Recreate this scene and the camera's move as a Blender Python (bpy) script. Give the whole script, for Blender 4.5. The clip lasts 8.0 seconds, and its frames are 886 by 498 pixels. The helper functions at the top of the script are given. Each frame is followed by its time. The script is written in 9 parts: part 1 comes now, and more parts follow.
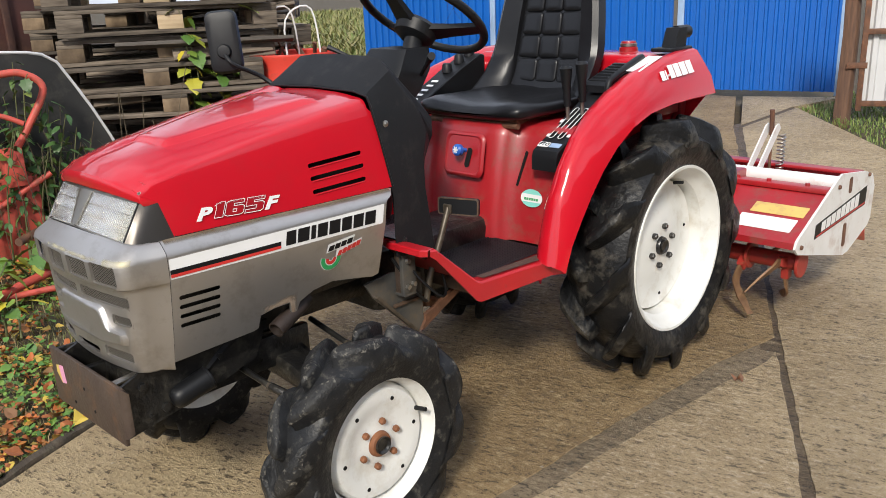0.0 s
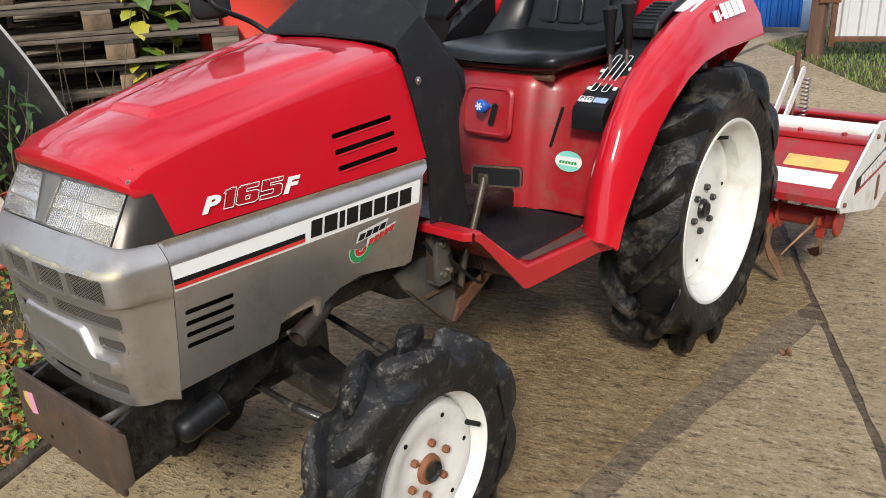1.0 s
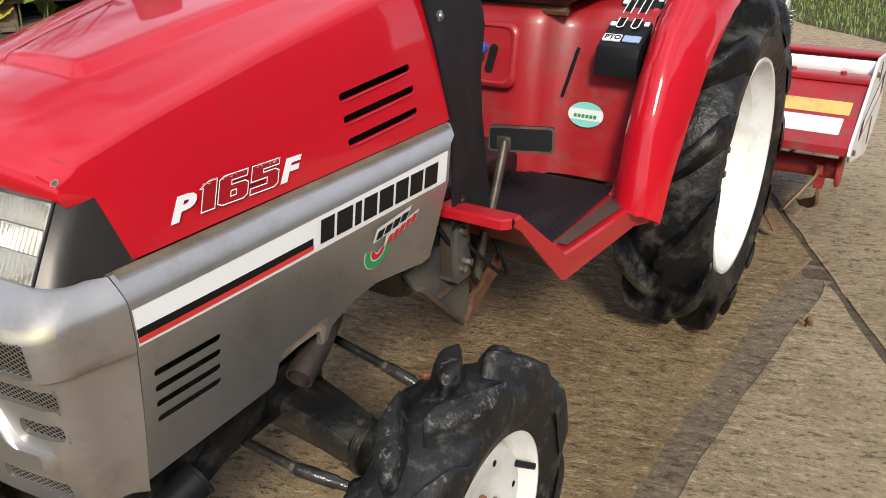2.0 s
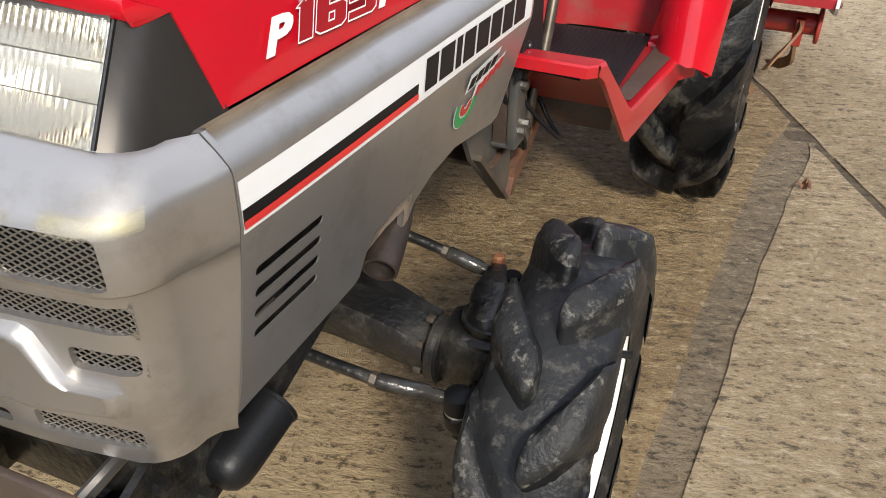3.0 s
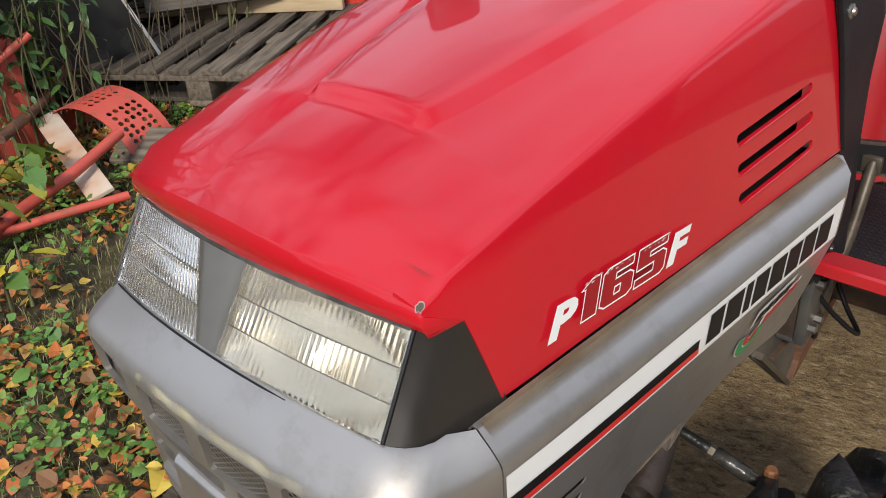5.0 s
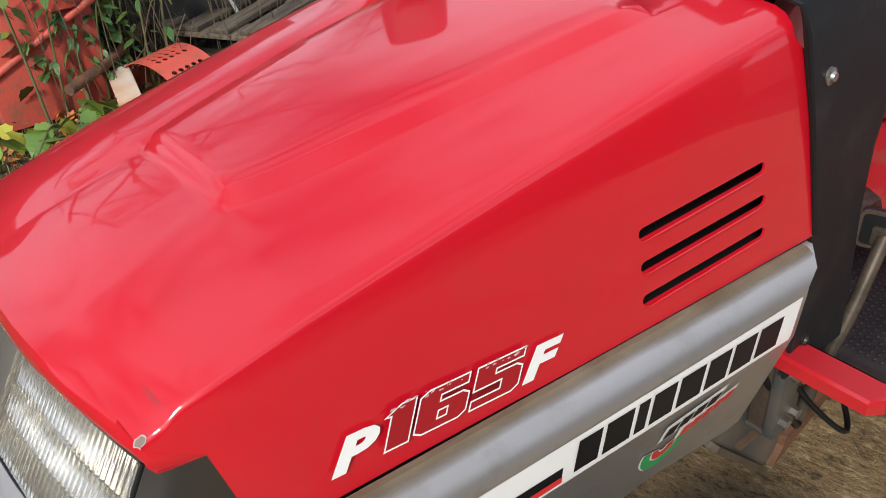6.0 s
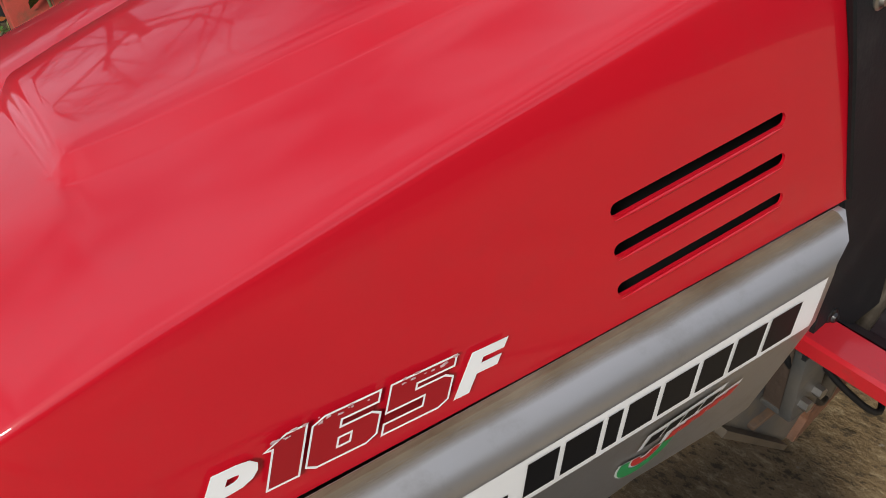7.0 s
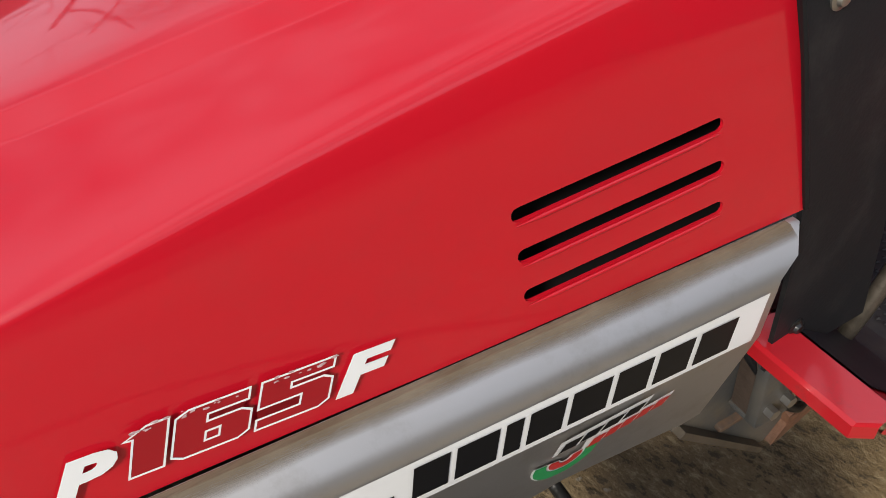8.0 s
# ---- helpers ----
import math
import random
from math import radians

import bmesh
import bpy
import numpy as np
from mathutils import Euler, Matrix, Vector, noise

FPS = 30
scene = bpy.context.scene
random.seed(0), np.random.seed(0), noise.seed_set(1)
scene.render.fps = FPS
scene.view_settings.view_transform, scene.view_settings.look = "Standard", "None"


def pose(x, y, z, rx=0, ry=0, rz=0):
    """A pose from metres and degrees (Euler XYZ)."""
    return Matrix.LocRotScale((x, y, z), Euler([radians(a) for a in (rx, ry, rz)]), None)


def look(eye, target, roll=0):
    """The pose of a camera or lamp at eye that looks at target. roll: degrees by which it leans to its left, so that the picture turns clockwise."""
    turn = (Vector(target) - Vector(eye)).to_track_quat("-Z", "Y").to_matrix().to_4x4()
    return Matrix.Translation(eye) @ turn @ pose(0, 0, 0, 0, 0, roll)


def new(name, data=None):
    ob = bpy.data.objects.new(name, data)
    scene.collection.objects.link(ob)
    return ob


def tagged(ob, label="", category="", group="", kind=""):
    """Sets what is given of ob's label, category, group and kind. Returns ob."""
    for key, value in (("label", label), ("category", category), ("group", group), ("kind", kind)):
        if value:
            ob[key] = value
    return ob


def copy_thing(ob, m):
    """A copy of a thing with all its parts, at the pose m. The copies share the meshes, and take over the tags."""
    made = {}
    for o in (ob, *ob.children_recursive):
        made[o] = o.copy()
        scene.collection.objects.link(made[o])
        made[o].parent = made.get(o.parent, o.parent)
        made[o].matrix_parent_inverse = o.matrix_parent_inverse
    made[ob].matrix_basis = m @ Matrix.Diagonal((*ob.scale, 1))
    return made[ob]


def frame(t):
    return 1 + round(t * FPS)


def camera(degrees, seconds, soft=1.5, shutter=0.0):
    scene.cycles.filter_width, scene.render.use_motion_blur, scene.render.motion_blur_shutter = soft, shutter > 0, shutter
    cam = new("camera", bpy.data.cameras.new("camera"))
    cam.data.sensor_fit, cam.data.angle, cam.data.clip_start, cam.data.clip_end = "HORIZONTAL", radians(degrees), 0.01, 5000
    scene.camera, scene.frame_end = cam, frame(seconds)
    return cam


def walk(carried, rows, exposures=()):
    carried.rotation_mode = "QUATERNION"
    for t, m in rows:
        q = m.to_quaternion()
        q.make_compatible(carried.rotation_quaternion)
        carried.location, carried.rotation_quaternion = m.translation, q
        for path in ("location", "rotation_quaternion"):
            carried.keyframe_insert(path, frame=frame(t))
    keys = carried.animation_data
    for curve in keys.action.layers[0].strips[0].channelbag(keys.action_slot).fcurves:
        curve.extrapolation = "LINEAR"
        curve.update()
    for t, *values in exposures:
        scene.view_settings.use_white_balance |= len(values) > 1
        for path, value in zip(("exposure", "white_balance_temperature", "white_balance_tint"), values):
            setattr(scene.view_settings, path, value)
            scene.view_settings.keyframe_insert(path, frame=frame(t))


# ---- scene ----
cam = camera(56.1, 8.0, soft=0.9)
PATH = [
    (0, (1.656, -0.602, 1.196), (0.314, 0.756, 0.602), -2.4),
    (0.5, (1.466, -0.557, 1.209), (0.192, 0.838, 0.551), -2.6),
    (1, (1.270, -0.499, 1.187), (0.060, 0.914, 0.452), -2.6),
    (2.5, (0.656, -0.279, 1.064), (-0.127, 1.276, 0.079), -0.4),
    (3, (0.526, -0.282, 0.995), (-0.112, 1.253, -0.117), 0.7),
    (3.5, (0.466, -0.298, 0.986), (-0.183, 1.183, -0.191), 1.8),
    (4, (0.405, -0.330, 1.042), (-0.454, 1.065, -0.106), 0.5),
    (4.5, (0.405, -0.319, 1.088), (-0.636, 0.997, -0.001), -1.8),
    (5, (0.480, -0.209, 1.155), (-0.718, 1.026, 0.135), -4.3),
    (5.2, (0.503, -0.148, 1.183), (-0.704, 1.034, 0.117), -2.8),
    (6.5, (0.530, 0.115, 1.171), (-0.857, 1.033, 0.060), -5.4),
    (7, (0.472, 0.178, 1.141), (-0.839, 0.996, -0.128), -6.0),
    (7.5, (0.471, 0.231, 1.122), (-0.798, 0.977, -0.233), -6.4),
    (8, (0.499, 0.279, 1.144), (-0.834, 0.910, -0.207), -6.7),
]
EXPOSURES = [(0, 0.2), (1.2, 0.18), (2.5, 0.2), (3.0, 0.45), (3.3, 0.75), (3.8, 0.8), (3.95, 0.4), (4.15, -0.25), (4.55, -0.62), (4.75, -0.4), (5.0, 0.03), (5.2, 0.12), (6.5, 0.2), (7.2, -0.22), (8, 0.02)]

walk(cam, [(t, look(eye, target, roll)) for t, eye, target, roll in PATH], exposures=EXPOSURES)

# ---- world and sun ----
SUN_AZ, SUN_EL = radians(-56), radians(36)
world = bpy.data.worlds.new("sky")
scene.world = world
world.use_nodes = True
wn, wl = world.node_tree.nodes, world.node_tree.links
wn.clear()
w_out, w_bg = wn.new("ShaderNodeOutputWorld"), wn.new("ShaderNodeBackground")
w_sky = wn.new("ShaderNodeTexSky")
w_sky.sky_type, w_sky.sun_disc = "NISHITA", False
w_sky.sun_elevation, w_sky.sun_rotation = SUN_EL, math.pi / 2 - SUN_AZ
w_co, w_map, w_noise = wn.new("ShaderNodeTexCoord"), wn.new("ShaderNodeMapping"), wn.new("ShaderNodeTexNoise")
w_map.inputs["Scale"].default_value = (1.0, 1.0, 2.6)
w_noise.inputs["Scale"].default_value, w_noise.inputs["Detail"].default_value = 2.4, 6.0
w_ramp, w_mix = wn.new("ShaderNodeValToRGB"), wn.new("ShaderNodeMix")
w_mix.data_type = "RGBA"
w_ramp.color_ramp.elements[0].position, w_ramp.color_ramp.elements[1].position = 0.27, 0.58
w_mix.inputs["B"].default_value = (17.5, 19.0, 22.5, 1)
wl.new(w_co.outputs["Generated"], w_map.inputs["Vector"])
wl.new(w_map.outputs["Vector"], w_noise.inputs["Vector"])
wl.new(w_noise.outputs["Fac"], w_ramp.inputs["Fac"])
wl.new(w_ramp.outputs["Color"], w_mix.inputs["Factor"])
wl.new(w_sky.outputs["Color"], w_mix.inputs["A"])
wl.new(w_mix.outputs["Result"], w_bg.inputs["Color"])
w_bg.inputs["Strength"].default_value = 0.052
wl.new(w_bg.outputs["Background"], w_out.inputs["Surface"])

sun_data = bpy.data.lights.new("sun", "SUN")
sun_data.energy, sun_data.angle, sun_data.color = 3.3, radians(10.0), (1.0, 0.94, 0.84)
sun = new("sun", sun_data)
sun_way = Vector((math.cos(SUN_EL) * math.cos(SUN_AZ), math.cos(SUN_EL) * math.sin(SUN_AZ), math.sin(SUN_EL)))
sun.matrix_world = look(sun_way * 30, (0, 0, 0))


# ---- materials ----
def material(name, colour, rough=0.5, metal=0.0, other=None, scale=8.0, amount=0.5, grain=0.0, grain_scale=120.0,
             coat=0.0, stretch=(1, 1, 1), dirt=None, dirt_amount=0.0, dirt_scale=5.0, dirt_from=0.52, dirt_detail=8.0, by_object=0.0, rough_vary=0.08, spec=0.5):
    m = bpy.data.materials.new(name)
    m.use_nodes = True
    n, l = m.node_tree.nodes, m.node_tree.links
    b = n["Principled BSDF"]
    co, mp = n.new("ShaderNodeTexCoord"), n.new("ShaderNodeMapping")
    mp.inputs["Scale"].default_value = stretch
    l.new(co.outputs["Object"], mp.inputs["Vector"])
    big = n.new("ShaderNodeTexNoise")
    big.inputs["Scale"].default_value, big.inputs["Detail"].default_value = scale, 5.0
    l.new(mp.outputs["Vector"], big.inputs["Vector"])
    mix = n.new("ShaderNodeMix")
    mix.data_type = "RGBA"
    mix.inputs["A"].default_value = (*colour, 1)
    mix.inputs["B"].default_value = (*(other or [c * 0.7 for c in colour]), 1)
    ramp = n.new("ShaderNodeMapRange")
    ramp.inputs["From Min"].default_value, ramp.inputs["From Max"].default_value = 0.35, 0.68
    ramp.inputs["To Max"].default_value = amount
    l.new(big.outputs["Fac"], ramp.inputs["Value"])
    l.new(ramp.outputs["Result"], mix.inputs["Factor"])
    last = mix.outputs["Result"]
    if dirt:
        d = n.new("ShaderNodeTexNoise")
        d.inputs["Scale"].default_value, d.inputs["Detail"].default_value, d.inputs["Roughness"].default_value = dirt_scale, dirt_detail, 0.7
        l.new(mp.outputs["Vector"], d.inputs["Vector"])
        r = n.new("ShaderNodeMapRange")
        r.inputs["From Min"].default_value, r.inputs["From Max"].default_value = dirt_from, dirt_from + 0.16
        r.inputs["To Max"].default_value = dirt_amount
        l.new(d.outputs["Fac"], r.inputs["Value"])
        dm = n.new("ShaderNodeMix")
        dm.data_type = "RGBA"
        dm.inputs["B"].default_value = (*dirt, 1)
        l.new(r.outputs["Result"], dm.inputs["Factor"])
        l.new(last, dm.inputs["A"])
        last = dm.outputs["Result"]
    if by_object:
        info, hsv, mr = n.new("ShaderNodeObjectInfo"), n.new("ShaderNodeHueSaturation"), n.new("ShaderNodeMapRange")
        mr.inputs["To Min"].default_value, mr.inputs["To Max"].default_value = 1 - by_object, 1 + by_object
        l.new(info.outputs["Random"], mr.inputs["Value"])
        l.new(mr.outputs["Result"], hsv.inputs["Value"])
        l.new(last, hsv.inputs["Color"])
        last = hsv.outputs["Color"]
    l.new(last, b.inputs["Base Color"])
    rr = n.new("ShaderNodeMapRange")
    rr.inputs["To Min"].default_value, rr.inputs["To Max"].default_value = max(0.02, rough - rough_vary), min(1, rough + rough_vary)
    l.new(big.outputs["Fac"], rr.inputs["Value"])
    l.new(rr.outputs["Result"], b.inputs["Roughness"])
    b.inputs["Metallic"].default_value = metal
    b.inputs["Specular IOR Level"].default_value = spec
    if coat:
        b.inputs["Coat Weight"].default_value, b.inputs["Coat Roughness"].default_value = coat, 0.06
    if grain:
        g = n.new("ShaderNodeTexNoise")
        g.inputs["Scale"].default_value, g.inputs["Detail"].default_value = grain_scale, 4.0
        l.new(mp.outputs["Vector"], g.inputs["Vector"])
        bump = n.new("ShaderNodeBump")
        bump.inputs["Strength"].default_value, bump.inputs["Distance"].default_value = grain, 0.01
        l.new(g.outputs["Fac"], bump.inputs["Height"])
        l.new(bump.outputs["Normal"], b.inputs["Normal"])
    return m


def leafy(name, colours):
    """A foliage material whose pieces vary by island."""
    m = bpy.data.materials.new(name)
    m.use_nodes = True
    n, l = m.node_tree.nodes, m.node_tree.links
    b = n["Principled BSDF"]
    geo, ramp = n.new("ShaderNodeNewGeometry"), n.new("ShaderNodeValToRGB")
    el = ramp.color_ramp.elements
    for k, c in enumerate(colours):
        e = el[k] if k < 2 else el.new(0.5)
        e.color = (*c, 1)
    for k, e in enumerate(el):
        e.position = k / (len(colours) - 1)
    l.new(geo.outputs["Random Per Island"], ramp.inputs["Fac"])
    l.new(ramp.outputs["Color"], b.inputs["Base Color"])
    b.inputs["Roughness"].default_value = 0.55
    b.inputs["Subsurface Weight"].default_value = 0.0
    return m


RED = material("red_paint", (0.53, 0.006, 0.016), 0.36, other=(0.47, 0.007, 0.019), scale=5, amount=0.8, coat=0.9, spec=0.12,
               dirt=(0.30, 0.03, 0.03), dirt_amount=0.15, dirt_scale=9, grain=0.015, grain_scale=30)
RED.node_tree.nodes["Principled BSDF"].inputs["Coat IOR"].default_value = 1.55
RED.node_tree.nodes["Principled BSDF"].inputs["Coat Roughness"].default_value = 0.05
# worn red; on the gearbox cover its darker tone stands in for shade
RED_WORN_SHADED = material("worn_shaded_red_paint", (0.37, 0.012, 0.018), 0.40, other=(0.28, 0.016, 0.02), scale=7, amount=0.8, coat=0.2,
                    dirt=(0.17, 0.085, 0.06), dirt_amount=0.5, dirt_scale=16, grain=0.03)
RED_EDGE = material("scuffed_red_paint", (0.47, 0.008, 0.015), 0.34, other=(0.40, 0.012, 0.02), scale=9, amount=0.7, coat=0.5, dirt=(0.13, 0.05, 0.04), dirt_amount=0.6, dirt_scale=24, dirt_from=0.60, grain=0.02)
RED_OLD = material("faded_red_paint", (0.55, 0.085, 0.06), 0.55, other=(0.42, 0.07, 0.05), scale=9, dirt=(0.20, 0.10, 0.06),
                   dirt_amount=0.8, dirt_scale=12, grain=0.12)
RED_DRUM = material("drum_red_paint", (0.66, 0.055, 0.035), 0.45, other=(0.55, 0.05, 0.03), scale=5, dirt=(0.22, 0.08, 0.05), dirt_amount=0.7, dirt_scale=6)
SILVER = material("silver_paint", (0.495, 0.480, 0.466), 0.40, metal=0.84, other=(0.42, 0.395, 0.365), scale=3, amount=0.9, coat=0.05, rough_vary=0.10,
                  dirt=(0.29, 0.255, 0.215), dirt_amount=0.40, dirt_scale=16, dirt_from=0.50, dirt_detail=8.0, grain=0.03, grain_scale=900)
BLACK_PLASTIC = material("black_plastic", (0.007, 0.0075, 0.0085), 0.45, other=(0.012, 0.012, 0.0135), spec=0.3, scale=10, grain=0.06, grain_scale=400)
COWL_GREY = material("dark_cowl_plastic", (0.011, 0.0115, 0.0128), 0.56, other=(0.016, 0.016, 0.0176), spec=0.22, scale=6, grain=0.05, grain_scale=300,
                     dirt=(0.06, 0.055, 0.05), dirt_amount=0.3, dirt_scale=14)
VINYL = material("black_vinyl", (0.006, 0.006, 0.007), 0.33, spec=0.36, other=(0.010, 0.010, 0.011), scale=14, grain=0.05, grain_scale=260)
RUBBER = material("tyre_rubber", (0.005, 0.0053, 0.0058), 0.43, spec=0.30, other=(0.011, 0.011, 0.012), scale=10, amount=0.7,
                  dirt=(0.12, 0.108, 0.088), dirt_amount=0.6, dirt_scale=13, dirt_detail=12.0, grain=0.35, grain_scale=55, rough_vary=0.16)
RUBBER_MUD = material("dusty_tyre_rubber", (0.008, 0.0085, 0.0096), 0.44, spec=0.3, other=(0.017, 0.0175, 0.0185), scale=18, amount=0.9,
                      dirt=(0.115, 0.107, 0.090), dirt_amount=0.65, dirt_from=0.535, dirt_scale=40, dirt_detail=14.0, grain=0.16, grain_scale=150, rough_vary=0.18)
LUG_MUD = material("dried_mud_on_rubber", (0.010, 0.0105, 0.0115), 0.52, spec=0.3, other=(0.030, 0.029, 0.027), scale=24, amount=0.95,
                   dirt=(0.26, 0.24, 0.20), dirt_amount=0.8, dirt_from=0.54, dirt_scale=60, dirt_detail=14.0, grain=0.30, grain_scale=150, rough_vary=0.16)
WHITE_RIM = material("white_rim_paint", (0.76, 0.76, 0.73), 0.34, other=(0.66, 0.66, 0.62), scale=6, amount=0.7, coat=0.2,
                     dirt=(0.40, 0.33, 0.22), dirt_amount=0.35, dirt_scale=9)
WHITE_PAINT = material("white_paint", (0.78, 0.77, 0.75), 0.40, other=(0.66, 0.64, 0.60), scale=8, dirt=(0.36, 0.20, 0.12), dirt_amount=0.45, dirt_scale=10)
DECAL_WHITE = material("white_decal", (0.80, 0.80, 0.79), 0.30, other=(0.72, 0.72, 0.70), scale=12, amount=0.5)
DECAL_BLACK = material("black_decal", (0.006, 0.006, 0.007), 0.45, spec=0.3)
DECAL_RED = material("red_decal", (0.60, 0.035, 0.03), 0.32)
DECAL_GREEN = material("green_decal", (0.03, 0.33, 0.10), 0.32)
BROWN_DIRT = material("brown_dirt_line", (0.115, 0.078, 0.042), 0.8, other=(0.20, 0.16, 0.11), scale=14, amount=0.9, grain=0.08)


def fade_out(m):
    """Thins a dirt film to nothing where its own 'cover' layer runs out, broken by noise."""
    n, l = m.node_tree.nodes, m.node_tree.links
    a, t, mx = n.new("ShaderNodeAttribute"), n.new("ShaderNodeTexNoise"), n.new("ShaderNodeMath")
    a.attribute_name = "cover"
    t.inputs["Scale"].default_value, t.inputs["Detail"].default_value = 45, 6
    mx.operation, mx.use_clamp = "MULTIPLY_ADD", True
    add = n.new("ShaderNodeMath")
    add.operation = "MULTIPLY_ADD"
    add.inputs[1].default_value, add.inputs[2].default_value = 0.9, 0.45
    l.new(t.outputs["Fac"], add.inputs[0])
    l.new(a.outputs["Fac"], mx.inputs[0])
    l.new(add.outputs["Value"], mx.inputs[1])
    mx.inputs[2].default_value = 0.0
    l.new(mx.outputs["Value"], n["Principled BSDF"].inputs["Alpha"])


fade_out(BROWN_DIRT)
SCUFF = material("dull_scuff", (0.16, 0.085, 0.07), 0.7, other=(0.22, 0.03, 0.03), scale=60, amount=0.9)
fade_out(SCUFF)
PRIMER = material("pale_primer", (0.45, 0.30, 0.28), 0.5)
WORN_YELLOW = material("worn_yellow_primer", (0.50, 0.455, 0.285), 0.5, metal=0.2, other=(0.45, 0.42, 0.36), scale=45, amount=1.0)
fade_out(WORN_YELLOW)
BARE_PATCH = material("bare_beige_primer", (0.42, 0.33, 0.25), 0.55, metal=0.2, other=(0.34, 0.25, 0.18), scale=50, amount=0.9)
fade_out(BARE_PATCH)
DECAL_MAROON = material("maroon_decal", (0.36, 0.007, 0.014), 0.28)
DECAL_FLAKE = material("peeling_decal_film", (0.62, 0.50, 0.50), 0.25, other=(0.42, 0.20, 0.20), scale=300, amount=0.9)
DECAL_TEAL = material("teal_decal", (0.25, 0.66, 0.58), 0.35)
DECAL_YELLOW = material("yellow_decal", (0.74, 0.53, 0.14), 0.40, dirt=(0.4, 0.2, 0.12), dirt_amount=0.5, dirt_scale=20)
DECAL_PINK = material("pink_sticker", (0.80, 0.36, 0.52), 0.4)
STEEL = material("bare_steel", (0.42, 0.40, 0.37), 0.35, metal=0.9, dirt=(0.14, 0.09, 0.06), dirt_amount=0.5)
DARK_IRON = material("black_greasy_iron", (0.008, 0.008, 0.0085), 0.34, spec=0.5, other=(0.018, 0.017, 0.015), scale=16, amount=0.8, grain=0.22, grain_scale=110,
                     dirt=(0.075, 0.070, 0.057), dirt_amount=0.65, dirt_from=0.50, dirt_scale=22, dirt_detail=12.0, rough_vary=0.16)
SOOTY = material("sooty_steel", (0.026, 0.021, 0.018), 0.55, metal=0.3, other=(0.055, 0.037, 0.030), scale=26, amount=0.9, grain=0.2, grain_scale=90)
GREASY = material("greasy_dark_steel", (0.030, 0.028, 0.026), 0.25, metal=0.5, other=(0.10, 0.095, 0.085), scale=40, amount=0.8, grain=0.15, grain_scale=140)
RUST = material("rusty_steel", (0.17, 0.075, 0.04), 0.72, metal=0.15, other=(0.085, 0.05, 0.035), scale=14, amount=0.9, grain=0.35, grain_scale=90,
                dirt=(0.34, 0.15, 0.07), dirt_amount=0.6, dirt_scale=20)
GRIMY_PLATE = material("grimy_painted_iron", (0.13, 0.115, 0.095), 0.5, metal=0.2, other=(0.045, 0.052, 0.058), scale=12, amount=0.9, dirt=(0.17, 0.12, 0.07), dirt_amount=0.5, dirt_scale=22, grain=0.06, grain_scale=80)
RUST_ARM = material("grimy_bare_steel", (0.10, 0.085, 0.066), 0.42, metal=0.6, other=(0.17, 0.14, 0.11), scale=30, amount=0.9, dirt=(0.045, 0.034, 0.026), dirt_amount=0.7, dirt_scale=26)
RUST_PLATE = material("rusty_plate", (0.115, 0.085, 0.065), 0.50, metal=0.35, other=(0.07, 0.048, 0.038), scale=7, amount=0.9, grain=0.2, grain_scale=80,
                      dirt=(0.24, 0.115, 0.05), dirt_amount=0.6, dirt_scale=11)
TINE_RUST = material("worn_rusty_tine", (0.27, 0.15, 0.075), 0.55, metal=0.25, other=(0.13, 0.07, 0.04), scale=18, amount=0.9, grain=0.2, grain_scale=90)
RED_RUSTY = material("rust_speckled_red", (0.36, 0.030, 0.022), 0.5, other=(0.26, 0.035, 0.025), scale=12, amount=0.8, dirt=(0.16, 0.075, 0.04), dirt_amount=0.7, dirt_scale=26, grain=0.1)
RUST_NUT = material("rusty_nut", (0.26, 0.105, 0.045), 0.7, metal=0.2, other=(0.15, 0.065, 0.038), scale=60)
CHROME = material("lamp_reflector", (0.80, 0.76, 0.66), 0.20, metal=1.0, other=(0.62, 0.58, 0.49), scale=3, amount=0.6)
MESH_GREY = material("grille_mesh_grey", (0.30, 0.275, 0.24), 0.38, metal=0.6)
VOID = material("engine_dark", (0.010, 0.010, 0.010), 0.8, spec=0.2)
MAT_RUBBER = material("ribbed_floor_mat", (0.008, 0.0075, 0.010), 0.6, other=(0.014, 0.013, 0.015), scale=12, spec=0.3, dirt=(0.06, 0.05, 0.042), dirt_amount=0.4, dirt_scale=9)
BLUE = material("blue_sheet_paint", (0.006, 0.115, 0.46), 0.40, other=(0.005, 0.095, 0.39), scale=1.5, amount=0.6)
BLUE_PALE = material("pale_blue_strip", (0.33, 0.46, 0.66), 0.45)
BLUE_KNOB = material("blue_knob", (0.02, 0.12, 0.50), 0.3)
WHITE_SHEET = material("pale_sheet", (0.62, 0.62, 0.62), 0.5, other=(0.50, 0.50, 0.49), scale=3)
OLD_WOOD = material("weathered_wood", (0.175, 0.140, 0.104), 0.85, other=(0.055, 0.042, 0.031), scale=6, amount=0.9, stretch=(1, 9, 9), grain=0.3,
                    grain_scale=30, by_object=0.55)
DARK_WOOD = material("dark_wet_wood", (0.085, 0.07, 0.055), 0.7, other=(0.04, 0.033, 0.028), scale=6, amount=0.9, stretch=(1, 9, 9), grain=0.3,
                     grain_scale=30, by_object=0.4)
BLOCK_WOOD = material("brown_block_wood", (0.25, 0.175, 0.105), 0.85, other=(0.11, 0.075, 0.045), scale=14, amount=0.9, grain=0.3, grain_scale=60, by_object=0.5)
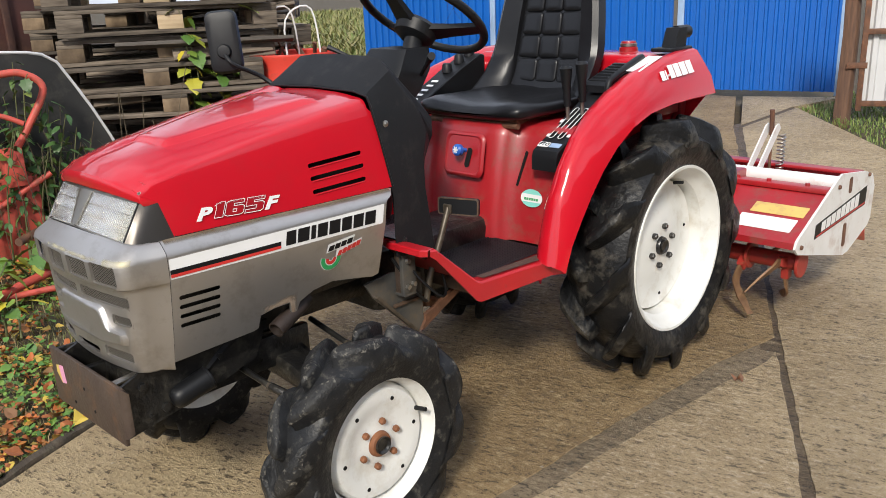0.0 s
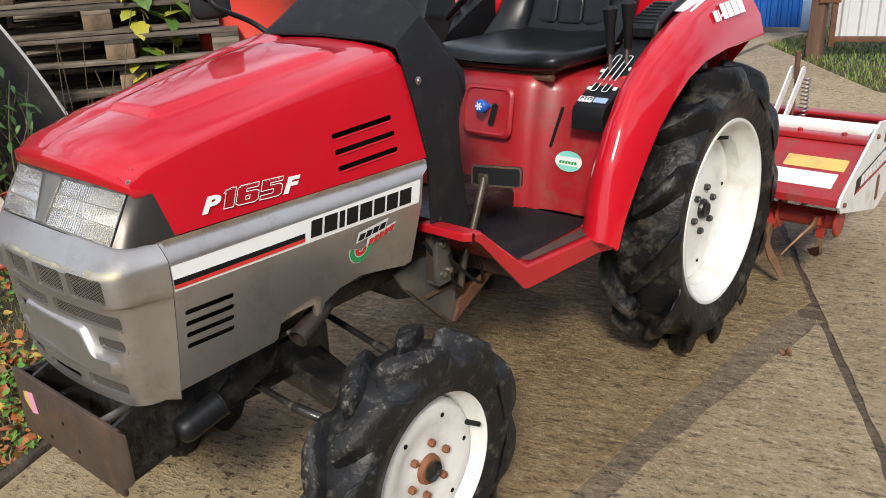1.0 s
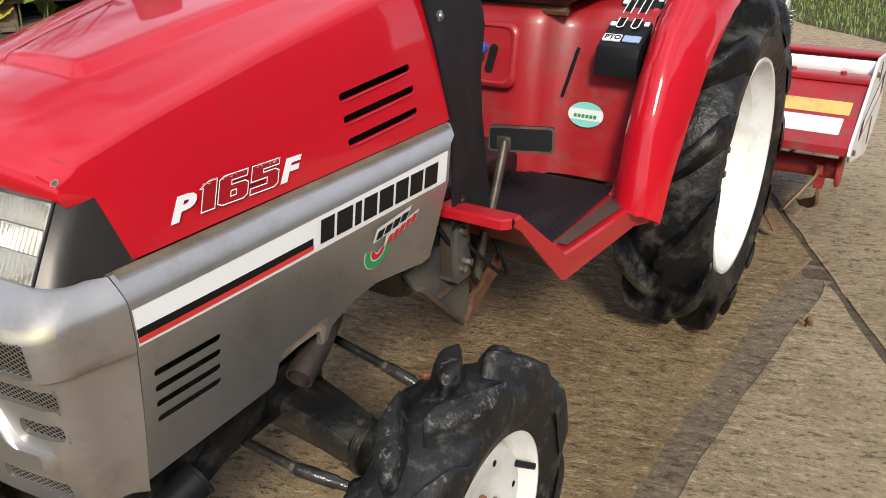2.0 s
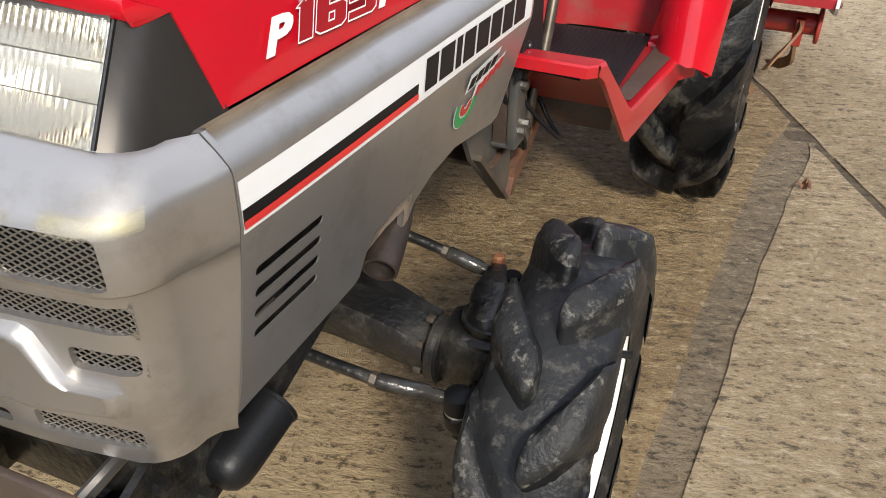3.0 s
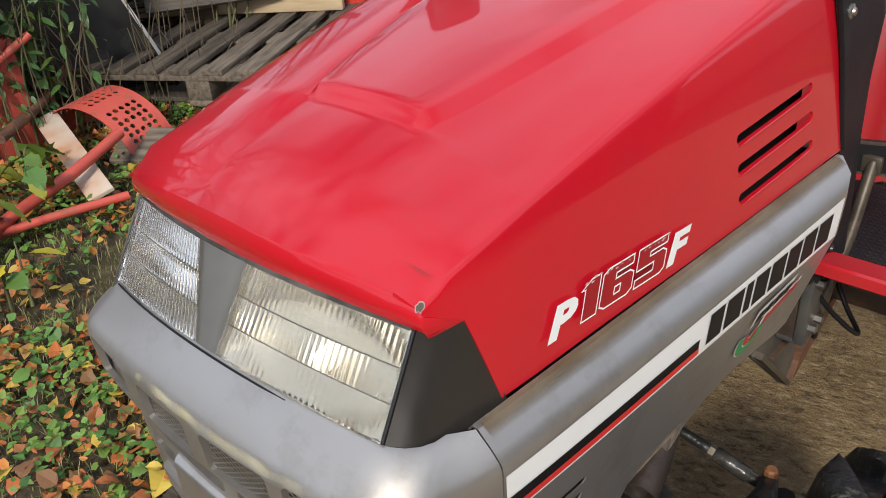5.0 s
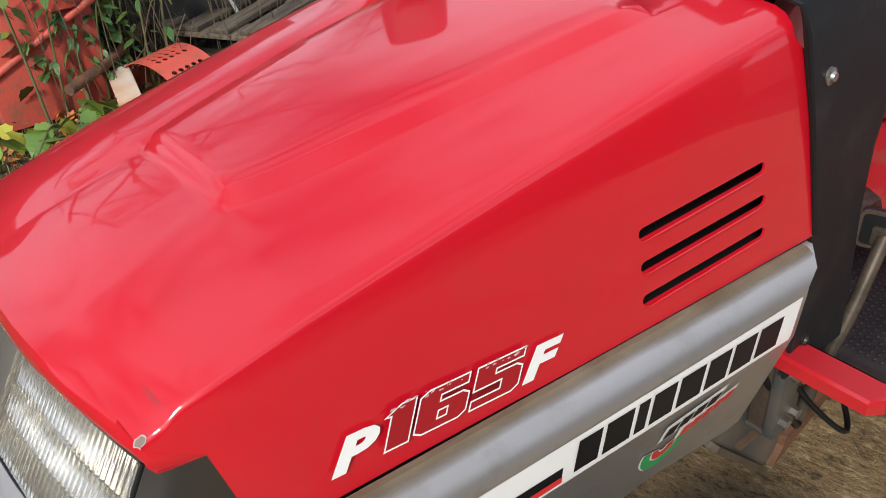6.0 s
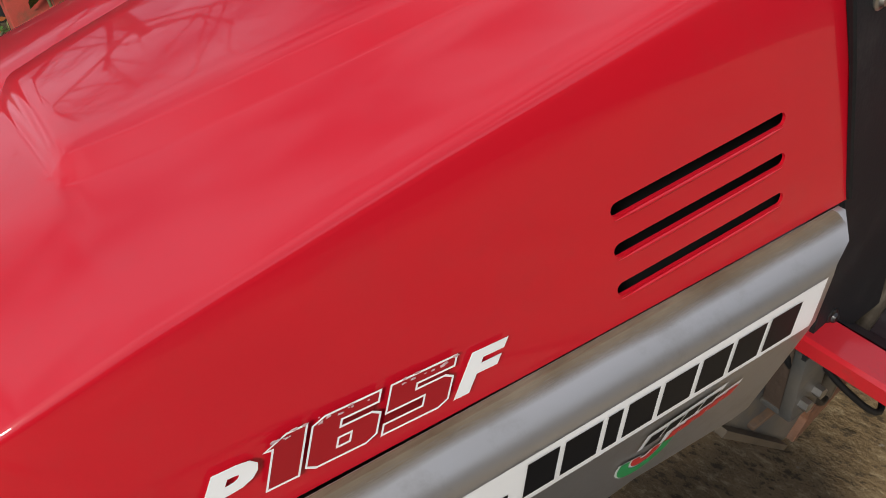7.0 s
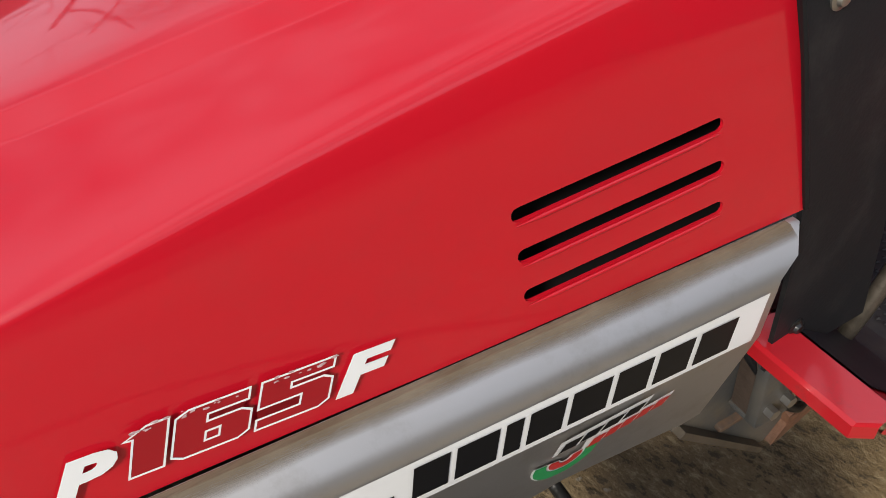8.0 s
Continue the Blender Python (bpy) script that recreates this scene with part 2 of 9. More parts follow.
FRESH_WOOD = material("pale_board", (0.50, 0.38, 0.235), 0.7, other=(0.34, 0.24, 0.14), scale=5, amount=0.7, stretch=(1, 8, 8), grain=0.15,
                      grain_scale=30, by_object=0.2)
ROTTEN = material("rotten_soil_board", (0.075, 0.054, 0.035), 0.9, other=(0.035, 0.028, 0.018), scale=10, amount=0.9, stretch=(1, 5, 5), grain=0.5, grain_scale=40,
                  dirt=(0.12, 0.10, 0.06), dirt_amount=0.6, dirt_scale=14)
POST_WOOD = material("brown_post_wood", (0.16, 0.085, 0.05), 0.8, other=(0.09, 0.05, 0.035), scale=6, amount=0.9, stretch=(9, 9, 1), grain=0.3, grain_scale=20)
DEAD_STALK = material("dead_stalk", (0.13, 0.10, 0.06), 0.8, other=(0.07, 0.06, 0.035), scale=20)
STEM = material("plant_stem", (0.12, 0.13, 0.05), 0.7)
GREEN_LEAF = leafy("weed_leaves", [(0.035, 0.10, 0.018), (0.06, 0.16, 0.025), (0.08, 0.19, 0.03), (0.12, 0.23, 0.035), (0.17, 0.27, 0.045)])
FALLEN = leafy("fallen_leaves", [(0.24, 0.075, 0.022), (0.13, 0.052, 0.024), (0.46, 0.125, 0.025), (0.28, 0.105, 0.036), (0.52, 0.20, 0.035), (0.19, 0.085, 0.038), (0.58, 0.42, 0.06)])
GRASS = leafy("grass_blades", [(0.075, 0.125, 0.018), (0.13, 0.17, 0.03), (0.20, 0.20, 0.06), (0.29, 0.245, 0.10)])
FRESH_GRASS = leafy("fresh_grass", [(0.06, 0.115, 0.018), (0.10, 0.175, 0.028), (0.15, 0.22, 0.042), (0.24, 0.26, 0.08)])
DRY_GRASS = leafy("dry_straw", [(0.30, 0.24, 0.12), (0.20, 0.16, 0.08), (0.38, 0.30, 0.16)])


def concrete_material(name, warm, dark, pale, worn=None):
    m = bpy.data.materials.new(name)
    m.use_nodes = True
    n, l = m.node_tree.nodes, m.node_tree.links
    b = n["Principled BSDF"]
    co = n.new("ShaderNodeTexCoord")

    def noise_at(scale, detail, stretch=(1, 1, 1), turn=0.0, rough=0.5):
        mp, t = n.new("ShaderNodeMapping"), n.new("ShaderNodeTexNoise")
        mp.vector_type = "TEXTURE"
        mp.inputs["Scale"].default_value, mp.inputs["Rotation"].default_value = [1 / v for v in stretch], (0, 0, turn)
        t.inputs["Scale"].default_value, t.inputs["Detail"].default_value, t.inputs["Roughness"].default_value = scale, detail, rough
        l.new(co.outputs["Object"], mp.inputs["Vector"])
        l.new(mp.outputs["Vector"], t.inputs["Vector"])
        return t.outputs["Fac"]

    def ranged(value, a, c, low=0.0, high=1.0):
        r = n.new("ShaderNodeMapRange")
        for key, v in (("From Min", a), ("From Max", c), ("To Min", low), ("To Max", high)):
            r.inputs[key].default_value = v
        l.new(value, r.inputs["Value"])
        return r.outputs["Result"]

    def mixed(fac, a, c):
        x = n.new("ShaderNodeMix")
        x.data_type = "RGBA"
        l.new(fac, x.inputs["Factor"])
        for key, v in (("A", a), ("B", c)):
            if isinstance(v, tuple):
                x.inputs[key].default_value = (*v, 1)
            else:
                l.new(v, x.inputs[key])
        return x.outputs["Result"]

    streak = noise_at(16, 9, (1.0, 2.7, 1.0), STREAK, 0.72)
    blotch, mid = noise_at(2.2, 7, rough=0.65), noise_at(14, 8, rough=0.75)
    fine, grit = noise_at(75, 6, rough=0.75), noise_at(260, 3, rough=0.6)
    speck = noise_at(42, 2)
    dash = noise_at(44, 7, (1.0, 1.8, 1.0), STREAK, 0.75)
    # hairline crazing, broken up by a coarse mask
    warp, crack, cmap = n.new("ShaderNodeVectorMath"), n.new("ShaderNodeTexVoronoi"), n.new("ShaderNodeTexNoise")
    cmap.inputs["Scale"].default_value, cmap.inputs["Detail"].default_value = 7.0, 6.0
    l.new(co.outputs["Object"], cmap.inputs["Vector"])
    warp.operation = "MULTIPLY_ADD"
    warp.inputs[1].default_value = (0.16, 0.16, 0.16)
    l.new(cmap.outputs["Color"], warp.inputs[0])
    l.new(co.outputs["Object"], warp.inputs[2])
    crack.feature = "DISTANCE_TO_EDGE"
    crack.inputs["Scale"].default_value = 5.0
    l.new(warp.outputs["Vector"], crack.inputs["Vector"])
    line = ranged(crack.outputs["Distance"], 0.0, 0.02, 1.0, 0.0)
    keep = n.new("ShaderNodeMath")
    keep.operation = "MULTIPLY"
    l.new(line, keep.inputs[0])
    l.new(ranged(mid, 0.52, 0.66, 0, 0.5), keep.inputs[1])
    c = mixed(ranged(blotch, 0.36, 0.62), warm, dark)
    if worn:        # pale pool painted in for brighter lit ground: x, y, radius
        far = n.new("ShaderNodeVectorMath")
        far.operation = "DISTANCE"
        far.inputs[1].default_value = (worn[0], worn[1], 0)
        l.new(co.outputs["Object"], far.inputs[0])
        edge = n.new("ShaderNodeMath")
        edge.operation = "MULTIPLY_ADD"
        edge.inputs[1].default_value = 0.9
        l.new(blotch, edge.inputs[0])
        l.new(far.outputs["Value"], edge.inputs[2])
        c = mixed(ranged(edge.outputs[0], worn[2] + 0.65, worn[2] + 0.15, 0, 0.9), c, tuple(min(0.8, 1.12 * v) for v in pale))

    def summed(x, y, f):
        q = n.new("ShaderNodeMath")
        q.operation = "MULTIPLY_ADD"
        q.inputs[1].default_value = f
        l.new(x, q.inputs[0])
        l.new(y, q.inputs[2])
        return q.outputs[0]
    rough_mix = summed(dash, summed(fine, streak, 0.55), 0.9)        # streaks, dashes and grit together; middle 1.225
    c = mixed(ranged(rough_mix, 1.285, 1.365, 0, 0.95), c, tuple(0.28 * v for v in warm))
    c = mixed(ranged(rough_mix, 1.19, 1.05, 0, 0.9), c, pale)
    c = mixed(ranged(mid, 0.60, 0.66, 0, 0.6), c, tuple(0.42 * v for v in warm))
    c = mixed(ranged(grit, 0.60, 0.74, 0, 0.6), c, pale)
    c = mixed(ranged(speck, 0.70, 0.76, 0, 0.6), c, (0.52, 0.47, 0.38))
    c = mixed(keep.outputs[0], c, (0.045, 0.034, 0.022))
    l.new(c, b.inputs["Base Color"])
    l.new(ranged(mid, 0.3, 0.7, 0.80, 0.50), b.inputs["Roughness"])
    add, cut = n.new("ShaderNodeMath"), n.new("ShaderNodeMath")
    add.operation, cut.operation = "MULTIPLY_ADD", "MULTIPLY_ADD"
    add.inputs[1].default_value = 0.45
    l.new(fine, add.inputs[0])
    l.new(summed(streak, summed(dash, mid, 0.55), 0.9), add.inputs[2])
    cut.inputs[1].default_value = -0.5
    l.new(keep.outputs[0], cut.inputs[0])
    l.new(add.outputs[0], cut.inputs[2])
    bump = n.new("ShaderNodeBump")
    bump.inputs["Strength"].default_value, bump.inputs["Distance"].default_value = 0.9, 0.024
    l.new(cut.outputs[0], bump.inputs["Height"])
    l.new(bump.outputs["Normal"], b.inputs["Normal"])
    return m


STREAK = radians(15)
# the brown slab's last triple paints a lighter pool for the sunlit front
CONCRETE = concrete_material("brown_concrete", (0.385, 0.262, 0.124), (0.235, 0.152, 0.066), (0.53, 0.40, 0.225), (-0.10, -0.15, 0.75))
PALE_CONCRETE = concrete_material("pale_concrete", (0.515, 0.387, 0.226), (0.38, 0.275, 0.150), (0.635, 0.52, 0.355))
SOIL = material("dark_soil", (0.070, 0.048, 0.027), 0.9, other=(0.050, 0.042, 0.018), scale=3, amount=0.9, grain=0.6, grain_scale=40,
                dirt=(0.14, 0.11, 0.06), dirt_amount=0.7, dirt_scale=12)
NARROW_DIRT = concrete_material("narrow_joint_dirt", (0.150, 0.104, 0.060), (0.105, 0.072, 0.040), (0.21, 0.155, 0.095))
JOINT_DIRT = concrete_material("joint_dirt", (0.29, 0.218, 0.132), (0.195, 0.143, 0.084), (0.38, 0.30, 0.19))


def glass_material():
    m = bpy.data.materials.new("lamp_glass")
    m.use_nodes = True
    b = m.node_tree.nodes["Principled BSDF"]
    b.inputs["Base Color"].default_value = (0.97, 0.955, 0.90, 1)
    b.inputs["Transmission Weight"].default_value = 0.982
    b.inputs["Roughness"].default_value = 0.09
    b.inputs["IOR"].default_value = 1.45
    return m


GLASS = glass_material()
GLASS_GRIME = material("grime_on_glass", (0.07, 0.062, 0.05), 0.5, other=(0.12, 0.11, 0.09), scale=40)


# ---- mesh helpers ----
def finish(name, bm, mat, parent=None, label="", smooth=35, at=None):
    """Links a bmesh as one mesh object; smooth: degrees under which edges stay soft (0: flat)."""
    bmesh.ops.recalc_face_normals(bm, faces=bm.faces[:])
    me = bpy.data.meshes.new(name)
    if smooth:
        for f in bm.faces:
            f.smooth = True
        lim = radians(smooth)
        for e in bm.edges:
            if len(e.link_faces) == 2 and e.calc_face_angle(0) > lim:
                e.smooth = False
    bm.to_mesh(me)
    bm.free()
    me.materials.append(mat)
    ob = new(name, me)
    if at is not None:
        ob.matrix_basis = at
    if parent is not None:
        ob.parent = parent
    if label:
        tagged(ob, label=label)
    return ob


def part(name, bm, mat, parent, label="", smooth=35, at=None):
    return finish(name, bm, mat, parent, label, smooth, at)


def thing(name, label, category, at=None, group="", kind=""):
    """An Empty at a thing's base that its parts hang from."""
    ob = new(name)
    ob.empty_display_size = 0.1
    if at is not None:
        ob.matrix_basis = at
    return tagged(ob, label, category, group, kind)


def box(bm, x0, x1, y0, y1, z0, z1, bevel=0.0, m=None, seg=2):
    verts = [bm.verts.new((x, y, z)) for x in (x0, x1) for y in (y0, y1) for z in (z0, z1)]
    faces = [bm.faces.new([verts[i] for i in q]) for q in ((0, 1, 3, 2), (4, 6, 7, 5), (0, 4, 5, 1), (2, 3, 7, 6), (0, 2, 6, 4), (1, 5, 7, 3))]
    got = verts
    if bevel:
        r = bmesh.ops.bevel(bm, geom=list({e for f in faces for e in f.edges}), offset=bevel, segments=seg, affect="EDGES", profile=0.5)
        got = list({v for f in r["faces"] for v in f.verts})
    if m is not None:
        bmesh.ops.transform(bm, matrix=m, verts=list(set(got)))
    return got


def loft(bm, rings, closed=True, caps=True):
    rows = [[bm.verts.new(p) for p in ring] for ring in rings]
    n = len(rows[0])
    for a, b in zip(rows, rows[1:]):
        for k in range(n if closed else n - 1):
            bm.faces.new((a[k], a[(k + 1) % n], b[(k + 1) % n], b[k]))
    if caps and closed:
        bm.faces.new(rows[0][::-1])
        bm.faces.new(rows[-1])
    return rows


def sheet(bm, rows):
    return loft(bm, rows, closed=False, caps=False)


def tube(bm, pts, r, n=10, caps=True):
    """A round bar along points; r: a radius or one for each point."""
    pts = [Vector(p) for p in pts]
    radii = r if isinstance(r, (list, tuple)) else [r] * len(pts)
    rings, side = [], None
    for k, p in enumerate(pts):
        way = (pts[min(k + 1, len(pts) - 1)] - pts[max(k - 1, 0)]).normalized()
        if side is None:
            side = way.orthogonal().normalized()
        side = (side - way * side.dot(way)).normalized()
        up = way.cross(side)
        rings.append([p + radii[k] * (math.cos(a) * side + math.sin(a) * up) for a in [2 * math.pi * i / n for i in range(n)]])
    loft(bm, rings, True, caps)


def bend(pts, steps=5):
    """A soft curve through points."""
    pts = [Vector(p) for p in pts]
    out = []
    for k in range(len(pts) - 1):
        a, b, c, d = pts[max(k - 1, 0)], pts[k], pts[k + 1], pts[min(k + 2, len(pts) - 1)]
        for i in range(steps):
            t = i / steps
            out.append(0.5 * ((2 * b) + (c - a) * t + (2 * a - 5 * b + 4 * c - d) * t * t + (3 * b - a - 3 * c + d) * t ** 3))
    return out + [pts[-1]]


def lathe(bm, profile, n=32, m=None, closed=False):
    """profile: (r, x) turned round the x axis."""
    rings = []
    for k in range(n):
        a = 2 * math.pi * k / n
        rings.append([Vector((x, r * math.cos(a), r * math.sin(a))) for r, x in profile])
    if m is not None:
        rings = [[m @ p for p in ring] for ring in rings]
    rows = [[bm.verts.new(p) for p in ring] for ring in rings]
    cnt = len(profile)
    for k in range(n):
        a, b = rows[k], rows[(k + 1) % n]
        for i in range(cnt if closed else cnt - 1):
            j = (i + 1) % cnt
            bm.faces.new((a[i], b[i], b[j], a[j]))
    bmesh.ops.remove_doubles(bm, verts=[v for r in rows for v in r], dist=1e-5)


def prism(bm, outline, depth, m=None):
    """A flat outline of (u, v) with thickness along w, then moved by m."""
    m = m or Matrix()
    loft(bm, [[m @ Vector((u, v, w)) for u, v in outline] for w in (0, depth)])


def rounded(w, h, r, n=4, cx=0.0, cy=0.0):
    out = []
    for sx, sy, a0 in ((1, 1, 0), (-1, 1, 90), (-1, -1, 180), (1, -1, 270)):
        for k in range(n + 1):
            a = radians(a0 + 90 * k / n)
            out.append((cx + sx * (w / 2 - r) + r * math.cos(a), cy + sy * (h / 2 - r) + r * math.sin(a)))
    return out


def carve(ob, cutter, thick, out):
    """Gives a sheet that faces out some thickness and cuts the closed shapes in the bmesh cutter out of it."""
    if sum((Vector(out).dot(p.normal) * p.area for p in ob.data.polygons)) < 0:
        ob.data.flip_normals()
    me = bpy.data.meshes.new("cutter")
    bmesh.ops.recalc_face_normals(cutter, faces=cutter.faces[:])
    cutter.to_mesh(me)
    cutter.free()
    tool = new("cutter", me)
    s = ob.modifiers.new("thick", "SOLIDIFY")
    s.thickness, s.offset = thick, -1.0
    k = ob.modifiers.new("cut", "BOOLEAN")
    k.object, k.operation, k.solver, k.use_self = tool, "DIFFERENCE", "EXACT", True
    bpy.context.view_layer.update()
    deps = bpy.context.evaluated_depsgraph_get()
    out = bpy.data.meshes.new_from_object(ob.evaluated_get(deps))
    ob.modifiers.clear()
    sharpen(out)
    ob.data = out
    bpy.data.objects.remove(tool)
    return ob


def sharpen(me, degrees=38):
    """Marks the edges that fold by more than some degrees as sharp."""
    bm = bmesh.new()
    bm.from_mesh(me)
    for e in bm.edges:
        e.smooth = len(e.link_faces) == 2 and e.calc_face_angle(0) < radians(degrees)
    bm.to_mesh(me)
    bm.free()


def thicken(ob, thick, offset=-1.0, degrees=38):
    """Gives a sheet thickness, with crisp rims."""
    md = ob.modifiers.new("thick", "SOLIDIFY")
    md.thickness, md.offset = thick, offset
    bpy.context.view_layer.update()
    me = bpy.data.meshes.new_from_object(ob.evaluated_get(bpy.context.evaluated_depsgraph_get()))
    ob.modifiers.clear()
    sharpen(me, degrees)
    ob.data = me
    return ob


def lettering(name, text, size, mat, parent, m, shear=0.0, offset=0.0, extrude=0.0004, width=1.0, label=""):
    cu = bpy.data.curves.new(name, "FONT")
    cu.body, cu.size, cu.shear, cu.offset, cu.extrude = text, size, shear, offset, extrude
    cu.resolution_u = 3
    tmp = new(name, cu)
    bpy.context.view_layer.update()
    me = bpy.data.meshes.new_from_object(tmp.evaluated_get(bpy.context.evaluated_depsgraph_get()))
    bpy.data.objects.remove(tmp)
    me.transform(m @ Matrix.Diagonal((width, 1, 1, 1)))
    me.materials.clear()
    me.materials.append(mat)
    ob = new(name, me)
    ob.parent = parent
    if label:
        tagged(ob, label=label)
    return ob


def lerp(a, b, t):
    return a + (b - a) * t


def table(rows, y):
    """Piecewise straight values of rows (y, a, b, ...) at y."""
    if y <= rows[0][0]:
        return rows[0][1:]
    for p, q in zip(rows, rows[1:]):
        if y <= q[0]:
            t = (y - p[0]) / (q[0] - p[0])
            return [lerp(a, b, t) for a, b in zip(p[1:], q[1:])]
    return rows[-1][1:]


# ---- ground and slabs ----
def ground_sheet():
    bm = bmesh.new()
    steps = [-400, -120, -40, -16, -9] + [-6 + 0.4 * k for k in range(31)] + [7, 9, 12, 20, 50, 150, 400]
    rows = []
    for y in steps:
        rows.append([(x, y + 3, -0.035 + 0.05 * noise.noise((x * 0.6, y * 0.6, 3)) * (1 if max(abs(x), abs(y)) < 30 else 0)
                      - (0.07 if slab_side(x, y + 3) > 0.1 else 0)) for x in steps])
    sheet(bm, rows)
    return tagged(finish("ground", bm, SOIL), "dark soil with short grass round the concrete yard", "ground", kind="structure")


def slab_side(x, y):
    """How far a place lies on the concrete's side of its edge."""
    return (x + 0.573 + 0.4276 * (y - 0.027)) * 0.92


def slab(outline, mat, label):
    bm = bmesh.new()
    worn = []
    for a, b in zip(outline, outline[1:] + outline[:1]):
        a, b = Vector(a), Vector(b)
        steps = max(1, min(70, int((b - a).length / 0.05))) if -0.5 < max(a.y, b.y) < 6.2 and max(abs(a.x), abs(b.x)) < 3 else 1
        side = Vector((b.y - a.y, a.x - b.x)).normalized()
        for k in range(steps):
            p = a.lerp(b, k / steps)
            worn.append(p + side * (0.009 * noise.noise((p.x * 9, p.y * 9, 2)) + 0.005 * noise.noise((p.x * 31, p.y * 31, 7)) if k else 0.0))
    outline = [tuple(p) for p in worn]
    top = [bm.verts.new((x, y, 0)) for x, y in outline]
    low = [bm.verts.new((x, y, -0.12)) for x, y in outline]
    face = bm.faces.new(top)
    bm.faces.new(low[::-1])
    n = len(top)
    for k in range(n):
        bm.faces.new((top[k], low[k], low[(k + 1) % n], top[(k + 1) % n]))
    bmesh.ops.bevel(bm, geom=list(face.edges), offset=0.006, segments=2, affect="EDGES", profile=0.5)
    return tagged(finish("pavement", bm, mat, smooth=50), label, "concrete slab", kind="structure")


slab([(0.72, -3), (0.445, 0.1), (0.486, 0.80), (0.514, 1.30), (0.545, 1.80), (0.600, 2.09), (-1.47, 6.10), (-2.3, 7.9), (-3.9, 7.9), (-0.573, 0.027)], CONCRETE, "darker brown concrete slab under the tractor, rough and streaked")
slab([(0.80, -3), (0.515, 0.1), (0.556, 0.80), (0.590, 1.30), (0.634, 1.70), (0.668, 1.88), (0.640, 2.0), (2.5, -1.62), (3.2, -3)], PALE_CONCRETE, "paler worn concrete slab between two joints")
slab([(3.26, -3), (2.528, -1.61), (1.072, 1.22), (0.605, 2.122), (-1.40, 6.12), (-1.46, 7.40), (-0.10, 5.62), (1.6, 4.4), (4, 3.5), (8, 3.2), (8, -3)], PALE_CONCRETE, "pale rough concrete slab of the yard")
slab([(-1.45, 6.2), (-2.25, 7.95), (-1.35, 8.3), (-1.52, 7.4)], PALE_CONCRETE, "pale concrete slab before the fence")
ground_sheet()


def joint_fill():
    bm = bmesh.new()
    line = [(0.70, -2.4), (0.48, 0.1), (0.52, 0.80), (0.552, 1.30), (0.592, 1.75), (0.625, 2.05)]
    for a, b in zip(line, line[1:]):
        for k in range(8):
            p, q = Vector(a).lerp(Vector(b), k / 8), Vector(a).lerp(Vector(b), (k + 1) / 8)
            z = -0.0035
            w = 0.055
            sheet(bm, [[(p.x - w, p.y, z), (p.x, p.y, z + 0.003 * noise.noise((p.x * 20, p.y * 20, 1))), (p.x + w, p.y, z)],
                       [(q.x - w, q.y, z), (q.x, q.y, z + 0.003 * noise.noise((q.x * 20, q.y * 20, 1))), (q.x + w, q.y, z)]])
    bmesh.ops.remove_doubles(bm, verts=bm.verts[:], dist=0.0005)
    return tagged(finish("trim", bm, JOINT_DIRT), "packed dirt in the wide joint between slabs", "joint", kind="structure")


joint_fill()


def joint_narrow():
    bm = bmesh.new()
    for a, b in (((3.2, -2.85), (0.6, 2.1)), ((0.6, 2.1), (-1.45, 6.12)), ((-1.45, 6.12), (-1.49, 7.4))):
        d = (Vector(b) - Vector(a)).normalized() * 0.06
        nx, ny = -d.y, d.x
        sheet(bm, [[(a[0] - nx, a[1] - ny, -0.0035), (a[0] + nx, a[1] + ny, -0.0035)], [(b[0] - nx, b[1] - ny, -0.0035), (b[0] + nx, b[1] + ny, -0.0035)]])
    return tagged(finish("trim", bm, NARROW_DIRT), "dark dirt in the narrow joints between slabs", "joint", kind="structure")


joint_narrow()


def edge_board():
    bm = bmesh.new()
    way = Vector((-0.393, 0.92, 0))
    out = Vector((-0.92, -0.393, 0))
    p0 = Vector((-0.573, 0.027, 0)) - way * 1.2
    rows = []
    for k in range(126):
        p = p0 + way * (0.04 * k) + out * (0.028 + 0.008 * noise.noise((k * 0.13, 2, 0)))
        h = 0.006 + 0.010 * noise.noise((k * 0.35, 7, 0)) + 0.008 * noise.noise((k * 0.06, 1, 0))
        w = 0.020 + 0.005 * noise.noise((k * 0.3, 5, 0))
        row = []
        for u, z in ((-1.0, -0.1), (-1.0, h - 0.008), (-0.7, h), (0.0, h + 0.003 * noise.noise((k * 0.9, 3, 1))), (0.7, h - 0.001), (1.0, h - 0.010), (1.0, -0.1)):
            q = p + out * (w * u)
            row.append((q.x, q.y, z))
        rows.append(row)
    loft(bm, rows)
    return tagged(finish("edge_board", bm, ROTTEN, smooth=50), "dark rotting board along the slab edge", "board", kind="structure")


edge_board()


def shade_wall():
    """Plain unseen timber wall behind the camera, added to hold back low sky light."""
    bm = bmesh.new()
    box(bm, 6.6, 6.8, -5.0, 7.0, -0.1, 3.0, 0.01)
    tagged(finish("wall_east", bm, DARK_WOOD), "unseen dark timber wall added to block low sky light", "wall", kind="structure")


shade_wall()

# ---- tractor: front faces -y, its seen side is +x ----
tractor = thing("tractor", "small red and silver compact tractor with black seat", "tractor", Matrix.Translation((0, 0.55, 0)))
HERE = Matrix.Translation((0, -0.55, 0))
CX = -0.021      # middle of the hood


def tp(name, bm, mat, parent=None, label="", smooth=35):
    """A part of the tractor, given in yard coordinates."""
    if parent is None:
        return part(name, bm, mat, tractor, label, smooth, HERE)
    return part(name, bm, mat, parent, label, smooth)


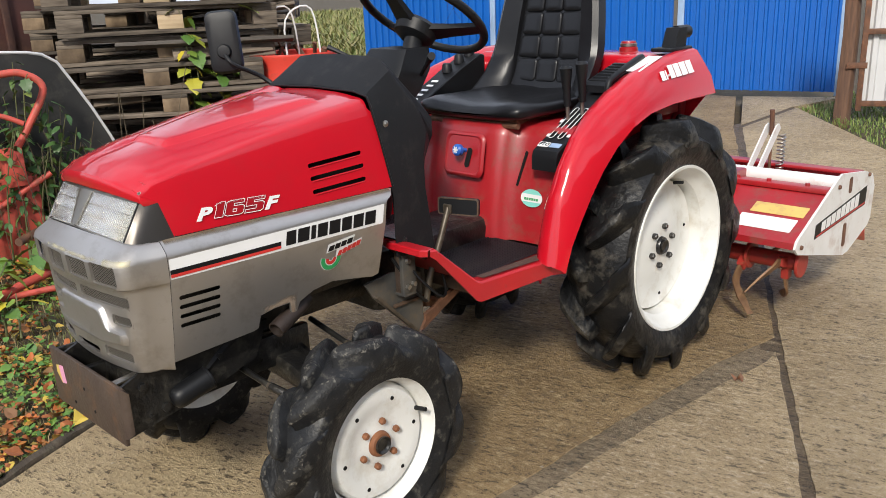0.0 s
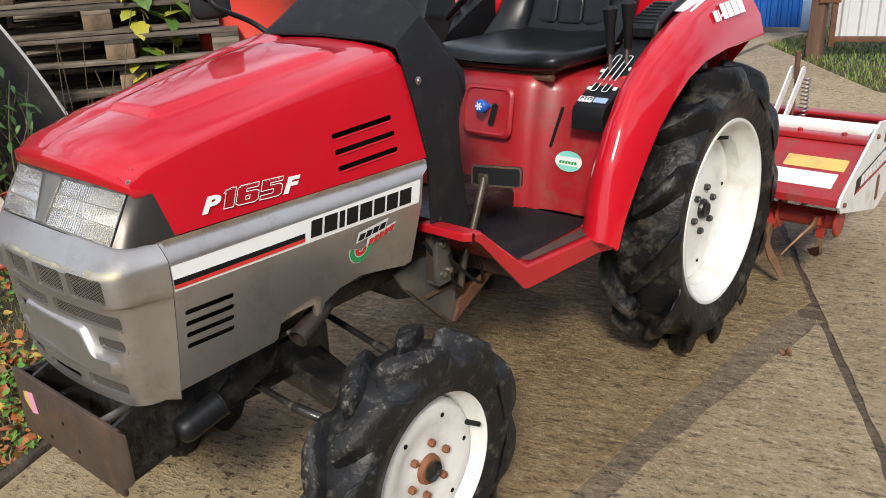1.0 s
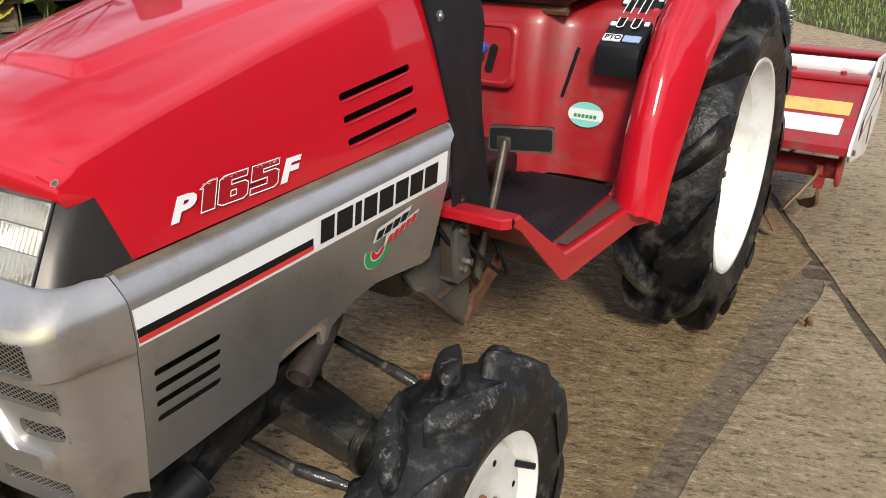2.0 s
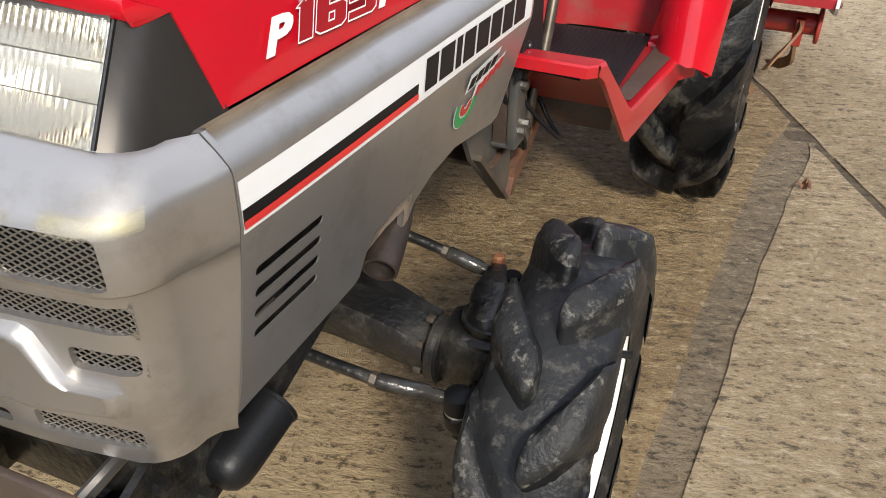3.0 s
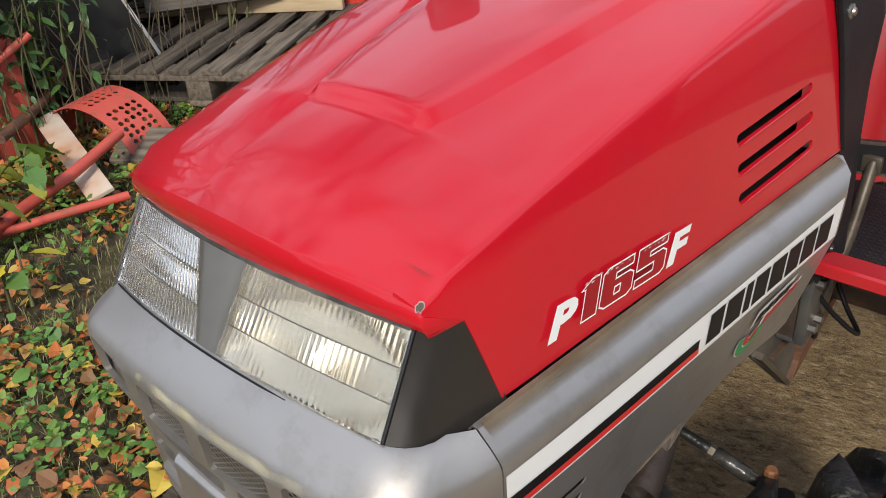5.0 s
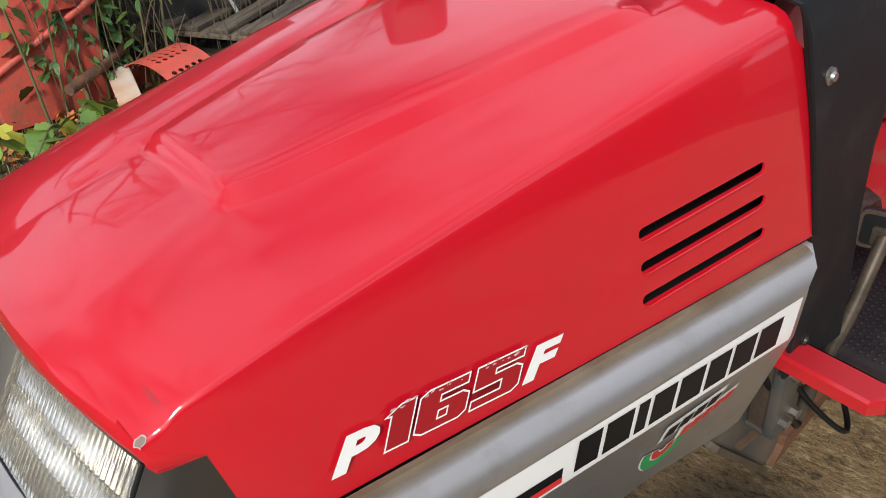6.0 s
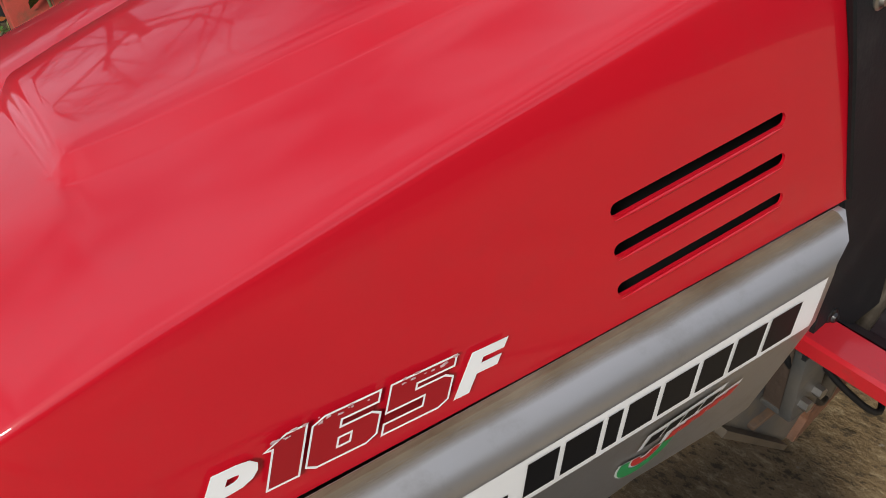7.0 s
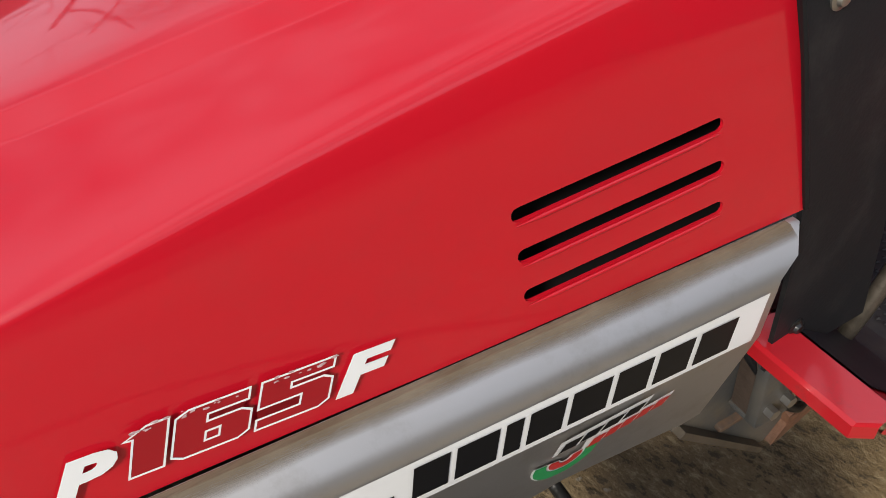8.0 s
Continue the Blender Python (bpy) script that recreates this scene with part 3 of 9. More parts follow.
# hood: y, shoulder x, shoulder z, crown z, lower x
HOOD = [(0.085, 0.160, 0.848, 0.879, 0.188), (0.12, 0.164, 0.863, 0.894, 0.191), (0.20, 0.169, 0.883, 0.914, 0.196), (0.37, 0.179, 0.918, 0.946, 0.2085),
        (0.55, 0.188, 0.950, 0.970, 0.220), (0.682, 0.193, 0.969, 0.984, 0.2275)]


SHOULDER, SIDE = 11, 16        # last section points of the shoulder and of the side


def hood_point(y, k):
    """Point k of the hood's half section at station y."""
    t = (y - 0.085) / 0.597
    xl = table(HOOD, y)[3]
    y -= 0.036 * max(0.0, (y - 0.30) / 0.382)        # the rear edge leans forward towards its top
    xs, zs, zc = table(HOOD, y)[:3]
    xb = table([(0.20, 0.054), (0.25, 0.068), (0.37, 0.088), (0.60, 0.111), (0.7, 0.114)], y)[0]
    rise = table([(0.203, 0.0), (0.206, 0.0012), (0.214, 0.0088), (0.218, 0.0100), (0.560, 0.0100), (0.572, 0.0)], y)[0]

    def crown(x):
        return zs + (zc - zs) * (1 - (x / xs) ** 2.2)

    # shoulder: sharp at the nose, rounder towards the rear
    r = table([(0.085, 0.006), (0.25, 0.009), (0.45, 0.018), (0.68, 0.028)], y)[0]
    lean = math.atan(2.2 * (zc - zs) / xs)
    turn = radians(80) - lean
    back = r * math.tan(turn / 2)
    sx, sz = xs + 0.001 - back * math.cos(lean), zs + back * math.sin(lean)
    if k <= 7:
        x = (0, xb - 0.022, xb - 0.003, xb, xb + 0.009, xb + 0.012, lerp(xb + 0.012, sx, 0.35), lerp(xb + 0.012, sx, 0.8))[k]
        return Vector((x, y, min(crown(x), sz + (sx - x) * math.tan(lean)) + rise * (1, 1, 1, 0.9, 0.1, 0, 0, 0)[k]))
    if k <= SHOULDER:
        a = lean + turn * (k - 8) / 3
        return Vector((sx + r * (math.sin(a) - math.sin(lean)), y, sz + r * (math.cos(a) - math.cos(lean))))
    f = (k - SHOULDER) / (SIDE - SHOULDER)
    ex, ez = sx + r * (math.sin(radians(80)) - math.sin(lean)), sz + r * (math.cos(radians(80)) - math.cos(lean))
    z = lerp(ez, 0.7588, f)
    front = lerp(0.126, 0.1415, (0.828 - z) / 0.072)
    return Vector((lerp(ex, xl, f ** 0.7), lerp(max(y, 0), lerp(front, 0.682, t), min(1, f * 5.5)), z))


def hood_across(p, k, y):
    """The same point on the far half for k below nought, where the shoulder stays sharp and lies higher."""
    if k >= 0:
        return p
    a = abs(k)
    out = min(1.0, max(0.0, (a - 4) / 3))
    back = min(1.0, max(0.0, (p.y - 0.09) / 0.11))
    mid = lerp(-0.003, lerp(CX, -0.010, back), out)
    down = 1.0 if a <= SHOULDER else (SIDE - a) / (SIDE - SHOULDER)
    if a > 8:
        edge, last = hood_point(y, 8), hood_point(y, SHOULDER)
        if a <= SHOULDER:
            p = p.lerp(edge.lerp(p, 0.4), back)
        else:
            p = p + (edge - last) * (0.6 * back * down)
    return Vector((2 * mid - p.x, p.y, p.z + 0.011 * out * back * down))


# vent slots: middle z, front and rear y, slope in degrees
SLOTS = ((0.8470, 0.463, 0.608, 3.3), (0.8180, 0.464, 0.610, 2.8), (0.7882, 0.465, 0.611, 2.4))


def build_hood():
    bm = bmesh.new()
    ys = [0.085, 0.092, 0.10, 0.12, 0.15, 0.18, 0.198, 0.203, 0.206, 0.210, 0.214, 0.218, 0.225, 0.25, 0.28, 0.32, 0.37, 0.42, 0.47, 0.52, 0.56, 0.590, 0.596, 0.602, 0.64, 0.682]
    rows = []
    # the lip over the lamps
    for drop, back in ((0.036, 0.012), (0.033, 0.004), (0.020, 0.0), (0.010, 0.0005), (0.004, 0.003)):
        row = []
        for k in range(-SIDE, SIDE + 1):
            p = hood_point(0.085, min(abs(k), SHOULDER))
            s = abs(p.x) / 0.16
            q = Vector((p.x, 0.0655 + back + 0.029 * s * s, p.z - drop * lerp(1.0, 0.62, s * s)))
            if abs(k) > SHOULDER:
                q = hood_point(0.085, abs(k))
            row.append(hood_across(q, k, 0.085))
        rows.append(row)
    for y in ys:
        row = []
        for k in range(-SIDE, SIDE + 1):
            p = hood_point(y, abs(k))
            if y < 0.11 and abs(k) <= SHOULDER:
                s = abs(p.x) / 0.16
                p.y += 0.010 * s * s
            row.append(hood_across(p, k, y))
        rows.append(row)
    sheet(bm, rows)
    bmesh.ops.remove_doubles(bm, verts=bm.verts[:], dist=1e-5)
    bmesh.ops.dissolve_degenerate(bm, edges=bm.edges[:], dist=1e-6)
    ob = tp("hood", bm, RED, label="glossy red sheet-metal hood with raised panel and vent slots", smooth=50)
    cut = bmesh.new()
    for side in (1, -1):
        for z, y0, y1, rise in SLOTS:
            c, d = math.cos(radians(rise)), math.sin(radians(rise))
            shape = [((y0 + y1) / 2 + u * c - v * d, z + u * d + v * c) for u, v in rounded(y1 - y0, 0.0095, 0.0045, 3)]
            m = Matrix(((0, 0, side, side * 0.14), (1, 0, 0, 0), (0, 1, 0, 0), (0, 0, 0, 1)))
            prism(cut, shape, 0.12, m)
    carve(ob, cut, 0.0022, (0, 0, 1))
    return ob


hood = build_hood()


def hood_lip_chip():
    """Bare spot at the hood's front corner."""
    a, b, c = hood_point(0.090, 10), hood_point(0.110, 10), hood_point(0.090, 8)
    out = (b - a).cross(c - a).normalized()
    if out.z < 0:
        out = -out
    p = hood_point(0.088, 9) + Vector((-0.001, 0.0085, 0.0))
    u = (b - a).normalized()
    m = Matrix.Translation(p + out * 0.0002) @ Matrix((u, out.cross(u), out)).transposed().to_4x4()
    rng = random.Random(5)
    edge = [(0.0048 * math.cos(a) * rng.uniform(0.6, 1.15), 0.0034 * math.sin(a) * rng.uniform(0.6, 1.3)) for a in [2 * math.pi * k / 14 for k in range(14)]]
    for mat, g, w in ((PRIMER, 1.0, 0.0003), (RUST_PLATE, 0.80, 0.0005)):
        bm = bmesh.new()
        prism(bm, [(x * g, y * g) for x, y in edge], w, m)
        part("paint_chip", bm, mat, hood, "bare chip in the paint")


hood_lip_chip()


def hood_scuff():
    """Dull grey-brown scuff on the hood behind its front corner."""
    bm = bmesh.new()
    rows = []
    for i in range(9):
        row = []
        for j in range(7):
            p, q = hood_point(lerp(0.106, 0.122, j / 6), 6), hood_point(lerp(0.106, 0.122, j / 6), 8)
            row.append(p.lerp(q, lerp(0.52, 0.92, i / 8)) + Vector((0, 0.004, 0.0007)))
        rows.append(row)
    sheet(bm, rows)
    ob = part("scuff", bm, SCUFF, hood, "dull scuff in the red paint")
    cover = ob.data.attributes.new("cover", "FLOAT", "POINT")
    for i in range(9):
        for j in range(7):
            cover.data[i * 7 + j].value = 0.75 * math.sin(math.pi * i / 8) * math.sin(math.pi * j / 6)


hood_scuff()


def panel_x(y, z):
    """Outer face of the silver side panel."""
    t = (y - 0.107) / 0.565
    top, low = lerp(0.2155, 0.258, max(0, t) ** 0.88), lerp(0.184, 0.206, t)
    return lerp(low, top, min(1, max(0, (z - 0.50) / 0.19)) ** lerp(0.8, 1.0, min(1, max(0, t) * 2)))


LOW_EDGE = [(0.100, 0.502), (0.290, 0.512), (0.300, 0.516), (0.305, 0.545), (0.34, 0.552), (0.380, 0.553), (0.387, 0.512), (0.394, 0.512), (0.406, 0.548), (0.44, 0.566), (0.50, 0.574),
            (0.60, 0.560), (0.65, 0.552), (0.672, 0.556)]


def rear_lean(y, z):
    """The panel's rear edge leans forward from its shelf down."""
    back = table([(0.50, 0.046), (0.568, 0.042), (0.70, 0.040), (0.737, 0.034), (0.752, 0.004), (0.7575, 0.0)], z)[0]
    return y - back * max(0.0, (y - 0.46) / 0.208)


def build_side_panel(side):
    bm = bmesh.new()
    ys = sorted({0.107, 0.112, 0.14, 0.18, 0.22, 0.26, 0.47, 0.53, 0.57, 0.63, 0.668} | {p[0] for p in LOW_EDGE[1:]})
    rows = []
    for y in ys:
        t = (y - 0.107) / 0.565
        inner = lerp(0.188, 0.2275, t)
        low = table(LOW_EDGE, y)[0]
        shoulder = lerp(0.7345, 0.7375, t)
        pts = [(inner - 0.004, 0.752), (inner, 0.7575), (inner + 0.006, 0.7575), (lerp(inner, panel_x(y, 0.7), 0.72), shoulder + 0.009), (panel_x(rear_lean(y, 0.73), 0.73) - 0.001, shoulder), (panel_x(rear_lean(y, 0.72), 0.72), shoulder - 0.008)]
        for k in range(1, 9):
            z = lerp(shoulder - 0.008, low, k / 8)
            pts.append((panel_x(rear_lean(y, z), z), z))
        pts.append((panel_x(y, low) - 0.006, low - 0.001))
        rows.append([(side * x, rear_lean(y, z), z) for x, z in pts])
    sheet(bm, rows)
    ob = tp("side_panel", bm, SILVER, label="brownish silver side panel with louvres and decals", smooth=58)
    cut = bmesh.new()
    for k in range(4):
        z = 0.641 - 0.0205 * k
        shape = rounded(0.088, 0.0092, 0.0043, 3, 0.166, z)
        prism(cut, shape, 0.12, Matrix(((0, 0, side, side * 0.13), (1, 0, 0, 0), (0, 1, 0, 0), (0, 0, 0, 1))))
    carve(ob, cut, 0.0016, (side, 0, 0))
    return ob


def shelf_dirt(panel):
    """Dried dirt in the crease between hood and side panel."""
    bm = bmesh.new()
    rows = []
    for k in range(45):
        y = lerp(0.112, 0.664, k / 44)
        t = (y - 0.107) / 0.565
        inner = lerp(0.188, 0.2275, t)
        a, b = Vector((inner + 0.006, y, 0.7575)), Vector((lerp(inner, panel_x(y, 0.7), 0.72), y, lerp(0.7345, 0.7375, t) + 0.009))
        w = 0.62 + 0.12 * noise.noise((y * 16, 1.5, 0))
        d, e = a.lerp(b, w * 0.4), a.lerp(b, w)
        rows.append([(inner + 0.001, y, 0.7583), (a.x, y, a.z + 0.0007), (d.x, y, d.z + 0.0007), (e.x, y, e.z + 0.0006)])
    sheet(bm, rows)
    film = part("dirt_line", bm, BROWN_DIRT, panel, "brown dirt in the crease under the hood")
    cover = film.data.attributes.new("cover", "FLOAT", "POINT")
    for k in range(len(film.data.vertices)):
        cover.data[k].value = (1.0, 1.0, 0.75, 0.0)[k % 4]


def bare_patch(panel):
    """Paint rubbed off above the exhaust notch in the panel's lower edge."""
    bm = bmesh.new()
    rows, cover = [], []
    for k in range(23):
        y = lerp(0.308, 0.398, k / 22)
        low = table(LOW_EDGE, y)[0] + 0.002
        high = max(low + 0.004, 0.562 + 0.16 * (y - 0.308) + 0.006 * noise.noise((y * 40, 2, 0)))
        for f, c in ((0.0, 1.0), (0.35, 0.9), (0.7, 0.6), (1.0, 0.0)):
            z = lerp(low, high, f)
            cover.append(c * min(1.0, k / 5) * min(1.0, (22 - k) / 2))
            rows.append((panel_x(rear_lean(y, z), z) + 0.0008, rear_lean(y, z), z))
    sheet(bm, [rows[4 * k:4 * k + 4] for k in range(23)])
    film = part("worn_paint", bm, BARE_PATCH, panel, "paint rubbed off to beige primer", smooth=60)
    film.data.attributes.new("cover", "FLOAT", "POINT").data.foreach_set("value", cover)


panel_left = build_side_panel(1)
panel_right = build_side_panel(-1)
shelf_dirt(panel_left)
bare_patch(panel_left)


def decal(bm, yz, lift=0.0012, rows=1):
    """A thin film that follows the side panel; yz: its corners as front-low, rear-low, rear-high, front-high."""
    (a0, a1), (b0, b1), (c0, c1), (d0, d1) = yz
    n = 14
    grid = []
    for i in range(n + 1):
        t = i / n
        grid.append([])
        for j in range(rows * 2 + 1):
            s = j / (rows * 2)
            y, z = lerp(lerp(a0, b0, t), lerp(d0, c0, t), s), lerp(lerp(a1, b1, t), lerp(d1, c1, t), s)
            grid[-1].append((panel_x(y, z) + lift, y, z))
    sheet(bm, grid)


def build_decals():
    bm = bmesh.new()
    decal(bm, [(0.108, 0.684), (0.6215, 0.6880), (0.6285, 0.7325), (0.108, 0.7255)], 0.0010, 3)
    band = part("stripe_decal", bm, DECAL_WHITE, panel_left, "white stripe decal")
    bm = bmesh.new()
    decal(bm, [(0.108, 0.6895), (0.350, 0.6925), (0.352, 0.7060), (0.108, 0.7035)], 0.0016)
    part("stripe_decal", bm, DECAL_BLACK, panel_left, "black stripe in the decal")
    bm = bmesh.new()
    decal(bm, [(0.108, 0.6880), (0.350, 0.6915), (0.3505, 0.6975), (0.108, 0.6945)], 0.0021)
    part("stripe_decal", bm, DECAL_RED, panel_left, "red stripe in the decal")
    # maker's name as plain black blocks
    y = 0.362
    for k, w in enumerate((0.029, 0.034, 0.017, 0.031, 0.034, 0.032, 0.033, 0.035)):
        bm = bmesh.new()
        z0, z1, lean = 0.6940, 0.7238, 0.005
        decal(bm, [(y, z0), (y + w * 0.985 - 0.0045, z0), (y + w * 0.985 - 0.0045 + lean, z1), (y + lean, z1)], 0.0019)
        part("mark_block", bm, DECAL_BLACK, panel_left)
        y += w * 0.985
    EMB_Y, EMB_Z = 0.480, 0.634
    # round green and red emblem with bars of small writing
    for mat, r0, r1, lift in ((DECAL_WHITE, 0.0040, 0.0280, 0.0024), (DECAL_GREEN, 0.0160, 0.0266, 0.0031), (DECAL_RED, 0.0055, 0.0138, 0.0031)):
        bm = bmesh.new()
        ring = []
        for k in range(25):
            a = radians(165 + 205 * k / 24)
            ring.append([(panel_x(0.452, 0.655) + 0.003, EMB_Y + r * math.cos(a), EMB_Z + r * math.sin(a)) for r in (max(r0, 0.0005), r1)])
        for row in ring:
            for i, p in enumerate(row):
                row[i] = (panel_x(p[1], p[2]) + lift, p[1], p[2])
        sheet(bm, ring)
        part("emblem", bm, mat, panel_left)
    bm = bmesh.new()
    decal(bm, [(0.466, 0.650), (0.536, 0.658), (0.542, 0.680), (0.470, 0.671)], 0.0030)
    decal(bm, [(0.492, 0.634), (0.560, 0.650), (0.563, 0.667), (0.494, 0.652)], 0.0028)
    part("emblem", bm, DECAL_WHITE, panel_left, "white backing of the emblem's writing")
    for mat, cells in ((DECAL_BLACK, [(0.470 + 0.0165 * k, 0.653 + 0.0022 * k, 0.0140) for k in range(4)]),
                       (DECAL_RED, [(0.496 + 0.0125 * k, 0.636 + 0.0032 * k, 0.0106) for k in range(5)])):
        for y, z, w in cells:
            bm = bmesh.new()
            decal(bm, [(y, z), (y + w, z + 0.001), (y + w + 0.004, z + 0.0138), (y + 0.004, z + 0.0130)], 0.0036)
            part("mark_block", bm, mat, panel_left)


build_decals()


def hood_side_frame(y, z):
    """Drawing frame on the hood's side: u runs to +y, v up."""
    def at(yy, zz):
        top = hood_point(yy, SHOULDER)
        f = (top.z - zz) / (top.z - 0.7588)
        return Vector((lerp(top.x, table(HOOD, yy)[3], max(f, 0) ** 0.7), yy, zz))
    p = at(y, z)
    along, up = (at(y + 0.03, z) - p).normalized(), at(y, z + 0.012) - p
    up = (up - along * up.dot(along)).normalized()
    return Matrix.Translation(p) @ Matrix((along, up, along.cross(up))).transposed().to_4x4()


# outlined numerals of the model plate: outer edge, then the hole, in cap heights
NUMERALS = {
    "1": ([(0.0, 0.0), (0.28, 0.0), (0.28, 1.0), (0.10, 1.0), (-0.07, 0.82), (0.0, 0.80)], []),
    "6": ([(0.10, 0.0), (0.56, 0.0), (0.65, 0.10), (0.65, 0.52), (0.56, 0.62), (0.27, 0.62), (0.27, 0.77), (0.61, 0.77), (0.61, 1.0), (0.10, 1.0), (0.0, 0.90), (0.0, 0.10)],
          [(0.27, 0.22), (0.39, 0.22), (0.39, 0.41), (0.27, 0.41)]),
    "5": ([(0.0, 0.0), (0.56, 0.0), (0.65, 0.10), (0.65, 0.56), (0.56, 0.66), (0.27, 0.66), (0.27, 0.78), (0.64, 0.78), (0.64, 1.0), (0.0, 1.0), (0.0, 0.44), (0.38, 0.44), (0.38, 0.22), (0.0, 0.22)], []),
}


def outline_strip(bm, pts, width, m):
    """A flat closed line of even width round an outline."""
    n = len(pts)
    inner, outer = [], []
    for k in range(n):
        a, b, c = Vector(pts[k - 1]), Vector(pts[k]), Vector(pts[(k + 1) % n])
        d, e = (b - a).normalized(), (c - b).normalized()
        side = Vector((d.y + e.y, -d.x - e.x)).normalized()
        grow = width / 2 / max(0.45, side.dot(Vector((d.y, -d.x))))
        outer.append(bm.verts.new(m @ Vector((*(b + side * grow), 0.0))))
        inner.append(bm.verts.new(m @ Vector((*(b - side * grow), 0.0))))
    for k in range(n):
        bm.faces.new((outer[k], outer[(k + 1) % n], inner[(k + 1) % n], inner[k]))


def build_model_number():
    slant = Matrix(((1, 0.38, 0, 0), (0, 1, 0, 0), (0, 0, 1, 0), (0, 0, 0, 1)))
    tip = Matrix.Rotation(radians(-2.4), 4, "Z")
    for text, y, z, size, width in (("P", 0.1890, 0.7795, 0.0335, 1.55), ("F", 0.3405, 0.7735, 0.0345, 1.55)):
        base = hood_side_frame(y, z) @ tip @ Matrix.Translation((0, 0, 0.0006))
        lettering("number", text, size, DECAL_WHITE, hood, base, 0.38, 0.0016, 0.0001, width)
    rng = random.Random(19)
    for text, y, z in (("1", 0.2275, 0.7775), ("6", 0.2490, 0.7765), ("5", 0.2945, 0.7745)):
        h = 0.0300
        base = hood_side_frame(y, z) @ tip @ slant
        outer, hole = NUMERALS[text]
        outer, hole = [[(u * h * 2.15, v * h) for u, v in line] for line in (outer, hole)]
        bm = bmesh.new()
        face = bm.faces.new([bm.verts.new(base @ Vector((u, v, 0.0006))) for u, v in outer])
        bmesh.ops.triangulate(bm, faces=[face])
        part("numeral_fill", bm, DECAL_MAROON, hood)
        bm = bmesh.new()
        for line in (outer, hole):
            if line:
                outline_strip(bm, line, 0.0013, base @ Matrix.Translation((0, 0, 0.0009)))
        part("number", bm, DECAL_WHITE, hood, "outlined numeral decal")
        # peeling flakes along the numeral's upper edge
        bm = bmesh.new()
        top = max(u for u, v in outer)
        for k in range(9):
            u, v, g = rng.uniform(-0.004, top), h * rng.uniform(0.90, 1.04), rng.uniform(0.0006, 0.0020)
            prism(bm, [(u + g * rng.uniform(0.6, 1.6) * math.cos(a), v + g * 0.5 * rng.uniform(0.5, 1.3) * math.sin(a)) for a in [2 * math.pi * q / 6 for q in range(6)]], 0.0003,
                  base @ Matrix.Translation((0, 0, 0.0011)))
        tagged(part("peeling_flakes", bm, DECAL_FLAKE, hood), "pale peeling film on the decal", kind="stuff")


build_model_number()


def build_slot_lips():
    """Pressed lips along the lower edges of the hood's vent slots."""
    for z, y0, y1, rise in SLOTS:
        bm = bmesh.new()
        way = []
        for k in range(9):
            u = lerp(-0.5, 0.5, k / 8) * (y1 - y0 - 0.004)
            way.append(hood_side_frame((y0 + y1) / 2 + u, z + u * math.tan(radians(rise))) @ Vector((0, -0.0062, 0.0)))
        tube(bm, way, [0.0004] + [0.0015] * 7 + [0.0004], 8)
        part("slot_lip", bm, RED, hood, smooth=60)


build_slot_lips()


# ---- grille shell ----
def shell_ring(z, y_front, half, corner, bow):
    """Plan outline from the right seam round the front to the left seam, 2-D."""
    side = panel_x(0.107, z) - 0.0008
    if z > 0.735:
        side = table([(0.735, 0.2137), (0.7435, 0.2070), (0.757, 0.1925)], z)[0]
    yc = y_front + bow + corner
    out = [(side, 0.1062), (lerp(side, half, 0.35), lerp(0.107, yc, 0.4))]
    for k in range(7):
        a = radians(90 * k / 6)
        out.append((half - corner + corner * math.cos(a), yc - corner * math.sin(a)))
    xf = half - corner
    for k in range(1, 12):
        x = lerp(xf, -xf, k / 12)
        out.append((x, y_front + bow * (x / xf) ** 2))
    out += [(-x, y) for x, y in out[:9][::-1]]
    return [(x + 1.15 * CX * min(1.0, max(0.0, (0.15 - x) / 0.31)), y) for x, y in out]        # the far half reaches further out


SHELL = [  # z, front y, half width, corner radius, bow
    (0.757, 0.036, 0.180, 0.040, 0.014), (0.7555, 0.031, 0.186, 0.040, 0.014), (0.7465, 0.0185, 0.1915, 0.042, 0.013), (0.737, 0.006, 0.197, 0.044, 0.012), (0.731, 0.001, 0.1995, 0.044, 0.012),
    (0.723, -0.002, 0.2005, 0.044, 0.012), (0.690, 0.000, 0.200, 0.044, 0.012), (0.6795, 0.001, 0.1992, 0.044, 0.012), (0.6765, 0.0035, 0.197, 0.044, 0.012),
    (0.6745, 0.0105, 0.1915, 0.044, 0.012), (0.662, 0.015, 0.190, 0.044, 0.012), (0.600, 0.017, 0.185, 0.044, 0.012), (0.55, 0.019, 0.179, 0.044, 0.012),
    (0.510, 0.022, 0.174, 0.044, 0.012), (0.492, 0.026, 0.171, 0.044, 0.012), (0.486, 0.033, 0.163, 0.044, 0.012)]


def shell_front(x, z):
    rows = sorted(SHELL)
    y, half, corner, bow = table(rows, z)
    return y + bow * (x / (half - corner)) ** 2


OPENINGS = [(-0.1535, 0.7030, 0.066, 0.042), (-0.0560, 0.7020, 0.074, 0.041), (0.0430, 0.7035, 0.079, 0.041), (0.1385, 0.7045, 0.080, 0.042),
            (-0.0850, 0.6430, 0.142, 0.022), (0.0900, 0.6460, 0.166, 0.024),
            (-0.1330, 0.6060, 0.050, 0.021), (0.1425, 0.6055, 0.053, 0.021),
            (-0.1300, 0.5225, 0.076, 0.023), (0.1060, 0.5240, 0.094, 0.023), (-0.0190, 0.5160, 0.102, 0.015)]


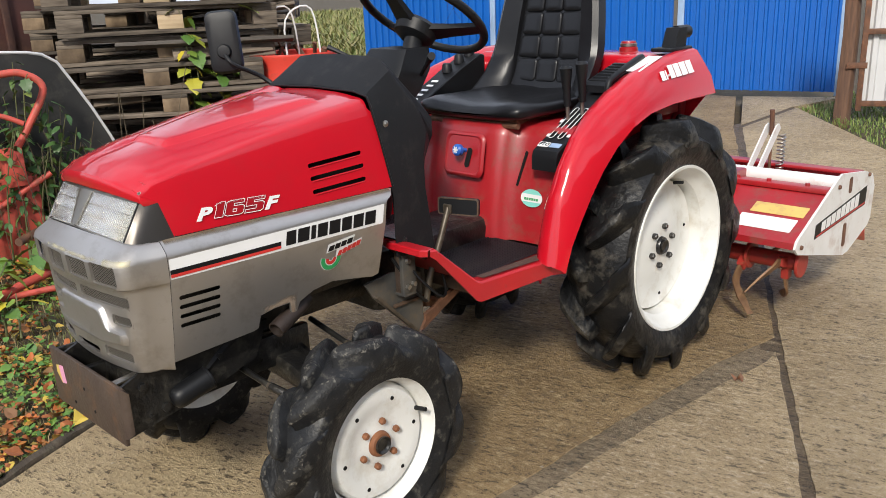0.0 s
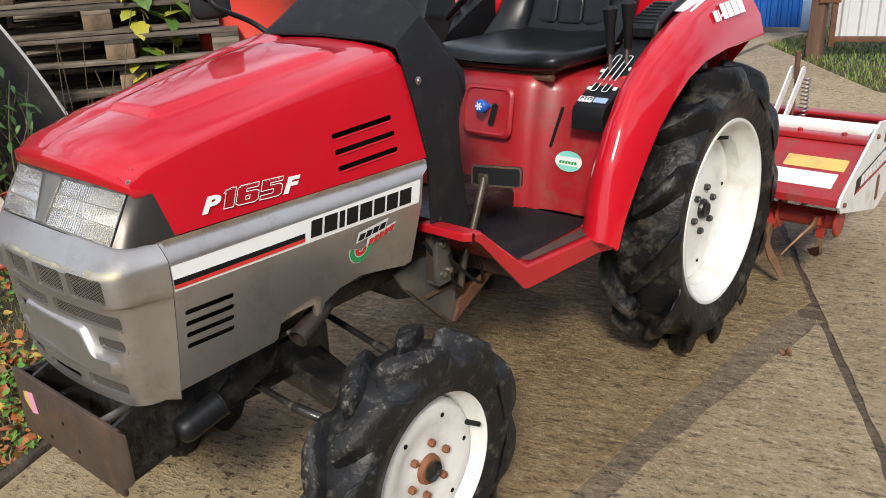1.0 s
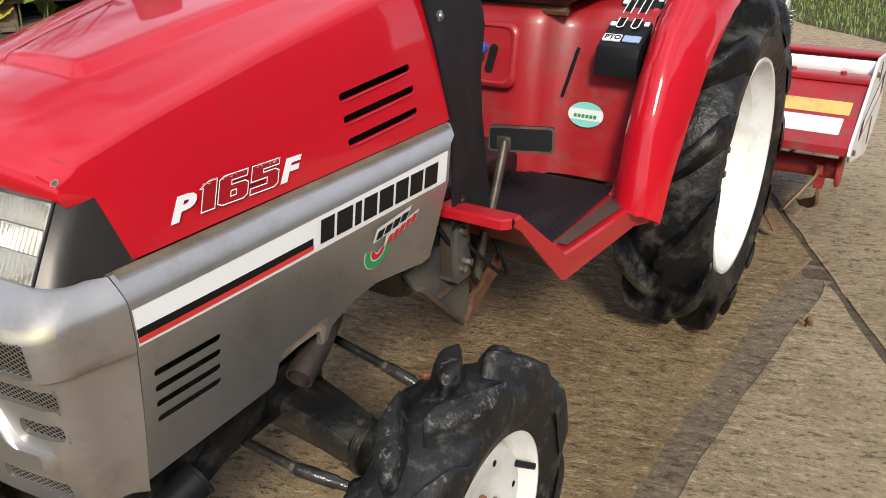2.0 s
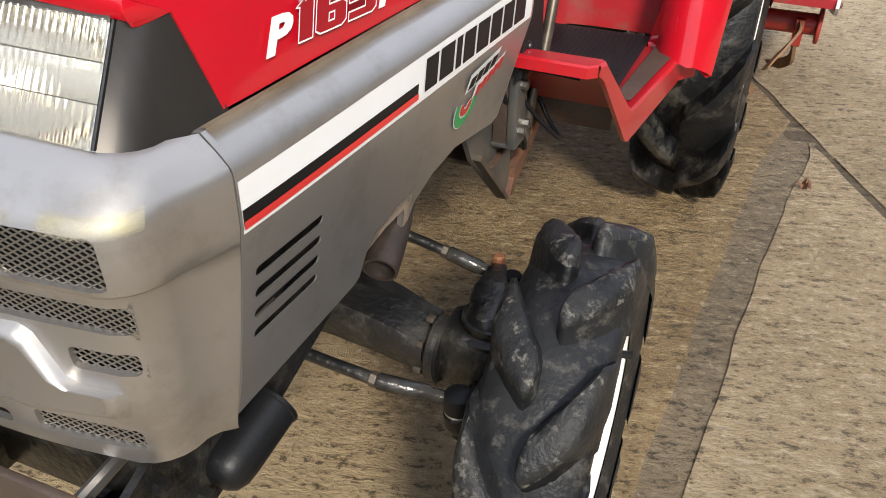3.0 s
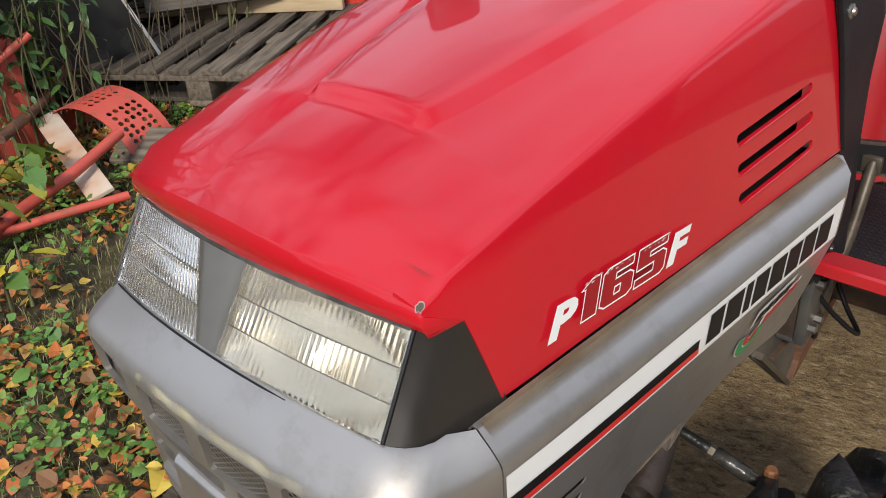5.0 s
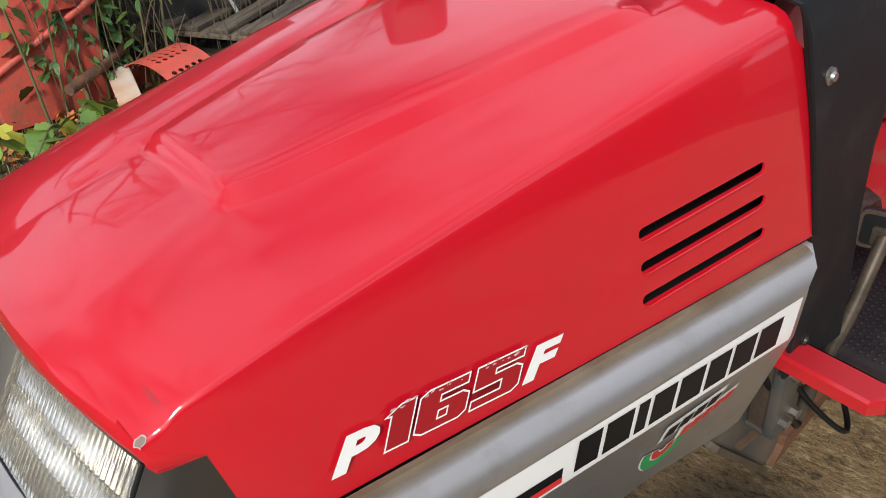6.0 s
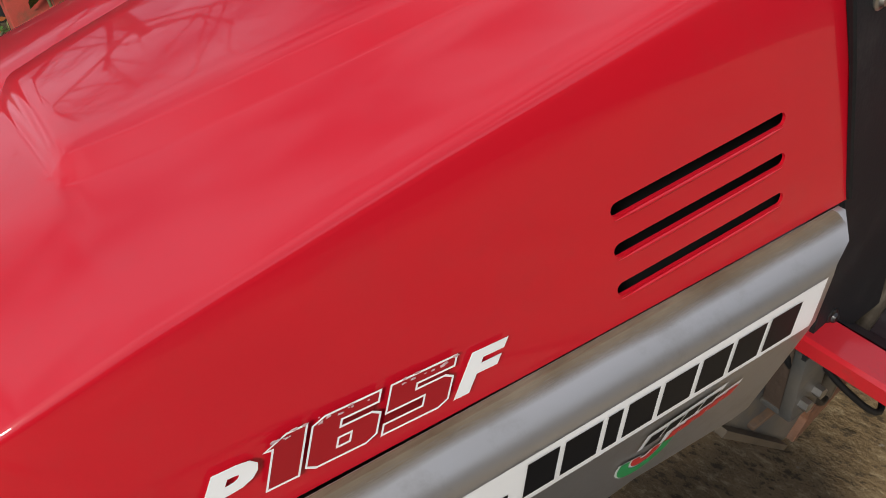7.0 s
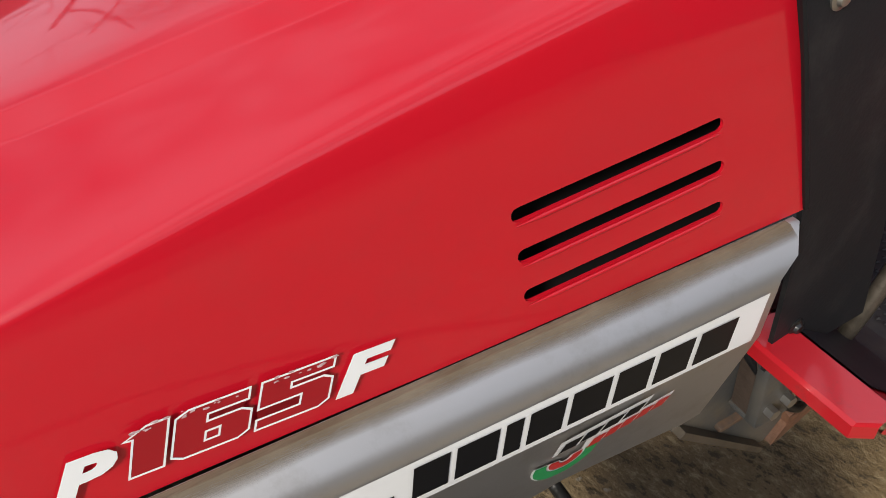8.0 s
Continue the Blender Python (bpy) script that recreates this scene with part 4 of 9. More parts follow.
def build_shell():
    bm = bmesh.new()
    rings = []
    for z, yf, half, corner, bow in SHELL:
        crown = 0.015 * max(0.0, (z - 0.731) / 0.026)       # the upper edge rises to the lamps in the middle
        rings.append([(x, y, z + crown * max(0.0, 1 - (x / 0.178) ** 2) * (1 if y < 0.075 else 0)) for x, y in shell_ring(z, yf, half, corner, bow)])
    sheet(bm, rings)
    ob = tp("grille_shell", bm, SILVER, label="silver front grille shell with mesh openings and worn yellow edges", smooth=40)
    cut = bmesh.new()
    for x, z, w, h in OPENINGS:
        y = shell_front(x, z)
        tilt = math.atan2(shell_front(x + 0.02, z) - shell_front(x - 0.02, z), 0.04)
        m = Matrix.Translation((x, y, z)) @ Matrix.Rotation(tilt, 4, "Z") @ Matrix(((1, 0, 0, 0), (0, 0, 1, -0.035), (0, 1, 0, 0), (0, 0, 0, 1)))
        prism(cut, rounded(w, h, 0.0055, 3), 0.08, m)
    carve(ob, cut, 0.006, (0, -1, 0))
    # mesh behind the openings
    for x, z, w, h in OPENINGS[:-1]:
        bm = bmesh.new()
        y = shell_front(x, z) + 0.007
        tilt = math.atan2(shell_front(x + 0.02, z) - shell_front(x - 0.02, z), 0.04)
        lean = 0.06
        m = Matrix.Translation((x, y, z)) @ Matrix.Rotation(tilt, 4, "Z")
        pitch, slope, wire = 0.0088, 0.6, 0.00030
        W, Hh = w / 2 + 0.002, h / 2 + 0.002
        for sgn in (1, -1):
            k = -int((2 * W + 2 * Hh / slope) / pitch)
            while k * pitch < 2 * W + 4 * Hh / slope:
                # a wire from the bottom edge that climbs with the slope, clipped to the opening
                x0 = -W + k * pitch
                pts = []
                for f in (-Hh, Hh):
                    pts.append((x0 + (f + Hh) / slope, f))
                (xa, za), (xb, zb) = pts
                if xb > -W and xa < W:
                    if xa < -W:
                        xa, za = -W, -Hh + (-W - x0) * slope
                    if xb > W:
                        xb, zb = W, -Hh + (W - x0) * slope
                    if xb - xa > 0.002:
                        d = wire * 2.2
                        q = [(sgn * xa, 0, za - d), (sgn * xb, 0, zb - d), (sgn * xb, 0, zb + d), (sgn * xa, 0, za + d)]
                        lo = [bm.verts.new(m @ Vector(p)) for p in q]
                        hi = [bm.verts.new(m @ Vector((p[0], -0.0006, p[2]))) for p in q]
                        for i in range(4):
                            bm.faces.new((lo[i], lo[(i + 1) % 4], hi[(i + 1) % 4], hi[i]))
                        bm.faces.new(hi)
                k += 1
        part("mesh_screen", bm, MESH_GREY, ob, "grey expanded-metal mesh", smooth=0)
    # paint worn through to yellow along the belt's upper edge

    def belt(x, z):
        y, half, corner, bow = table(sorted(SHELL), z)
        if x <= half - corner:
            return Vector((x, shell_front(x, z), z))
        a = min(1.0, (x - (half - corner)) / 0.050) * radians(70)
        return Vector((half - corner + corner * math.sin(a), y + bow + corner - corner * math.cos(a), z))
    for x0, x1, w0, w1, least in ((-0.185, 0.160, 0.005, 0.010, 0.10), (0.140, 0.216, 0.011, 0.015, 0.75)):
        bm = bmesh.new()
        rows, cover = [], []
        n = int((x1 - x0) / 0.005)
        for k in range(n + 1):
            x = lerp(x0, x1, k / n)
            w = lerp(w0, w1, 0.5 + 0.5 * noise.noise((x * 60, 3, 0)))
            zc = 0.7305 + 0.001 * noise.noise((x * 40, 8, 0))
            thick = math.sin(math.pi * k / n) ** 0.5 * min(1.0, max(least, least + 0.55 + 1.3 * noise.noise((x * 34, 6, 0))))
            row = []
            for f, c in ((0.55, 0.0), (0.25, 0.9), (0.0, 1.0), (-0.3, 0.8), (-0.6, 0.0)):
                row.append(belt(x, zc + w * f) + Vector((0.0003 if x < 0.15 else 0.0009, -0.0011, 0.0009)))
                cover.append(c * thick)
            rows.append(row)
        sheet(bm, rows)
        film = part("worn_paint", bm, WORN_YELLOW, ob, "paint worn to yellow along the edge", smooth=60)
        layer = film.data.attributes.new("cover", "FLOAT", "POINT")
        layer.data.foreach_set("value", cover)
    # the raised plate in the lower front
    bm = bmesh.new()
    outline = [(-0.094, 0.622), (0.078, 0.624), (0.088, 0.618), (0.102, 0.585), (0.114, 0.578), (0.146, 0.578), (0.1485, 0.571), (0.145, 0.556), (0.075, 0.549), (-0.075, 0.547), (-0.145, 0.553), (-0.1485, 0.573), (-0.145, 0.5795), (-0.104, 0.5785), (-0.098, 0.590)]
    rings = []
    for grow, lift in ((0.005, -0.003), (0.0025, 0.003), (0.0008, 0.0068), (-0.0015, 0.0092), (-0.0045, 0.0100)):
        rings.append([])
        cz = 0.584
        for x, z in outline:
            xx, zz = x * (1 + grow / 0.12), cz + (z - cz) * (1 + grow / 0.035)
            rings[-1].append((xx, shell_front(min(max(xx, -0.15), 0.15), zz) - lift , zz))
    loft(bm, rings, True, False)
    rows = [bm.verts.new(p) for p in rings[-1]]
    bm.faces.new(rows)
    part("raised_panel", bm, SILVER, ob, smooth=40)
    return ob


shell = build_shell()


def build_front_core():
    """Dark radiator block behind the grille and engine block under the hood."""
    bm = bmesh.new()
    box(bm, -0.150, 0.150, 0.052, 0.085, 0.495, 0.745, 0.004)
    tp("radiator", bm, VOID, label="dark radiator behind the grille")
    bm = bmesh.new()
    box(bm, -0.15, 0.15, 0.15, 0.66, 0.52, 0.80, 0.02)
    eng = tp("engine", bm, DARK_IRON, label="black engine block under the hood")
    bm = bmesh.new()
    box(bm, -0.085, 0.085, 0.10, 0.75, 0.445, 0.53, 0.02)
    part("oil_pan", bm, DARK_IRON, eng)
    # added near-black block and sheets that stand in for the dark behind the slots
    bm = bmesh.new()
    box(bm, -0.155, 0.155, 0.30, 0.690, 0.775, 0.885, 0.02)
    part("slot_dark_block", bm, VOID, eng)
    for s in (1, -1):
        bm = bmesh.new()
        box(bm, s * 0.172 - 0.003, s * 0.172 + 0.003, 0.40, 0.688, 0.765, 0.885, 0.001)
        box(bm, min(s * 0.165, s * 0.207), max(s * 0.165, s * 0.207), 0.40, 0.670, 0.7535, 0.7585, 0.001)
        part("slot_dark_sheet", bm, VOID, eng)
    bm = bmesh.new()
    for s in (1, -1):
        box(bm, s * 0.085 - 0.011, s * 0.085 + 0.011, 0.03, 0.50, 0.36, 0.44, 0.004)
    box(bm, -0.1, 0.1, 0.07, 0.09, 0.37, 0.44, 0.003)
    for y, z in ((0.10, 0.40), (0.145, 0.41), (0.145, 0.375)):
        lathe(bm, [(0, 0.104), (0.009, 0.104), (0.009, 0.096)], 6, Matrix.Translation((0, y, z)))
    for s in (1, -1):
        prism(bm, [(0.004, 0.352), (0.004, 0.466), (0.10, 0.505), (0.36, 0.505), (0.32, 0.425), (0.20, 0.388)], 0.008, Matrix(((0, 0, s, s * 0.131), (1, 0, 0, 0), (0, 1, 0, 0), (0, 0, 0, 1))))
        for y, z, r in ((0.050, 0.455, 0.009), (0.094, 0.393, 0.010), (0.06, 0.385, 0.006), (0.23, 0.46, 0.008)):
            lathe(bm, [(0, 0.010), (r, 0.009), (r, -0.002)], 6, Matrix(((s, 0, 0, s * 0.139), (0, 1, 0, y), (0, 0, 1, z), (0, 0, 0, 1))))
    tp("front_frame", bm, DARK_IRON, label="black front frame rails")


build_front_core()


# ---- headlights ----
def lamp_point(u, v, lift=0.0):
    """u: -1..1 across, v: 0 low, 1 high, on the raked lamp glass."""
    x = -0.018 + lerp(0.175, 0.172, v) * u
    y = lerp(0.034, 0.074, v) + lerp(0.020, 0.022, v) * u * u
    z = lerp(0.7745, 0.838, v) - lerp(0.0135, 0.009, v) * u * u
    nrm = Vector((0.25 * u, -0.85, 0.50)).normalized()
    return Vector((x, y, z)) + nrm * lift


def build_lamps():
    # inner and outer edge of each glass, below and above
    spans = (((0.085, 0.116), 0.984), ((-0.072, -0.26), -0.984))
    for (a0, a1), b in spans:
        bm = bmesh.new()
        n = 150
        front, back = [], []
        for i in range(n + 1):
            rib = 0.0019 * abs(math.cos(i / n * math.pi * 30)) - 0.0006
            front.append([])
            back.append([])
            for j in range(10):
                v = (-0.005, 0.34, 0.345, 0.36, 0.60, 0.655, 0.66, 0.675, 0.85, 1.0)[j]
                u = lerp(lerp(a0, a1, v), b, i / n)
                step = 0.0012 if j in (2, 6) else 0.0
                front[-1].append(lamp_point(u, v, rib - step + 0.001))
                back[-1].append(lamp_point(u, v, -0.003))
        loft(bm, [f + bk[::-1] for f, bk in zip(front, back)])
        lens = tp("headlight", bm, GLASS, label="fluted clear headlight glass over a bright reflector", smooth=60)
        lens.visible_shadow = False
        # grime in the two steps across the glass
        for v in (0.345, 0.665):
            bm = bmesh.new()
            sheet(bm, [[lamp_point(lerp(lerp(a0, a1, v), b, i / 60), v + d, 0.0016 + 0.0004 * math.cos(i * 2.1)) for d in (-0.005, 0.005)] for i in range(61)])
            part("glass_step", bm, GLASS_GRIME, lens, "dark grime in a step of the glass")
        # reflector: a deep bowl behind the glass
        bm = bmesh.new()
        rows = []
        cu = (a0 + b) / 2
        for i in range(29):
            row = []
            for j in range(15):
                v = lerp(-0.09, 1.06, j / 14)
                u = lerp(lerp(a0, a1, v), b, lerp(-0.02, 1.012, i / 28))
                d = 1 - min(1, ((u - cu) / 0.46) ** 2 * 0.85 + ((v - 0.47) / 0.60) ** 2 * 0.85)
                row.append(lamp_point(u, v, -0.0048 - 0.027 * math.sqrt(max(d, 0.0))))
            rows.append(row)
        sheet(bm, rows)
        part("reflector", bm, CHROME, lens, "chromed lamp reflector", smooth=60)
        bm = bmesh.new()
        c = lamp_point(cu, 0.45, -0.026)
        lathe(bm, [(0.0, -0.014), (0.006, -0.012), (0.0075, 0.0), (0.006, 0.010), (0.004, 0.02)], 12,
              Matrix.Translation(c) @ Matrix.Rotation(radians(90), 4, "Z"))
        part("bulb", bm, DECAL_WHITE, lens, "frosted bulb")
    bm = bmesh.new()
    rows = []
    for k in range(13):
        t = k / 12
        ring = []
        for v in (0.0, 0.34, 0.67, 1.0):
            u = lerp(lerp(-0.080, -0.268, v), lerp(0.093, 0.124, v), t)
            ring.append(lamp_point(u, v, 0.0006 + 0.0022 * (1 - (2 * t - 1) ** 4)))
        rows.append(ring + [lamp_point(lerp(lerp(-0.080, -0.268, v), lerp(0.093, 0.124, v), t), v, -0.012) for v in (1.0, 0.0)])
    loft(bm, rows)
    tp("lamp_divider", bm, material("smoked_plastic", (0.155, 0.148, 0.13), 0.20, other=(0.09, 0.088, 0.08), scale=20, metal=0.35), label="smoked plastic divider between the headlights")
    # frame round the glass
    bm = bmesh.new()
    tube(bm, [lamp_point(lerp(-0.97, 0.97, k / 30), -0.06, 0.0) for k in range(31)], 0.0010, 8)
    for u in (-0.992, 0.992):
        tube(bm, [lamp_point(u, lerp(0, 1, k / 6), 0.0005) for k in range(7)], 0.0018, 8)
    tp("lamp_frame", bm, BLACK_PLASTIC, label="black rubber frame round the headlights")
    bm = bmesh.new()
    rows = [[lamp_point(lerp(-0.98, 0.98, k / 40), v, h) for v, h in ((0.985, 0.0002), (0.99, 0.0016), (1.055, 0.0018), (1.09, -0.003))] for k in range(41)]
    sheet(bm, rows)
    tp("lamp_trim", bm, material("tarnished_trim", (0.16, 0.145, 0.12), 0.32, metal=0.8, other=(0.05, 0.045, 0.038), scale=40, amount=0.9), label="tarnished dark trim strip above the headlights")
    # dark satin corner pieces beside the lamps
    for s in (1, -1):
        bm = bmesh.new()
        rows = []
        for j in range(10):
            v = lerp(-0.14, 1.0, j / 9)
            p = lamp_point(1.0, v)
            rear = Vector((lerp(0.1885, 0.169, v), lerp(0.1445, 0.1285, v), lerp(0.7590, 0.829, v)))
            # a narrow front facet, a rounded corner, a flat flank
            fold = Vector((lerp(p.x, rear.x, 0.50), p.y + 0.015, lerp(p.z, rear.z, 0.2)))
            first, last = p.lerp(fold, 0.45), fold.lerp(rear, 0.22)
            way = [p.lerp(first, t) for t in (0.0, 0.5)] + [first.lerp(fold, t).lerp(fold.lerp(last, t), t) for t in (0.0, 0.2, 0.4, 0.6, 0.8, 1.0)] + [last.lerp(rear, t) for t in (0.25, 0.5, 0.75, 1.0)]
            rows.append([Vector((q.x if s > 0 else 2 * CX - q.x, q.y, q.z)) for q in way])
        sheet(bm, rows)
        ob = tp("lamp_corner", bm, material("satin_dark_metal", (0.075, 0.068, 0.061), 0.33, metal=0.75, other=(0.088, 0.080, 0.072), scale=3, stretch=(1, 30, 1), grain=0.03, grain_scale=300), label="dark satin corner piece beside the headlight", smooth=60)
        thicken(ob, 0.004, -1.0, 50)


build_lamps()


# ---- bumper plate ----
def build_bumper():
    bm = bmesh.new()
    box(bm, -0.185, 0.150, -0.004, 0.005, 0.345, 0.475, 0.0025)
    # the near end curls back
    rows = []
    for a in range(0, 91, 15):
        c = radians(a)
        x, y = 0.148 + 0.016 * math.sin(c), 0.012 - 0.016 * math.cos(c)
        x2, y2 = 0.148 + 0.007 * math.sin(c), 0.012 - 0.007 * math.cos(c)
        d = 0.012 * (a / 90) ** 2
        rows.append([(x, y, 0.362 + d), (x, y, 0.474 - d), (x2, y2, 0.474 - d), (x2, y2, 0.362 + d)])
    loft(bm, rows)
    plate = tp("bumper", bm, RUST_PLATE, label="rusty steel front weight bracket with a pink sticker", smooth=30)
    for x0, x1, top in ((-0.185, -0.176, 0.465), (0.120, 0.129, 0.44)):
        bm = bmesh.new()
        box(bm, x0, x1, 0.005, 0.10, 0.36, top, 0.002)
        part("bracket_side", bm, DARK_IRON, plate)
    bm = bmesh.new()
    tube(bm, [(0.098, 0.005, 0.462), (0.10, 0.06, 0.468)], 0.007, 8)
    part("bolt", bm, STEEL, plate)
    bm = bmesh.new()
    prism(bm, [(-0.142, 0.440), (-0.120, 0.444), (-0.113, 0.404), (-0.135, 0.398)], 0.0006, Matrix(((1, 0, 0, 0), (0, 0, -1, -0.0045), (0, 1, 0, 0), (0, 0, 0, 1))))
    part("sticker", bm, DECAL_PINK, plate, "pink sticker")
    bm = bmesh.new()
    prism(bm, [(-0.156, 0.437), (-0.142, 0.440), (-0.135, 0.398), (-0.157, 0.420)], 0.0006, Matrix(((1, 0, 0, 0), (0, 0, -1, -0.0045), (0, 1, 0, 0), (0, 0, 0, 1))))
    part("sticker", bm, DECAL_YELLOW, plate, "yellow sticker")
    for x, z in ((-0.02, 0.42), (0.02, 0.38), (-0.08, 0.37)):
        bm = bmesh.new()
        lathe(bm, [(0, -0.0050), (0.0038, -0.0050), (0.0038, -0.003)], 12, Matrix(((0, 1, 0, x), (1, 0, 0, 0), (0, 0, 1, z), (0, 0, 0, 1))))
        part("hole", bm, VOID, plate)


build_bumper()


# ---- wheels ----
def tyre_mesh(R, rim, width, lugs, lug_h, crown, curl, lug_w, seed, wobble, blunt=0.9):
    """An agricultural tyre round the x axis with curved lugs; x = 0 is its middle."""
    rng = random.Random(seed)
    body = R - lug_h
    w = width / 2
    prof = [(rim, -w * 0.80), (rim + 0.012, -w * 0.86), (lerp(rim, body, 0.45), -w * 1.0), (lerp(rim, body, 0.72), -w * 0.98), (body - crown, -w * 0.86), (body - crown * 0.35, -w * 0.5), (body, 0),
            (body - crown * 0.35, w * 0.5), (body - crown, w * 0.86), (lerp(rim, body, 0.72), w * 0.98), (lerp(rim, body, 0.45), w * 1.0), (rim + 0.012, w * 0.86), (rim, w * 0.80)]
    bm = bmesh.new()
    lathe(bm, prof, 64)
    lug = bmesh.new()
    pos = [(0.0, -0.03, 0.35), (0.02, 0.0, 0.80), (0.06, 0.02, 0.97), (0.14, 0.055, 1.0), (0.22, 0.10, 1.0), (0.33, 0.18, 1.0), (0.45, 0.27, 1.0), (0.57, 0.37, 1.0), (0.68, 0.48, 1.0), (0.79, 0.59, 1.0), (0.88, 0.70, 0.98),
           (0.95, 0.79, 0.93), (1.0, 0.86, 0.86), (1.04, 0.91, 0.6), (1.06, 0.94, 0.15)]
    for side in (1, -1):
        for k in range(lugs):
            a0 = 2 * math.pi * (k + (0.5 if side > 0 else 0.0)) / lugs
            rings = []
            for f, g, h in pos:
                x = side * w * min(f, 1.04)
                base = table([(0.0, body), (0.5, body - crown * 0.35), (0.86, body - crown), (0.98, lerp(rim, body, 0.72)), (1.05, lerp(rim, body, 0.62))], f)[0] - 0.006
                top = table([(0.0, R), (0.6, R - crown * 0.25), (0.9, R - crown * 0.6), (1.0, R - crown * 1.2 - lug_h * 0.6), (1.06, lerp(rim, body, 0.66))], f)[0]
                top = lerp(base, top, h if f < 0.5 else 1.0)
                ang = a0 + curl * g
                wd = lug_w * lerp(0.75, 1.25, min(f, 1)) * (blunt + (1 - blunt) * min(1.0, f / 0.16) ** 0.6) / R
                ring = []
                for da, e in ((-0.86, 0.0), (-0.66, 0.30), (-0.55, 0.72), (-0.42, 0.95), (-0.2, 1.0), (0.2, 1.0), (0.42, 0.95), (0.55, 0.72), (0.66, 0.30), (0.86, 0.0)):
                    r, aa = lerp(base, top, e), ang + wd * da
                    q = Vector((x * lerp(1.0, 1.03, e if f > 0.9 else 0), r * math.sin(aa), r * math.cos(aa)))
                    r += wobble * (noise.noise(q * 22 + Vector((seed, 0, 0))) + 0.7 * noise.noise(q * 60)) * min(1.0, e + 0.2)
                    aa += wobble * 2.5 * noise.noise(q * 30 + Vector((0, seed, 0)))
                    ring.append((q.x + wobble * 0.8 * noise.noise(q * 40), r * math.sin(aa), r * math.cos(aa)))
                rings.append(ring)
            loft(lug, rings)
    return bm, lug


def wheel(name, hub, turn, R, rim, width, dish, lugs, lug_h, curl, lug_w, seed, mats, offset, label, nuts, bolt_r, wobble, nut_mat, holes):
    """hub: centre of the wheel disc's face; turn: degrees about z; offset: tyre middle behind the disc face."""
    m = Matrix.Translation(hub) @ Matrix.Rotation(radians(turn), 4, "Z")
    w = width / 2
    bm = bmesh.new()
    mid = -offset
    lip = mid + w * (0.76 if name == "front_wheel" else 0.86)
    # disc and barrel of the rim
    prof = [(0.0, 0.0), (0.035, 0.0), (0.045, -0.002), (rim * 0.50, -0.004), (rim * 0.62, 0.006), (rim * 0.80, 0.004), (rim * 0.86, -0.010), (rim * 0.875, mid - 0.01),
            (rim * 0.885, lip - 0.035), (rim * 0.93, lip - 0.018), (rim * 0.985, lip - 0.012), (rim * 1.0, lip - 0.004), (rim * 1.012, lip), (rim * 1.03, lip + 0.001), (rim * 1.035, lip - 0.006),
            (rim * 0.97, lip - 0.02), (rim * 0.93, mid), (rim * 1.02, mid - w * 0.86), (rim * 0.86, mid - w * 0.7), (rim * 0.86, -0.014), (0.0, -0.010)]
    if dish == "deep":
        prof = [(0.0, 0.0), (0.05, 0.0), (rim * 0.42, -0.002), (rim * 0.52, -0.012), (rim * 0.74, -0.016), (rim * 0.80, -0.012), (rim * 0.84, mid - 0.02), (rim * 0.845, lip - 0.045),
                (rim * 0.90, lip - 0.032), (rim * 0.945, lip - 0.024), (rim * 0.965, lip - 0.008), (rim * 0.985, lip), (rim * 1.015, lip + 0.001), (rim * 1.025, lip - 0.006),
                (rim * 0.96, lip - 0.02), (rim * 0.90, mid), (rim * 1.01, mid - w * 0.86), (rim * 0.83, mid - w * 0.7), (rim * 0.80, -0.026), (0.0, -0.012)]
    lathe(bm, prof, 56, m)
    rim_ob = tp(name, bm, WHITE_RIM, label=label, smooth=40)
    tyre, lug = tyre_mesh(R, rim, width, lugs, lug_h, R * 0.055, curl, lug_w, seed, wobble, 0.35 if name == "front_wheel" else 0.8)
    shift = m @ Matrix.Translation((mid, 0, 0))
    for b in (tyre, lug):
        bmesh.ops.transform(b, matrix=shift, verts=b.verts[:])
    part("tyre", tyre, mats[0], rim_ob, "black rubber tyre carcass", smooth=50)
    tread = part("tread", lug, mats[1], rim_ob, "worn rubber tread lugs with dried mud", smooth=60 if name == "front_wheel" else 42)
    if name == "front_wheel":        # dried mud on the lugs' crowns
        tread.data.materials.append(LUG_MUD)
        back = shift.inverted()
        for f in tread.data.polygons:
            c = back @ f.center
            if math.hypot(c.y, c.z) > R - 0.011 - 0.16 * max(0.0, abs(c.x) - 0.02):
                f.material_index = 1
    bm = bmesh.new()
    lathe(bm, [(0.0, 0.006), (0.020, 0.006), (0.0205, 0.012), (0.026, 0.011), (0.0285, 0.007), (0.030, -0.002)], 24, m)
    part("hub_cap", bm, nut_mat if name == "front_wheel" else DARK_IRON, rim_ob, "rusty hub ring")
    bm = bmesh.new()
    lathe(bm, [(0.0, 0.0118), (0.014, 0.0122), (0.0185, 0.0172), (0.0205, 0.0174), (0.0205, 0.008)], 24, m)
    part("hub_bore", bm, DARK_IRON, rim_ob, "black greasy hub bore")
    for k in range(nuts):
        a = 2 * math.pi * (k + 0.3) / nuts
        bm = bmesh.new()
        c = Matrix.Translation((0, bolt_r * math.cos(a), bolt_r * math.sin(a)))
        s = 1.0 if name == "front_wheel" else 1.25
        lathe(bm, [(0.0, 0.011 * s), (0.0055 * s, 0.011 * s), (0.0065 * s, 0.009 * s), (0.0078 * s, 0.008 * s), (0.0078 * s, 0.0)], 6, m @ c)
        part("wheel_nut", bm, nut_mat, rim_ob)
